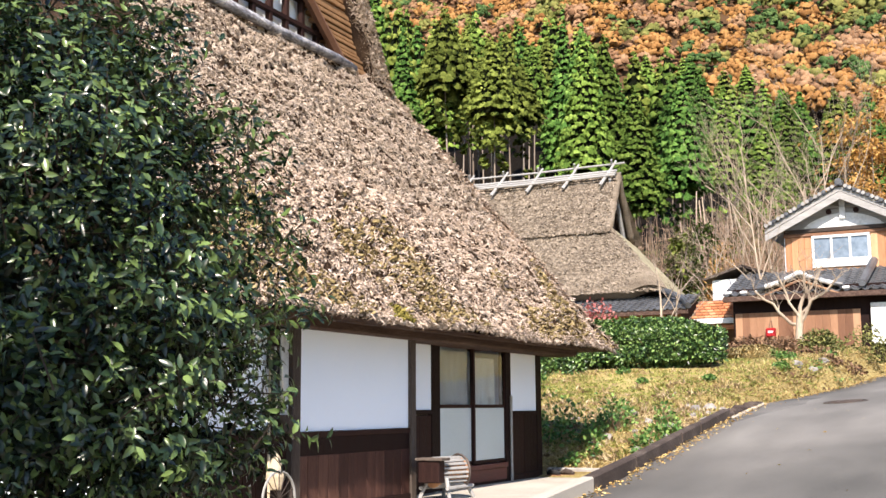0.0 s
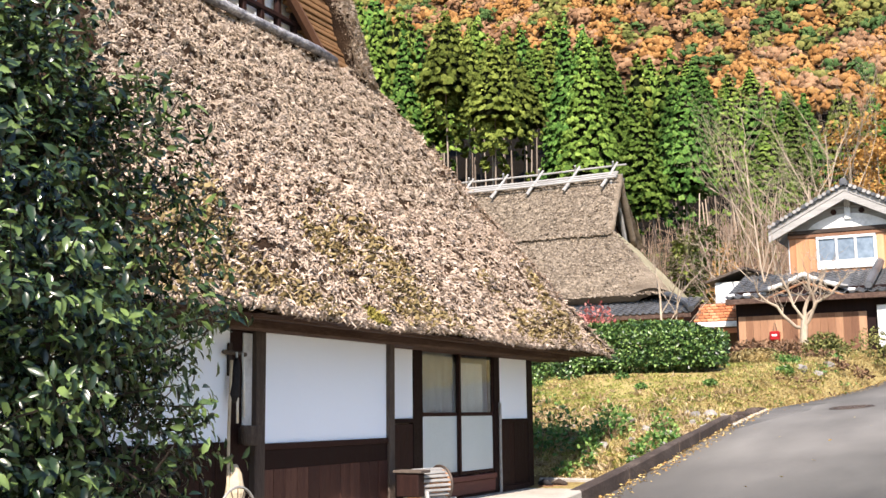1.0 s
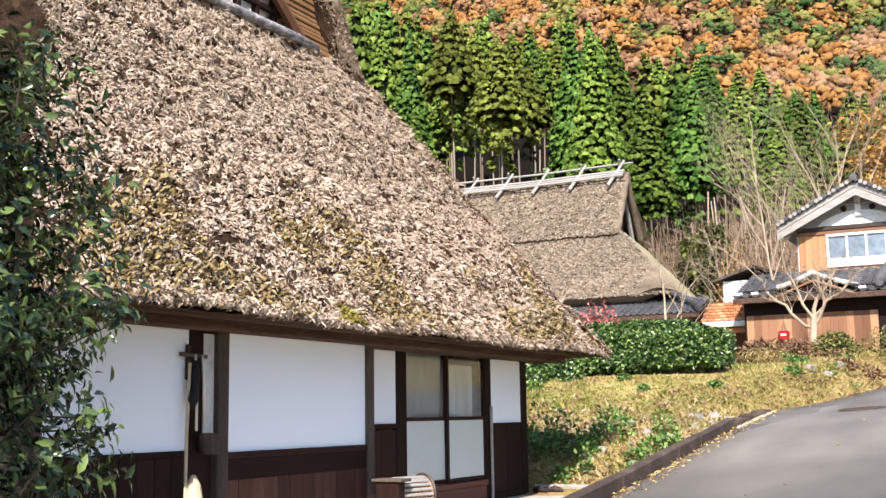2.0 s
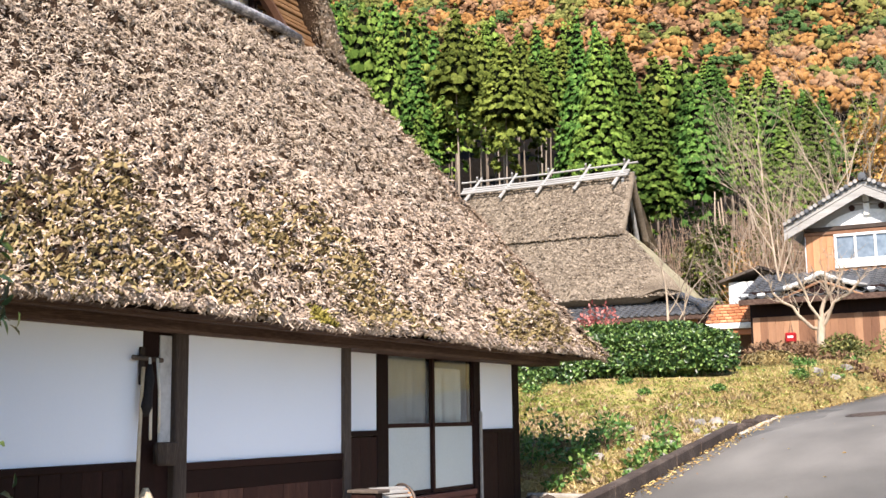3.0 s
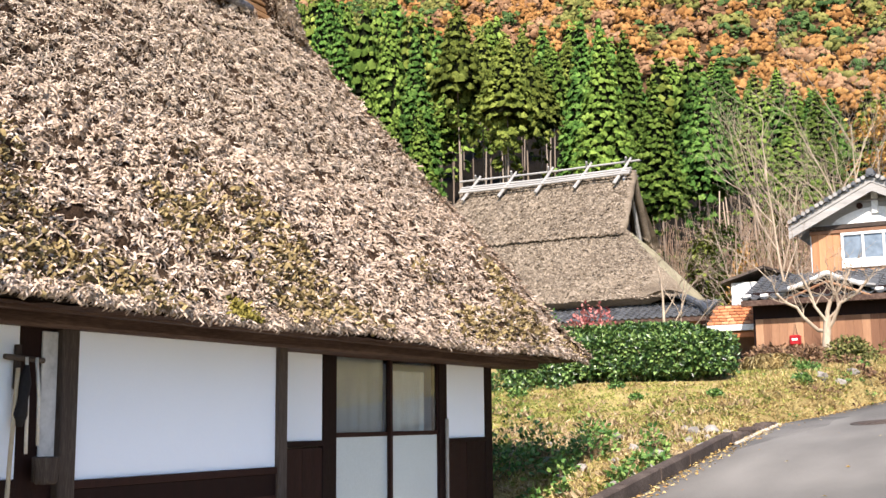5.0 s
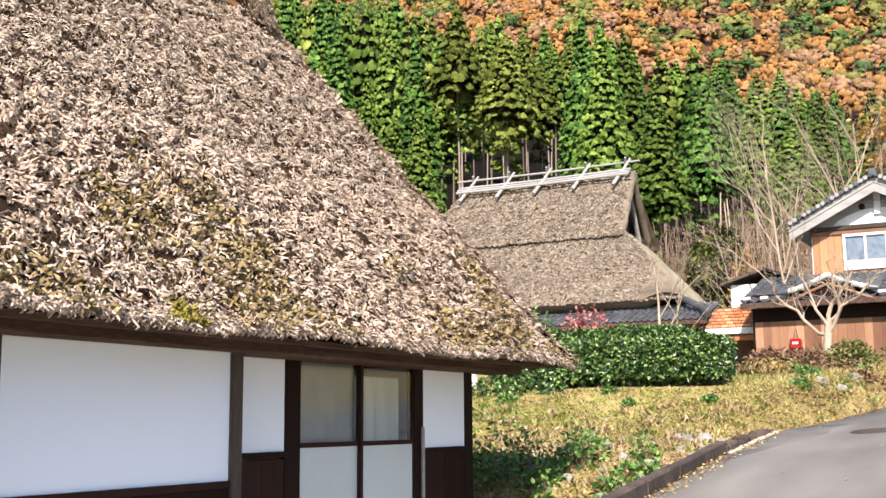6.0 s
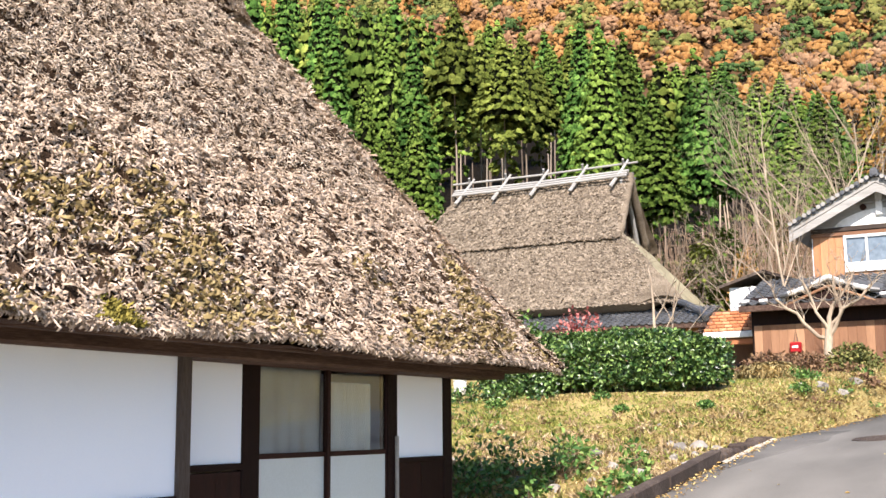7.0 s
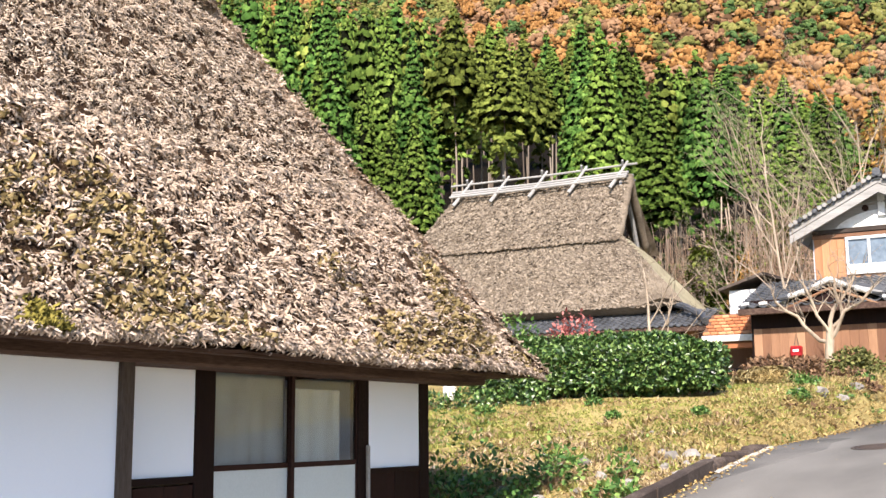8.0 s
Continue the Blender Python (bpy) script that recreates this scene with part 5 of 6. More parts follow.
# ---- the far hillside: mixed autumn woods ----
def far_crowns(name, label, mat, pts, r_lo, r_hi, q, tall=1.0):
    """Distant crowns, each a rounded heap of leafy domes."""
    C, Nn, R_ = [], [], []
    for x, y in pts:
        R = (r_lo + (r_hi - r_lo) * rng.random()) * (0.8 + 0.2 * y / 180)
        z = ground_z(x, y) + R * 0.75 * tall
        k = max(7, int(q * min(1.0, 230 / y)))
        d = rand_dirs(k)
        d[:, 2] = np.abs(d[:, 2]) * 1.2 - 0.3
        d[:, 1] = np.where(rng.random(k) < 0.7, -np.abs(d[:, 1]), d[:, 1])
        d = unit(d)
        w = 0.72 + 0.36 * rng.random(k)
        if tall > 1.2:
            w = w * (1.12 - 0.75 * np.clip(d[:, 2], 0, 1))
        C.append(np.array([x, y, z]) + d * np.array([R, R, R * tall * (1.6 if tall > 1.2 else 1)]) * w[:, None])
        Nn.append(d + np.array([0, 0, 0.45]) + 0.25 * rng.normal(size=(k, 3)))
        R_.append(R * (0.17 + 0.17 * rng.random(k)))
    C, Nn, R_ = np.concatenate(C), np.concatenate(Nn), np.concatenate(R_)
    V, F = pads(C, Nn, R_, 4, 1.15, 1.0, ((0.7, 0.45), (1.0, -0.35)), 0.25)
    out = unit(Nn)
    ax = unit(out * 0.6 + 0.8 * rng.normal(size=out.shape))
    V2, F2 = sprays(C + ax * R_[:, None] * 0.6, ax, R_ * (0.4 + 0.6 * rng.random(len(R_))), R_ * 0.2)
    return tagged(part(name, raw_mesh(name, np.concatenate([V, V2]), np.concatenate([F, F2 + len(V)])), mat), label, "woods", kind="stuff")


kinds = {"autumn": [], "autumn_brown": [], "hill_green": [], "hill_pine": []}
yy = 118.0
while yy < 660:
    step = 3.3 + 0.010 * (yy - 118)
    xx = -0.95 * yy
    while xx < 0.22 * yy + 12:
        x, y = xx + rng.normal(0, 1.2), yy + rng.normal(0, 1.2)
        xx += step
        b = math.degrees(math.atan2(x - 6.0, y))
        rise = (ground_z(x, y) - 1.6) / math.hypot(x - 6, y)
        if y < cedar_top_limit(x, y) + 2 or b < -44 or b > -2 or rise > (0.43 if b > -28 else 0.48) or rise < slope_limit(b) - (0.045 if b > -28 else 0.13):
            continue
        # rust colours in a belt above the plantation, evergreens in drifts higher up
        up = (rise - slope_limit(b)) / 0.05
        drift = noise.noise((b * 0.55, rise * 60, 2.0)) + 0.5 * noise.noise((b * 1.5, rise * 150, 7.0)) + 0.16 * rng.normal()
        v = 1.25 * drift + (0.22 - (0.32 if b < -14 else 0.42) * up if b > -27 else -0.10)
        w = noise.noise((b * 0.9 + 9, rise * 90, 11.0)) + 0.25 * rng.normal()
        if v > 0.0:
            kinds["autumn" if w - 0.35 * max(0, up - 1.0) > -0.12 else "autumn_brown"].append((x, y))
        elif w > 0.02:
            kinds["hill_pine"].append((x, y))
        else:
            kinds["hill_green"].append((x, y))
    yy += step * 1.05
far_crowns("autumn_woods", "orange and rust autumn trees covering the hillside", MAT["autumn"], kinds["autumn"], 1.9, 2.9, 28)
far_crowns("autumn_woods", "brown bare-looking autumn trees on the hillside", MAT["autumn_brown"], kinds["autumn_brown"], 1.9, 2.8, 28)
far_crowns("evergreen_woods", "olive green trees scattered on the autumn hillside", MAT["hill_green"], kinds["hill_green"], 1.9, 2.9, 28)
far_crowns("evergreen_woods", "dark green pines scattered on the autumn hillside", MAT["hill_pine"], kinds["hill_pine"], 1.5, 2.2, 28, 1.5)


# ---- bare trees ----
def bare_tree(label, base, h, spread, seed, r0=0.09, mat="pale_bark", lean=(0, 0), splits=(3, 4, 4, 3), category="tree", name="bare_tree", first=0.35, up=0.5, crook=0.20):
    r = np.random.default_rng(seed)
    t = thing(name, label, category)
    tr, tw = Shape(), Shape()

    def grow(p, d, L, rad, lev):
        n = 4
        pts = [p]
        dd = d
        for i in range(n):
            dd = unit(dd + r.normal(size=3) * (crook if lev else 0.5 * crook) + np.array([0, 0, 0.05 * up]))
            pts.append(pts[-1] + dd * L / n)
        (tr if lev < 2 else tw).tube(pts, list(np.linspace(rad, rad * (0.35 if lev < len(splits) else 0.2), n + 1)), 6 if lev < 2 else 3, cap=False)
        if lev >= len(splits):
            return
        for k in range(splits[lev]):
            f = first + (1 - first) * (k + 0.6 * r.random()) / splits[lev] if lev == 0 else 0.25 + 0.75 * (k + r.random()) / splits[lev]
            i = min(n - 1, int(f * n))
            q = pts[i] + (pts[i + 1] - pts[i]) * (f * n - i)
            s = unit(np.cross(dd, r.normal(size=3)))
            nd = unit(dd * (1 - 0.45 * spread) + s * spread + np.array([0, 0, 0.25 * up]))
            grow(q, nd, L * (0.42 + 0.25 * r.random()), rad * (0.36 + 0.1 * r.random()), lev + 1)

    grow(np.array(base, float), unit(np.array([lean[0], lean[1], 1.0])), h * 0.62, r0, 0)
    part("trunk", tr, MAT[mat], t, smooth=True)
    tagged(part("branchwork", tw, MAT[mat if mat == "pale_bark" else "twig"], t), kind="stuff")
    return t


def gz(x, y, d=-0.1):
    return (x, y, ground_z(x, y) + d)

# ---- bank: grass, weeds, stones, fallen leaves ----
def blades(name, label, mat, pts, h_lo, h_hi, w, per):
    n = len(pts) * per
    base = np.repeat(np.array(pts), per, 0) + np.concatenate([rng.normal(0, 0.05, (n, 2)), np.zeros((n, 1))], 1)
    base[:, 2] -= 0.02
    d = unit(np.concatenate([rng.normal(0, 1.1, (n, 2)), 0.75 * np.ones((n, 1))], 1))
    L = h_lo + (h_hi - h_lo) * rng.random(n)
    U = unit(rng.normal(size=(n, 3)))
    return tagged(part(name, leaves(name, base, d, U, L, np.full(n, w) * (0.6 + 0.8 * rng.random(n)), droop=0.35), mat), label, "grass", kind="stuff")


dry, green, dead = [], [], []
for _ in range(15000):
    x, y = -6.5 + 8.9 * rng.random(), 16.4 + 20 * rng.random() ** 1.25
    if x > road_left(y) - 0.22 or (y > 23.9 and y < 25.4 and x < 0.7):
        continue
    v = noise.noise((x * 0.7, y * 0.7, 1.0)) + 0.3 * rng.normal() + 0.65 * ease(18.6, 20.5, y) - 0.15
    w = noise.noise((x * 1.3, y * 1.3, 6.0)) + 0.25 * rng.normal() + 0.9 * (1 - ease(19.2, 20.4, y)) * ease(17.2, 18.2, y) - 0.48
    (dead if w > 0.1 else green if v > 0.1 else dry).append((x, y, ground_z(x, y)))
for _ in range(3000):
    y = 19.5 + 20 * rng.random()
    x = road_left(y) - 0.05 - 1.7 * rng.random() ** 1.4
    dry.append((x, y, ground_z(x, y)))
blades("dry_grass", "short dry yellow grass on the bank", MAT["grass_dry"], dry, 0.03, 0.12, 0.018, 9)
blades("dead_grass", "withered brown stalks on the face of the bank", MAT["grass_dead"], dead, 0.03, 0.11, 0.013, 12)
blades("green_grass", "patchy short green grass on the bank", MAT["grass_green"], green, 0.025, 0.10, 0.018, 9)


def leafy_clump(name, label, category, at, r, h, n, size, mat, group=""):
    """A low leafy plant: many stalked leaves round a rooted centre."""
    t = thing(name, label, category, group)
    d = rand_dirs(n)
    d[:, 2] = np.abs(d[:, 2])
    P = np.array(at) + d * np.array([r, r, h]) * (0.35 + 0.65 * rng.random((n, 1)) ** 0.6)
    A = unit(d + 0.7 * rng.normal(size=(n, 3)))
    U = unit(d + np.array([0, 0, 0.8]) + 0.4 * rng.normal(size=(n, 3)))
    le = size * (0.6 + 0.8 * rng.random(n))
    part("leaves", leaves("leaves", P, A, U, le, le * 0.62, fine=size > 0.07, droop=0.15), mat, t)
    s = Shape()
    for k in range(10):
        q = P[rng.integers(n)]
        s.tube([np.array(at) - np.array([0, 0, 0.06]), (np.array(at) + q) / 2 + rng.normal(0, .02, 3), q], [0.008, 0.006, 0.003], 3, cap=False)
    tagged(part("branchwork", s, MAT["twig"], t), kind="stuff")
    return t


for k in range(12):
    x, y = 0.1 + 1.6 * rng.random(), 16.45 + 2.3 * rng.random() ** 1.3
    if x > road_left(y) - 0.35:
        continue
    leafy_clump("weed", "broad-leaved green weed on the bank", "weed", gz(x, y, 0.0), 0.13 + 0.2 * rng.random(), 0.14 + 0.3 * rng.random(), 110, 0.075, MAT["weed"], "weeds at the foot of the bank")
for k in range(24):
    x, y = -2.6 + 3.2 * rng.random(), 16.5 + 1.7 * rng.random()
    tall = 1.25 if y > 17.4 else 0.9
    leafy_clump("weed", "broad-leaved green weed on the bank", "weed", gz(x, y, 0.0), 0.2 + 0.2 * rng.random(), tall * (0.2 + 0.34 * rng.random()), 140, 0.078, MAT["weed"], "weeds at the foot of the bank")
for x, y, sc in ((-0.4, 22.2, 0.2), (-2.9, 22.8, 0.3), (0.9, 22.4, 0.22), (1.75, 25.9, 0.38), (1.95, 24.2, 0.3), (-1.2, 23.4, 0.26)):
    leafy_clump("grass_tuft", "fresh green tuft of grass", "grass tuft", gz(x, y, 0.0), 0.28 * sc / 0.5, 0.26 * sc / 0.5, 260, 0.06, MAT["weed"], "green tufts on the bank")


tuss_pale, tuss_green = [], []
for _ in range(420):
    y = 16.7 + 5.5 * rng.random() ** 1.3
    x = -3.5 + 5.4 * rng.random()
    if x > road_left(y) - 0.35:
        continue
    (tuss_green if rng.random() < 0.35 else tuss_pale).append((x, y, ground_z(x, y)))
blades("dead_grass", "long pale withered tussocks hanging over the face of the bank", MAT["grass_dead"], tuss_pale, 0.05, 0.16, 0.014, 22)
blades("green_grass", "green tussocks on the face of the bank", MAT["grass_green"], tuss_green, 0.05, 0.15, 0.016, 24)
tub = thing("plastic_tub", "white plastic tub standing in the grass", "tub")
tx, ty = -4.53, 24.6
tz = ground_z(tx, ty)
part("body", Shape().tube([(tx, ty, tz - 0.03), (tx, ty, tz + 0.02), (tx, ty, tz + 0.30)], [0.10, 0.12, 0.13], 18), MAT["white_paint"], tub, smooth=True)
part("rim", Shape().tube([(tx, ty, tz + 0.28), (tx, ty, tz + 0.31)], [0.14, 0.14], 18), MAT["white_paint"], tub)
fresh = [(x, y, ground_z(x, y)) for x, y in zip(rng.normal(-4.0, 0.8, 700), rng.normal(20.6, 1.3, 700))]
blades("green_grass", "fresh green grass beyond the corner of the house", MAT["weed"], fresh, 0.04, 0.12, 0.014, 10)


def stone(at, r, flat=0.7):
    s = Shape()
    bm = bmesh.new()
    bmesh.ops.create_icosphere(bm, subdivisions=2, radius=1.0)
    o = rng.random(3) * 50
    for v in bm.verts:
        f = 1 + 0.5 * noise.noise(Vector(v.co) * 1.5 + Vector(o)) + 0.2 * noise.noise(Vector(v.co) * 4 + Vector(o))
        v.co = Vector((v.co.x * f * r, v.co.y * f * r * 0.85, v.co.z * f * r * flat))
    me = bpy.data.meshes.new("stone")
    bm.to_mesh(me)
    bm.free()
    ob = part("stone", me, MAT["stone"])
    ob.location = (at[0], at[1], at[2] + r * flat * 0.25)
    ob.rotation_euler = (0, 0, rng.random() * 6.28)
    return tagged(ob, "rough pale field stone lying in the grass", "stone", "stones on the bank")


for x, y, r in ((1.30, 19.6, .15), (1.52, 19.75, .17), (1.72, 19.9, .12), (1.1, 19.9, .10), (1.62, 19.2, .09), (1.9, 20.2, .1), (0.35, 19.1, .13), (0.1, 18.9, .09),
                (1.35, 17.6, .14), (1.6, 17.75, .10), (1.15, 17.35, .11), (0.75, 17.9, .08), (-0.5, 18.6, .1), (-0.9, 18.2, .12), (2.1, 25.2, .2), (2.3, 25.9, .16), (1.9, 24.5, .12), (0.2, 17.3, .1), (-1.6, 18.8, .09), (0.5, 21.3, .07), (1.75, 26.6, .18), (2.35, 27.1, .2), (1.05, 17.0, .16), (1.5, 17.2, .18), (1.25, 18.2, .12), (1.75, 18.5, .13), (0.8, 18.5, .11), (0.4, 17.6, .13), (-0.2, 17.9, .12), (1.45, 18.9, .1), (0.95, 19.3, .09), (-0.4, 19.6, .08)):
    stone(gz(x, y, 0), r * 0.72)

pts = []
for _ in range(800):
    y = 9 + 12 * rng.random()
    x = road_left(y) + 0.02 + 0.22 * rng.random() ** 1.8
    pts.append((x, y, road_z(y) + CROSS * (x - road_left(y)) + 0.012 + 0.02 * rng.random()))
for _ in range(700):
    y = 21 + 16 * rng.random()
    x = road_left(y) + 0.35 * rng.random() ** 2 - 0.05
    pts.append((x, y, road_z(y) + CROSS * (x - road_left(y)) + 0.015))
for _ in range(28):
    y = 9 + 14 * rng.random()
    x = road_left(y) + 3.5 * rng.random()
    pts.append((x, y, road_z(y) + CROSS * (x - road_left(y)) + 0.028))
n = len(pts)
tagged(part("fallen_leaf_litter", leaves("fallen_leaf_litter", pts, rng.normal(size=(n, 3)) * [1, 1, .25], unit(rng.normal(size=(n, 3)) * .4 + [0, 0, 1]), 0.03 + 0.03 * rng.random(n), np.full(n, 0.022)), MAT["fallen"]), "yellow and orange fallen leaves along the kerb", "fallen leaves", kind="stuff")

# ---- bare trees and scrub behind the bank ----
bare_tree("slender bare tree with a pale forked trunk behind the hedge", gz(-1.0, 25.9), 3.6, 0.7, 11, 0.048, lean=(-0.03, 0), splits=(3, 4, 4, 4), first=0.3, crook=0.10)
bare_tree("slender bare tree with pale branches behind the hedge", gz(-0.85, 26.0), 3.4, 0.75, 12, 0.032, lean=(0.08, 0), splits=(3, 4, 4, 4), first=0.35, crook=0.10)
pol = thing("bare_tree", "small cut-back tree with thick pale branches and bare twigs", "tree")
tr, tw = Shape(), Shape()
p0 = np.array(gz(0.9, 33.0, -0.1))
fork = p0 + np.array([0.05, 0.0, 1.15])
tr.tube([p0, (p0 + fork) / 2 + np.array([-0.03, 0, 0]), fork], [0.14, 0.10, 0.095], 8, cap=False)
for dx, dy, dz, rad in ((-1.25, 0.1, 0.70, 0.055), (1.0, 0.0, 0.9, 0.055), (0.12, 0.2, 1.15, 0.065), (-0.5, -0.2, 1.0, 0.042), (0.55, 0.25, 1.15, 0.04)):
    tip = fork + np.array([dx, dy, dz])
    pts = limb(tr, fork - np.array([0, 0, 0.12 + 0.25 * abs(dx) * rng.random()]), tip, rad, 0.032, 0.06, 6, 6)
    for q in pts[2:]:
        for j in range(2):
            e = q + np.array([rng.normal(0, .30) + 0.12 * dx, rng.normal(0, .22), 0.25 + 0.55 * rng.random()])
            pt = limb(tw, q, e, 0.016, 0.006, 0.08, 4, 4)
            for i in range(3):
                limb(tw, pt[1 + i], pt[1 + i] + np.array([rng.normal(0, .2), rng.normal(0, .15), 0.12 + 0.28 * rng.random()]), 0.007, 0.003, 0.08, 3, 3)
part("trunk", tr, MAT["pale_bark"], pol, smooth=True)
tagged(part("branchwork", tw, MAT["pale_bark"], pol), kind="stuff")
for seed, x, y, h, ln in ((31, -0.5, 36.6, 9.5, (-0.10, 0)), (32, -1.6, 39.0, 9.0, (0.02, 0)), (33, 0.6, 41.5, 9.5, (-0.16, 0.0)), (34, 0.3, 44.0, 13.0, (-0.02, 0)), (35, 0.9, 44.6, 12.0, (0.08, 0)), (36, -3.4, 42.0, 6.5, (0.05, 0)), (37, -2.4, 47.0, 9.0, (-0.05, 0)), (38, -4.6, 50.0, 8.5, (0.04, 0))):
    bare_tree("tall slender bare tree with fine pale branches", gz(x, y), h, 0.60, seed, 0.052, lean=ln, splits=(6, 5, 4, 2), first=0.25, up=1.0, crook=0.13)
for seed in range(41, 52):
    r = np.random.default_rng(seed)
    x, y = -9.5 + 10.5 * r.random(), 56 + 7 * r.random()
    bare_tree("thin leafless sapling at the edge of the woods", gz(x, y), 4.5 + 4 * r.random(), 0.55, seed, 0.045, mat="pale_bark" if seed % 2 else "bark", splits=(5, 4, 4), first=0.3)

# bare trunks standing at the edge of the plantation
for k in range(28):
    x, y = -11 + 13 * rng.random(), 59 + 7 * rng.random()
    s = Shape()
    h = 4 + 4 * rng.random()
    z0 = ground_z(x, y) - 0.3
    s.tube([(x, y, z0), (x + rng.normal(0, .15), y, z0 + h * .5), (x + rng.normal(0, .25), y, z0 + h)], [0.075, 0.06, 0.03], 7)
    tagged(part("tree_trunk", s, MAT["pale_bark"], smooth=True), "bare pale standing trunk at the edge of the woods", "trunk", "bare trunks at the wood's edge")

# tangled leafless scrub
sc = Shape()
for k in range(3300):
    x, y = -11.5 + 13.5 * rng.random(), 49 + 13 * rng.random()
    if x < -5.2 and y < 56.5:
        continue
    z0 = ground_z(x, y)
    h = 1.4 + 5.2 * rng.random() ** 1.5
    a = np.array([x, y, z0 - 0.1])
    b = a + np.array([rng.normal(0, .6), rng.normal(0, .5), h])
    m = (a + b) / 2 + rng.normal(0, .18, 3)
    sc.tube([a, m, b], [0.022, 0.016, 0.006], 3, cap=False)
    for j in range(3):
        c = m + (b - m) * rng.random()
        sc.tube([c, c + rng.normal(0, .45, 3) + np.array([0, 0, .35])], [0.012, 0.004], 3, cap=False)
tagged(part("leafless_scrub", sc, MAT["scrub_twig"]), "tangled brown leafless scrub below the woods", "scrub", kind="stuff")
pts = []
for k in range(9000):
    x, y = -11.5 + 14.0 * rng.random(), 49 + 13 * rng.random()
    if x < -5.2 and y < 56.5:
        continue
    pts.append((x, y, ground_z(x, y) + 3.4 * rng.random() ** 1.6))
n = len(pts)
tagged(part("withered_leaf_scrub", leaves("withered_leaf_scrub", pts, rng.normal(size=(n, 3)), rng.normal(size=(n, 3)), 0.10 + 0.10 * rng.random(n), 0.06 + 0.04 * rng.random(n)), MAT["shrub_brown"]), "withered brown leaves in the scrub below the woods", "scrub", kind="stuff")


def shrub(label, at, r, h, n, size, mat):
    return leafy_clump("shrub", label, "shrub", at, r, h, n, size, mat)


shrub("low brown leafless-looking shrub before the board wall", gz(-0.2, 31.8), 0.8, 0.55, 1700, 0.085, MAT["shrub_brown"])
shrub("low brown leafless-looking shrub before the board wall", gz(0.75, 31.2), 0.7, 0.52, 1500, 0.085, MAT["shrub_brown"])
shrub("rounded olive green shrub before the board wall", gz(1.75, 30.8), 0.64, 0.66, 1900, 0.085, MAT["shrub_olive"])
shrub("yellow-brown straggling shrub by the lane", gz(2.6, 33.5), 0.7, 1.1, 900, 0.08, MAT["shrub_olive"])
shrub("yellow-brown straggling shrub by the lane", gz(2.85, 36.0), 0.6, 1.2, 800, 0.08, MAT["shrub_brown"])
shrub("bright green bush before the tiled lean-to", gz(-4.5, 27.5), 0.8, 1.75, 1300, 0.10, MAT["weed"])
shrub("red-leaved shrub before the tiled lean-to", gz(-3.2, 27.5), 0.75, 1.75, 1300, 0.09, MAT["leaf_red"])


def autumn_tree(x, y, top, r, label):
    """A spreading tree still in leaf: a forked trunk and flat layered sprays of golden leaves."""
    t = thing("autumn_tree", label, "tree", "golden trees behind the tiled house")
    z0 = ground_z(x, y)
    h = top - z0
    tr = Shape()
    fork = limb(tr, (x, y, z0 - 0.3), (x + rng.normal(0, .2), y, z0 + 0.5 * h), 0.16, 0.09, 0.03)[-1]
    P, A = [], []
    for k in range(26):
        f = rng.random()
        a = rng.random() * 6.28
        rr = r * (0.25 + 0.75 * rng.random()) * (1.0 - 0.55 * f)
        c = np.array([x + rr * math.cos(a), y + rr * math.sin(a), z0 + h * (0.42 + 0.56 * f) - 0.12 * rr])
        limb(tr, fork, c, 0.05, 0.012, 0.07, 4, 5)
        q = 110
        d = rng.normal(size=(q, 3)) * np.array([0.50, 0.50, 0.13]) * (0.7 + 0.5 * rng.random())
        d[:, 2] -= 0.25 * (d[:, 0] ** 2 + d[:, 1] ** 2)
        P.append(c + d)
        A.append(d + np.array([0, 0, -0.1]) + 0.3 * rng.normal(size=(q, 3)))
    P, A = np.concatenate(P), unit(np.concatenate(A))
    le = 0.16 + 0.14 * rng.random(len(P))
    part("trunk", tr, MAT["bark"], t, smooth=True)
    part("crown", leaves("crown", P, A, unit(np.array([0, 0, 1.0]) + 0.5 * rng.normal(size=P.shape)), le, le * 0.6), MAT["leaf_gold"], t)


for x, y, top, r in ((0.0, 57.5, 16.0, 2.0), (1.9, 59.0, 17.5, 2.4), (0.6, 55.5, 13.4, 1.7)):
    autumn_tree(x, y, top, r, "golden-orange autumn tree behind the tiled house")
shrub("ochre-leaved bush in the scrub below the woods", gz(-5.9, 54.0), 1.1, max(1.2, 9.5 - ground_z(-5.9, 54.0)), 1500, 0.16, MAT["leaf_gold"])
shrub("small orange-leaved tree in the scrub", gz(-1.8, 52.0, 1.0), 1.1, 1.6, 800, 0.2, MAT["fallen"])
# heap of cut straw
n = 1900
d = rand_dirs(n)
d[:, 2] = np.abs(d[:, 2])
c = np.array(gz(0.75, 27.4, 0.0))
heap = thing("straw_heap", "heap of pale cut straw and grass on the bank", "straw heap")
part("loose_straw", leaves("straw_pile", c + d * np.array([0.75, 0.6, 0.38]) * (0.5 + 0.5 * rng.random((n, 1))), unit(np.cross(d, rng.normal(size=(n, 3))) + [0, 0, -.2]), d, 0.12 + 0.16 * rng.random(n), np.full(n, 0.014), droop=0.3), MAT["straw_heap"], heap)

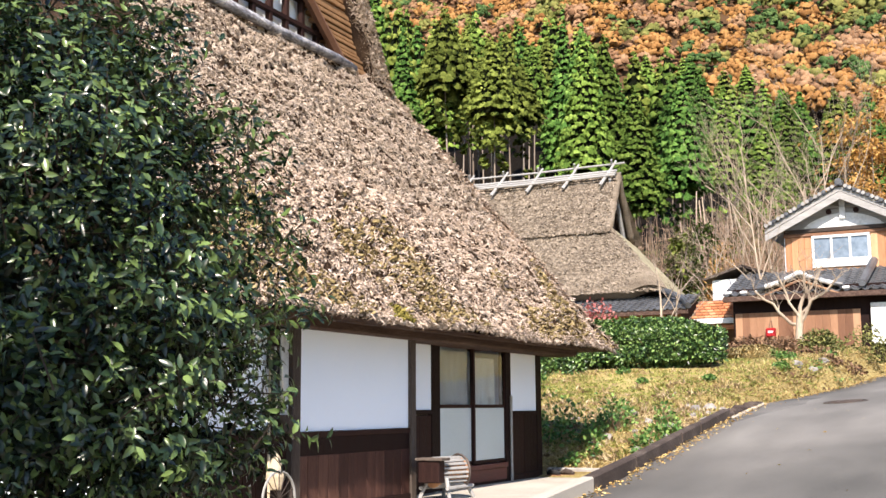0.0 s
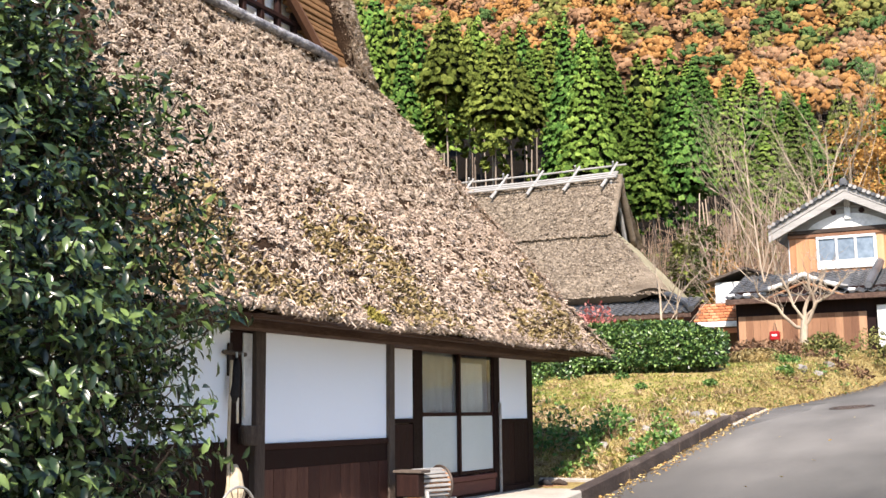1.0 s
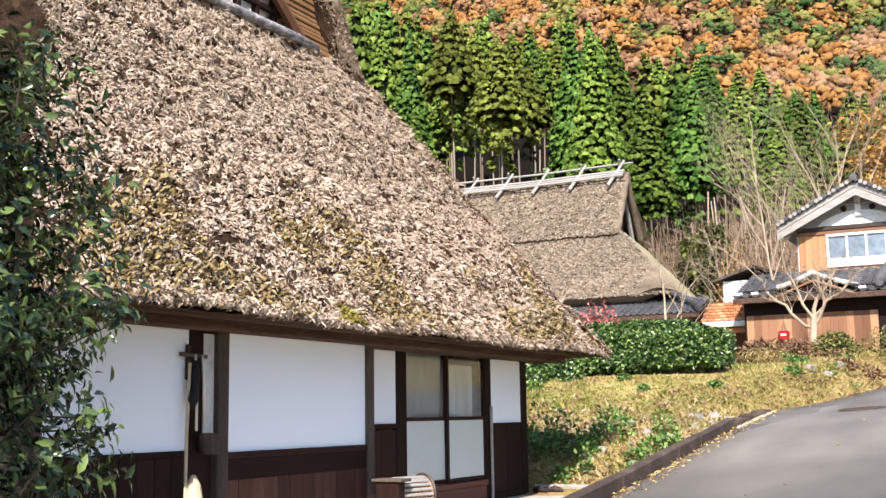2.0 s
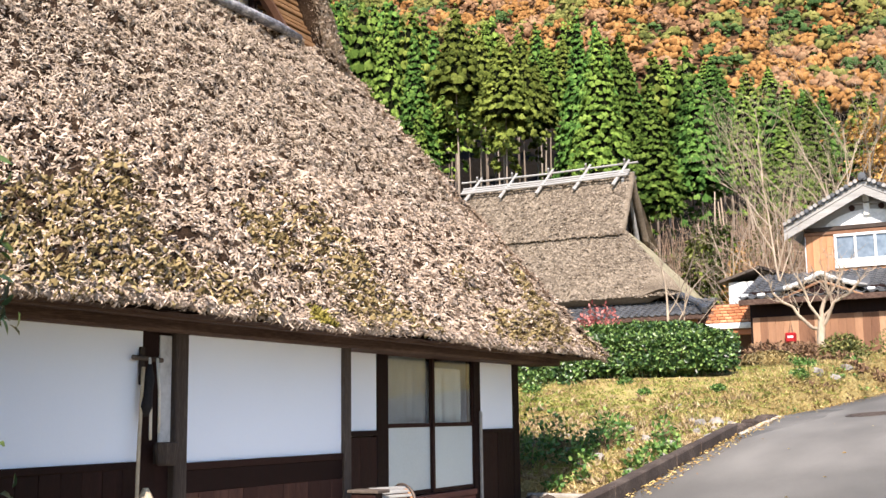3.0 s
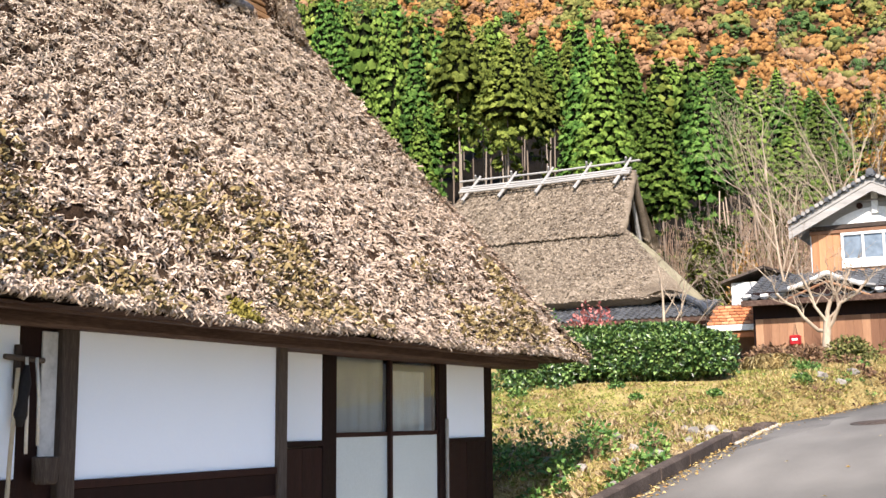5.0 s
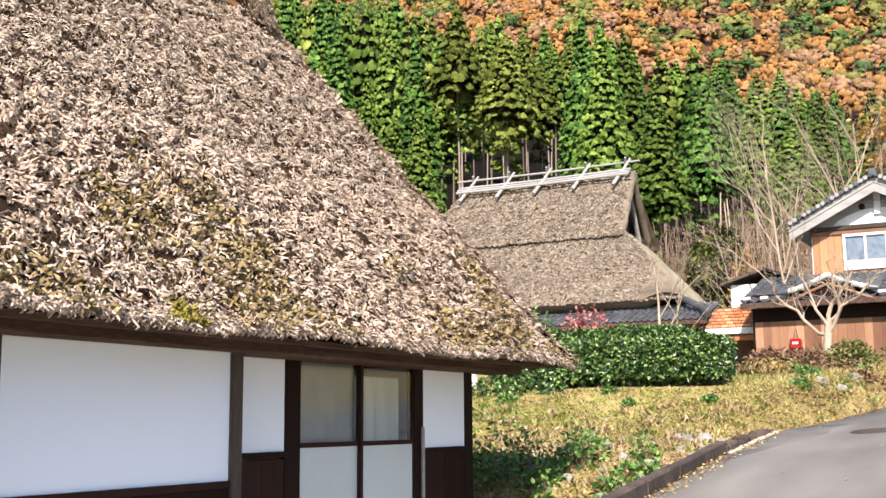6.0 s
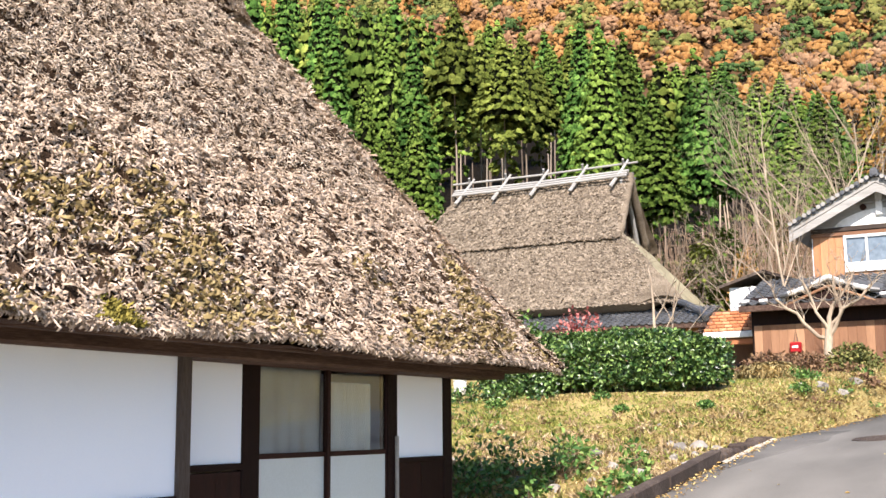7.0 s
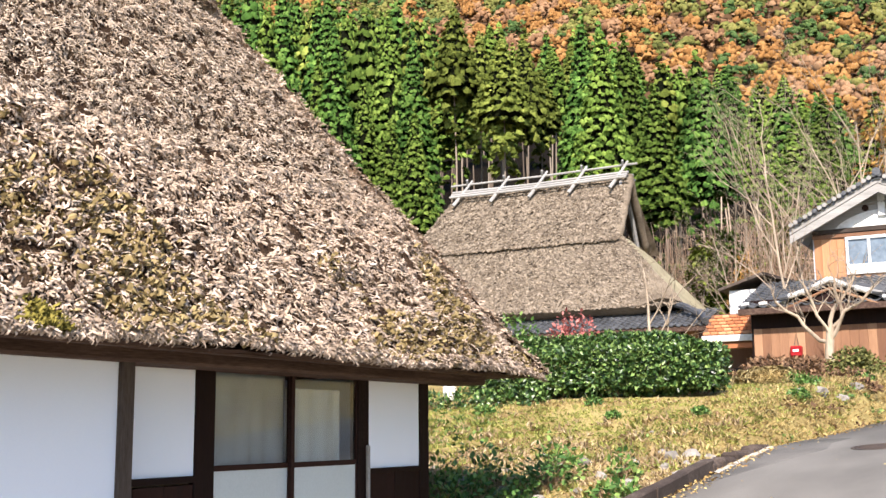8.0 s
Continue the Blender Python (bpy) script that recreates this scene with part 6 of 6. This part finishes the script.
# ---- round the two-storey house ----
# small storehouse with white walls
kura = thing("storehouse", "small white-walled storehouse with a low tiled roof", "shed")
part("wall", Shape().box((-2.77, 38.4, 3.2), (-0.7, 40.4, 5.68), 0.02), MAT["white_paint"], kura)
for sg in (1, -1):
    s = Shape()
    kx = -1.72
    run_k = 1.3 if sg > 0 else 1.1
    s.add([(kx, 38.2, 6.14), (kx - sg * run_k, 38.2, 5.74), (kx - sg * run_k, 40.8, 5.74), (kx, 40.8, 6.14), (kx, 38.2, 6.06), (kx - sg * run_k, 38.2, 5.66), (kx - sg * run_k, 40.8, 5.66), (kx, 40.8, 6.06)],
          [(0, 1, 2, 3), (4, 7, 6, 5), (0, 4, 5, 1), (1, 5, 6, 2), (3, 2, 6, 7)])
    part("roof_slab", s, MAT["grey_wood"], kura)
# little lean-to with clay tiles
shed = thing("tile_shed", "small open shed with a faded orange clay-tile roof", "shed")
for j in range(6):
    for i in range(7):
        x0 = -2.95 + i * 0.215 + (0.107 if j % 2 else 0)
        y0, z0 = 36.1 + j * 0.17, 4.22 + j * 0.105
        part("roof_tile", Shape().box((x0 + .008, y0, z0), (x0 + .207, y0 + .22, z0 + .085), 0.02), MAT["clay_tile"], shed)
part("fascia", Shape().box((-2.95, 36.02, 4.03), (-1.36, 36.09, 4.20), 0.01), MAT["white_paint"], shed)
part("beam", Shape().box((-2.85, 36.1, 3.84), (-1.2, 36.2, 3.99), 0.01), MAT["clay_tile"], shed)
for x in (-2.85, -1.6):
    part("post", Shape().box((x, 36.12, ground_z(x, 36.1) - .1), (x + .12, 36.24, 4.1), 0.01), MAT["grey_wood"], shed)
part("back_wall", Shape().box((-2.95, 37.2, 2.9), (-1.36, 37.28, 4.8), 0.01), MAT["brown_wood"], shed)
part("shelf", Shape().box((-2.6, 36.2, 3.25), (-1.7, 36.6, 3.31), 0.01), MAT["grey_wood"], shed)
part("roof_deck", Shape().add([(-2.95, 36.08, 4.2), (-1.36, 36.08, 4.2), (-1.36, 37.2, 4.88), (-2.95, 37.2, 4.88)], [(0, 1, 2, 3)]), MAT["brown_wood"], shed)
# the gablet over the entrance
gablet = thing("gablet", "small entrance gable with pale lime-set ridge tiles", "roof gable")
gxc, gzc, gyc = 0.68, 5.36, 34.75
for sg in (1, -1):
    for k in range(6):
        x0, x1 = gxc + sg * 0.20 * k, gxc + sg * 0.20 * (k + 1) + sg * 0.03
        za, zb = gzc - 0.075 * k - 0.006 * k * (5 - k), gzc - 0.075 * (k + 1) - 0.006 * (k + 1) * (4 - k)
        s = Shape()
        s.tube([(x0, gyc, za), (x1, gyc, zb)], [0.075, 0.06], 8)
        part("ridge_tile", s, MAT["worn_white"] if k % 3 != 2 else MAT["tile"], gablet)
    s = Shape()
    s.add([(gxc, gyc, gzc), (gxc + sg * 1.25, gyc, gzc - .55), (gxc + sg * 1.25, gyc + 1.6, gzc - .1), (gxc, gyc + 1.6, gzc + .1)], [(0, 1, 2, 3)])
    part("roof_slope", s, MAT["tile"], gablet)
    part("bargeboard", Shape().tube([(gxc, gyc + .06, gzc - .22), (gxc + sg * 1.1, gyc + .06, gzc - .66)], 0.035, 6), MAT["brown_wood"], gablet)
part("gable_field", Shape().add([(gxc - 1.0, gyc + .1, 4.78), (gxc + 1.0, gyc + .1, 4.78), (gxc, gyc + .1, gzc - .1)], [(0, 1, 2)]), MAT["dark_wood"], gablet)
for k in range(9):
    x = -1.55 + k * 0.42 + 0.1 * rng.random()
    if abs(x - gxc) < 1.2:
        continue
    part("lime_cap", Shape().tube([(x, 34.85, 4.86), (x + 0.2, 34.86, 4.87)], 0.045, 8), MAT["white_paint"], pent)
# hip ridge at the right end of the pent roof
part("hip_ridge", Shape().tube([(2.45, 34.8, 4.95), (2.5, 36.3, 5.5), (2.5, 37.8, 5.95)], [0.12, 0.13, 0.13], 8), MAT["tile"], pent)
part("end_tile", Shape().tube([(2.45, 34.74, 4.95), (2.45, 34.8, 4.95)], 0.10, 12), MAT["tile"], pent)
# round crest blocks in the gable of the house
for dx in (-0.42, 0.42):
    part("crest", Shape().tube([(PX + dx, CY - .10, 7.64), (PX + dx, CY - .04, 7.64)], 0.09, 12), MAT["dark_wood"], house_c)
part("king_post", Shape().box((PX - 0.09, CY - 0.14, 7.38), (PX + 0.09, CY - 0.04, 8.04), 0.01), MAT["white_paint"], house_c)
part("ridge_end", Shape().tube([(PX, CY - 0.68, PZ + .12), (PX, CY + 7.4, PZ + .12)], [0.11, 0.11], 8), MAT["tile"], house_c)
# letter box on the board wall
box = thing("letter_box", "small red letter box on the board wall", "letter box")
part("body", Shape().box((-0.53, 35.58, 3.50), (-0.24, 35.75, 3.77), 0.03), MAT["red_paint"], box)
box.location = (0.1, -0.5, 0.0)
part("mark", Shape().box((-0.46, 35.572, 3.62), (-0.31, 35.58, 3.68), 0.002), MAT["white_paint"], box)
part("bracket", Shape().tube([(-0.44, 35.7, 3.76), (-0.39, 35.75, 4.12), (-0.33, 35.7, 3.76)], 0.012, 5), MAT["iron"], box)
part("wall_end", Shape().box((2.6, 35.1, 3.2), (5.5, 35.22, 4.4), 0.01), MAT["white_paint"], house_c, "pale wall under the pent roof")

# ---- things by the near house ----
def hoops(s, c, r, n, rad, axis="y"):
    pts = []
    for k in range(n + 1):
        a = 6.2832 * k / n
        pts.append((c[0] + r * math.cos(a), c[1], c[2] + r * math.sin(a)) if axis == "y" else (c[0], c[1] + r * math.cos(a), c[2] + r * math.sin(a)))
    s.tube(pts, rad, 6, cap=False)


# old foot-driven thresher: a slatted drum on a low stand
thr = thing("threshing_drum", "old wooden threshing drum with pale slats on a stand", "farm tool")
dc = Vector((0.50, 11.62, 0.72))
ax = Vector((0.35, 1.0, 0.0)).normalized()
sd = Vector((0, 0, 1)).cross(ax).normalized()
for e in (-0.19, 0.19):
    part("end_disc", Shape().tube([dc + ax * e - ax * .015, dc + ax * e + ax * .015], 0.165, 24), MAT["orange_wood"], thr)
for k in range(20):
    a = 6.2832 * k / 20
    o = sd * math.cos(a) * 0.158 + Vector((0, 0, math.sin(a) * 0.158))
    part("slat", Shape().tube([dc + o - ax * .20, dc + o + ax * .20], 0.018, 5), MAT["silver_wood"], thr)
hp = [dc + ax * 0.20 + (sd * math.cos(6.2832 * k / 24) + Vector((0, 0, 1)) * math.sin(6.2832 * k / 24)) * 0.19 for k in range(25)]
part("hoop", Shape().tube(hp, 0.014, 6, cap=False), MAT["iron"], thr)
part("hood", Shape().box((0.33, 11.2, 0.86), (0.66, 11.42, 0.89), 0.006), MAT["grey_wood"], thr)
part("side_board", Shape().box((0.36, 11.22, 0.62), (0.62, 11.36, 0.86), 0.01), MAT["dark_wood"], thr)
for dx, dy in ((-.18, -.3), (.2, -.3), (-.18, .3), (.2, .3)):
    part("leg", Shape().tube([(dc.x + dx, dc.y + dy, 0.43), (dc.x + dx * .6, dc.y + dy * .7, 0.66)], 0.022, 6), MAT["silver_wood"], thr)
part("rail", Shape().tube([(dc.x - .15, dc.y - .32, 0.56), (dc.x - .15, dc.y + .32, 0.56)], 0.022, 6), MAT["silver_wood"], thr)
part("rail", Shape().tube([(dc.x + .18, dc.y - .32, 0.56), (dc.x + .18, dc.y + .32, 0.56)], 0.022, 6), MAT["silver_wood"], thr)

# tools on the post
peg = thing("wall_rack", "wooden cross bar on pegs holding old farm tools", "rack")
part("bar", Shape().tube([(0.06, 8.70, 2.0), (0.07, 9.0, 1.985)], 0.018, 8), MAT["grey_wood"], peg)
part("upright", Shape().box((0.02, 8.80, 1.80), (0.05, 8.845, 2.08), 0.006), MAT["grey_wood"], peg)
pouch = Shape()
pouch.tube([(0.09, 8.85, 1.95), (0.10, 8.83, 1.84), (0.11, 8.81, 1.74), (0.11, 8.795, 1.64), (0.10, 8.80, 1.57)], [0.015, 0.04, 0.034, 0.046, 0.02], 10)
tagged(part("tool_pouch", pouch, MAT["cloth_dark"], smooth=True), "dark leather tool pouch hanging from the bar", "pouch")
for y0, y1, zb in ((8.93, 8.95, 1.45), (8.85, 8.86, 1.40)):
    s = Shape()
    s.tube([(0.085, y0, 2.0), (0.095, y1, 1.75), (0.09, y1 + 0.01, zb)], 0.011, 6)
    tagged(part("rope", s, MAT["rope"], smooth=True), "pale rope strap hanging from the wooden bar", "rope")
tagged(part("board", Shape().box((0.008, 9.03, 1.30), (0.024, 9.16, 2.18), 0.004), MAT["worn_white"]), "narrow pale board leaning against the post", "board")
pail = Shape()
pail.tube([(0.13, 9.0, 1.21), (0.13, 9.0, 1.23), (0.13, 9.0, 1.375), (0.13, 9.0, 1.38)], [0.062, 0.072, 0.088, 0.078], 16)
tagged(part("wooden_pail", pail, MAT["grey_wood"]), "grey weathered wooden pail hung on the post", "pail")
part("pail_bracket", Shape().box((0.15, 8.83, 1.22), (0.21, 8.87, 1.36), 0.004), MAT["iron"], house_a)
br = thing("broom", "long-handled broom with a pale straw head", "broom")
part("handle", Shape().tube([(0.20, 8.62, 0.45), (0.10, 8.74, 1.35), (0.08, 8.79, 1.93)], 0.014, 7), MAT["basket"], br)
part("head", Shape().tube([(0.14, 8.78, 1.06), (0.15, 8.77, 0.98), (0.17, 8.75, 0.82), (0.18, 8.74, 0.72)], [0.02, 0.06, 0.085, 0.06], 10), MAT["basket"], br)
whl = thing("cart_wheel", "thin old metal cart wheel leaning in the yard", "wheel")
s = Shape()
hoops(s, (0.55, 8.32, 0.66), 0.24, 28, 0.012, "x")
part("rim", s, MAT["silver_wood"], whl)
for k in range(8):
    a = 3.1416 * k / 8
    part("spoke", Shape().tube([(0.55, 8.32 - .24 * math.cos(a), 0.66 - .24 * math.sin(a)), (0.55, 8.32 + .24 * math.cos(a), 0.66 + .24 * math.sin(a))], 0.004, 4), MAT["iron"], whl)
for ob in (peg, br, *[o for o in scene.objects if o.parent is None and o.name.split(".")[0] in ("tool_pouch", "rope", "board", "wooden_pail")]):
    ob.location = (0.15, -0.165, 0)
# shoes left by the corner post
for k, (x, y) in enumerate(((0.12, 15.9), (0.30, 16.0))):
    sh = thing("shoe", "brown work shoe lying on the concrete", "shoe", "shoes by the post")
    part("upper", Shape().tube([(x - .1, y, 0.47), (x - .02, y, 0.50), (x + .05, y, 0.48), (x + .10, y, 0.465)], [0.03, 0.045, 0.04, 0.025], 8), MAT["grey_wood" if k else "cloth_dark"], sh, smooth=True)
    part("sole", Shape().box((x - .12, y - .04, 0.432), (x + .12, y + .04, 0.45), 0.008), MAT["brown_wood"], sh)

# undergrowth added on the floor of the woods, its near-black colour replacing shade
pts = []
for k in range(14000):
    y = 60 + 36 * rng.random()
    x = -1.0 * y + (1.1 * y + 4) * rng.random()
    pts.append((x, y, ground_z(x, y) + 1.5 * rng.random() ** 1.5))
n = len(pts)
tagged(part("undergrowth", leaves("undergrowth", pts, unit(rng.normal(size=(n, 3)) + [0, 0, .4]), rng.normal(size=(n, 3)), 0.5 + 0.5 * rng.random(n), 0.35 + 0.2 * rng.random(n)), MAT["undergrowth"]), "near-black undergrowth with woodland shade put into its colour", "undergrowth", kind="stuff")

# young evergreens among the scrub below the woods
for k in range(36):
    x, y = -9.0 + 11.5 * rng.random(), 55.5 + 7 * rng.random()
    h = 2.6 + 3.2 * rng.random()
    t = thing("sapling", "young evergreen sapling in the scrub below the woods", "sapling", "saplings below the woods")
    s = Shape()
    limb(s, gz(x, y), (x + rng.normal(0, .3), y, ground_z(x, y) + h + 0.6), 0.06, 0.02, 0.03)
    part("trunk", s, MAT["bark"], t, smooth=True)
    n = 420
    zz = rng.random(n) ** 0.8
    a = rng.random(n) * 6.28
    rr = (0.25 + 1.0 * (1 - zz)) * (0.5 + 0.5 * rng.random(n))
    P = np.stack([x + rr * np.cos(a), y + rr * np.sin(a), ground_z(x, y) + h * 0.35 + (h * 0.75) * zz + 0.2 * np.sin(a * 3 + k)], 1)
    A = unit(np.stack([np.cos(a), np.sin(a), np.full(n, -0.1)], 1) + 0.4 * rng.normal(size=(n, 3)))
    le = 0.26 + 0.2 * rng.random(n)
    part("crown", leaves("crown", P, A, unit(A + np.array([0, 0, 1.0])), le, le * 0.55), MAT["cedar_olive" if k % 2 else "cedar"], t)
# withered weeds and fresh clumps on the shoulder of the bank before the shrubs
for x, y, r, h in ((0.2, 30.3, 0.4, 0.3), (1.35, 29.7, 0.42, 0.34), (2.05, 29.0, 0.36, 0.3), (2.6, 29.6, 0.4, 0.3), (2.35, 28.0, 0.3, 0.22), (-0.9, 30.9, 0.4, 0.3)):
    leafy_clump("dead_weed", "withered reddish-brown weeds on the shoulder of the bank", "weed", gz(x, y), r, h, 300, 0.085, MAT["shrub_brown"], "withered weeds on the bank")
for x, y, r, h in ((1.3, 27.2, 0.34, 0.34), (1.75, 26.6, 0.3, 0.26), (2.2, 28.9, 0.24, 0.2), (-0.1, 26.4, 0.3, 0.14)):
    leafy_clump("weed", "low green weed among dry grass on the bank", "weed", gz(x, y), r, h, 240, 0.075, MAT["weed"], "weeds on the shoulder of the bank")
# small low plants scattered through the grass
for k in range(64):
    y = 20.5 + 9.5 * rng.random()
    x = road_left(y) - 0.25 - 3.6 * rng.random() ** 1.3
    brown = noise.noise((x * 0.7, y * 0.7, 3.0)) > 0.0
    leafy_clump("dead_weed" if brown else "weed", "low withered brown weed in the grass" if brown else "low green weed in the grass", "weed", gz(x, y), 0.10 + 0.2 * rng.random(), 0.05 + 0.10 * rng.random(), 70, 0.06,
                MAT["shrub_brown" if brown else "weed"], "small weeds in the grass")
# dark leafy growth at the foot of the hedge
for x, y, r in ((-4.3, 23.4, 0.5), (-3.7, 23.5, 0.42), (-3.1, 23.6, 0.38), (-2.4, 23.7, 0.3)):
    leafy_clump("shrub", "low dark evergreen shrub at the foot of the hedge", "shrub", gz(x, y), r, 0.42, 420, 0.075, MAT["leaf_hedge"])

# darker mended strip of asphalt along the outer edge of the bend, and the pale gutter beside the stones
s = Shape()
def patch_point(u, y):
    dx = 0.05 + u * float(np.interp(y, [17.6, 19, 20.6, 22.3], [0.12, 0.45, 0.85, 0.7]))
    return (road_left(y) + dx, y, road_z(y) + CROSS * dx + 0.02 * math.sin(math.pi * dx / 4.6) + (0.007 if 0 < u < 1 else -0.006))


s.grid(patch_point, [0.0, 0.03, 0.25, 0.5, 0.75, 0.97, 1.0], list(np.linspace(17.6, 22.3, 48)))
tagged(part("road_patch", s, MAT["patch"], smooth=True), "darker mended strip of asphalt along the kerb", "road patch", kind="structure")
s = Shape()
s.grid(lambda u, y: (road_left(y) - 0.02 + 0.11 * u, y, road_z(y) + 0.03 - 0.02 * abs(2 * u - 1) + 0.01 * noise.noise((u * 3, y * 3, 0))), [0.0, 0.2, 0.5, 0.8, 1.0], list(np.linspace(18.3, 21.4, 24)))
tagged(part("gutter", s, MAT["concrete"], smooth=True), "narrow pale concrete gutter beside the kerb stones", "gutter", kind="structure")
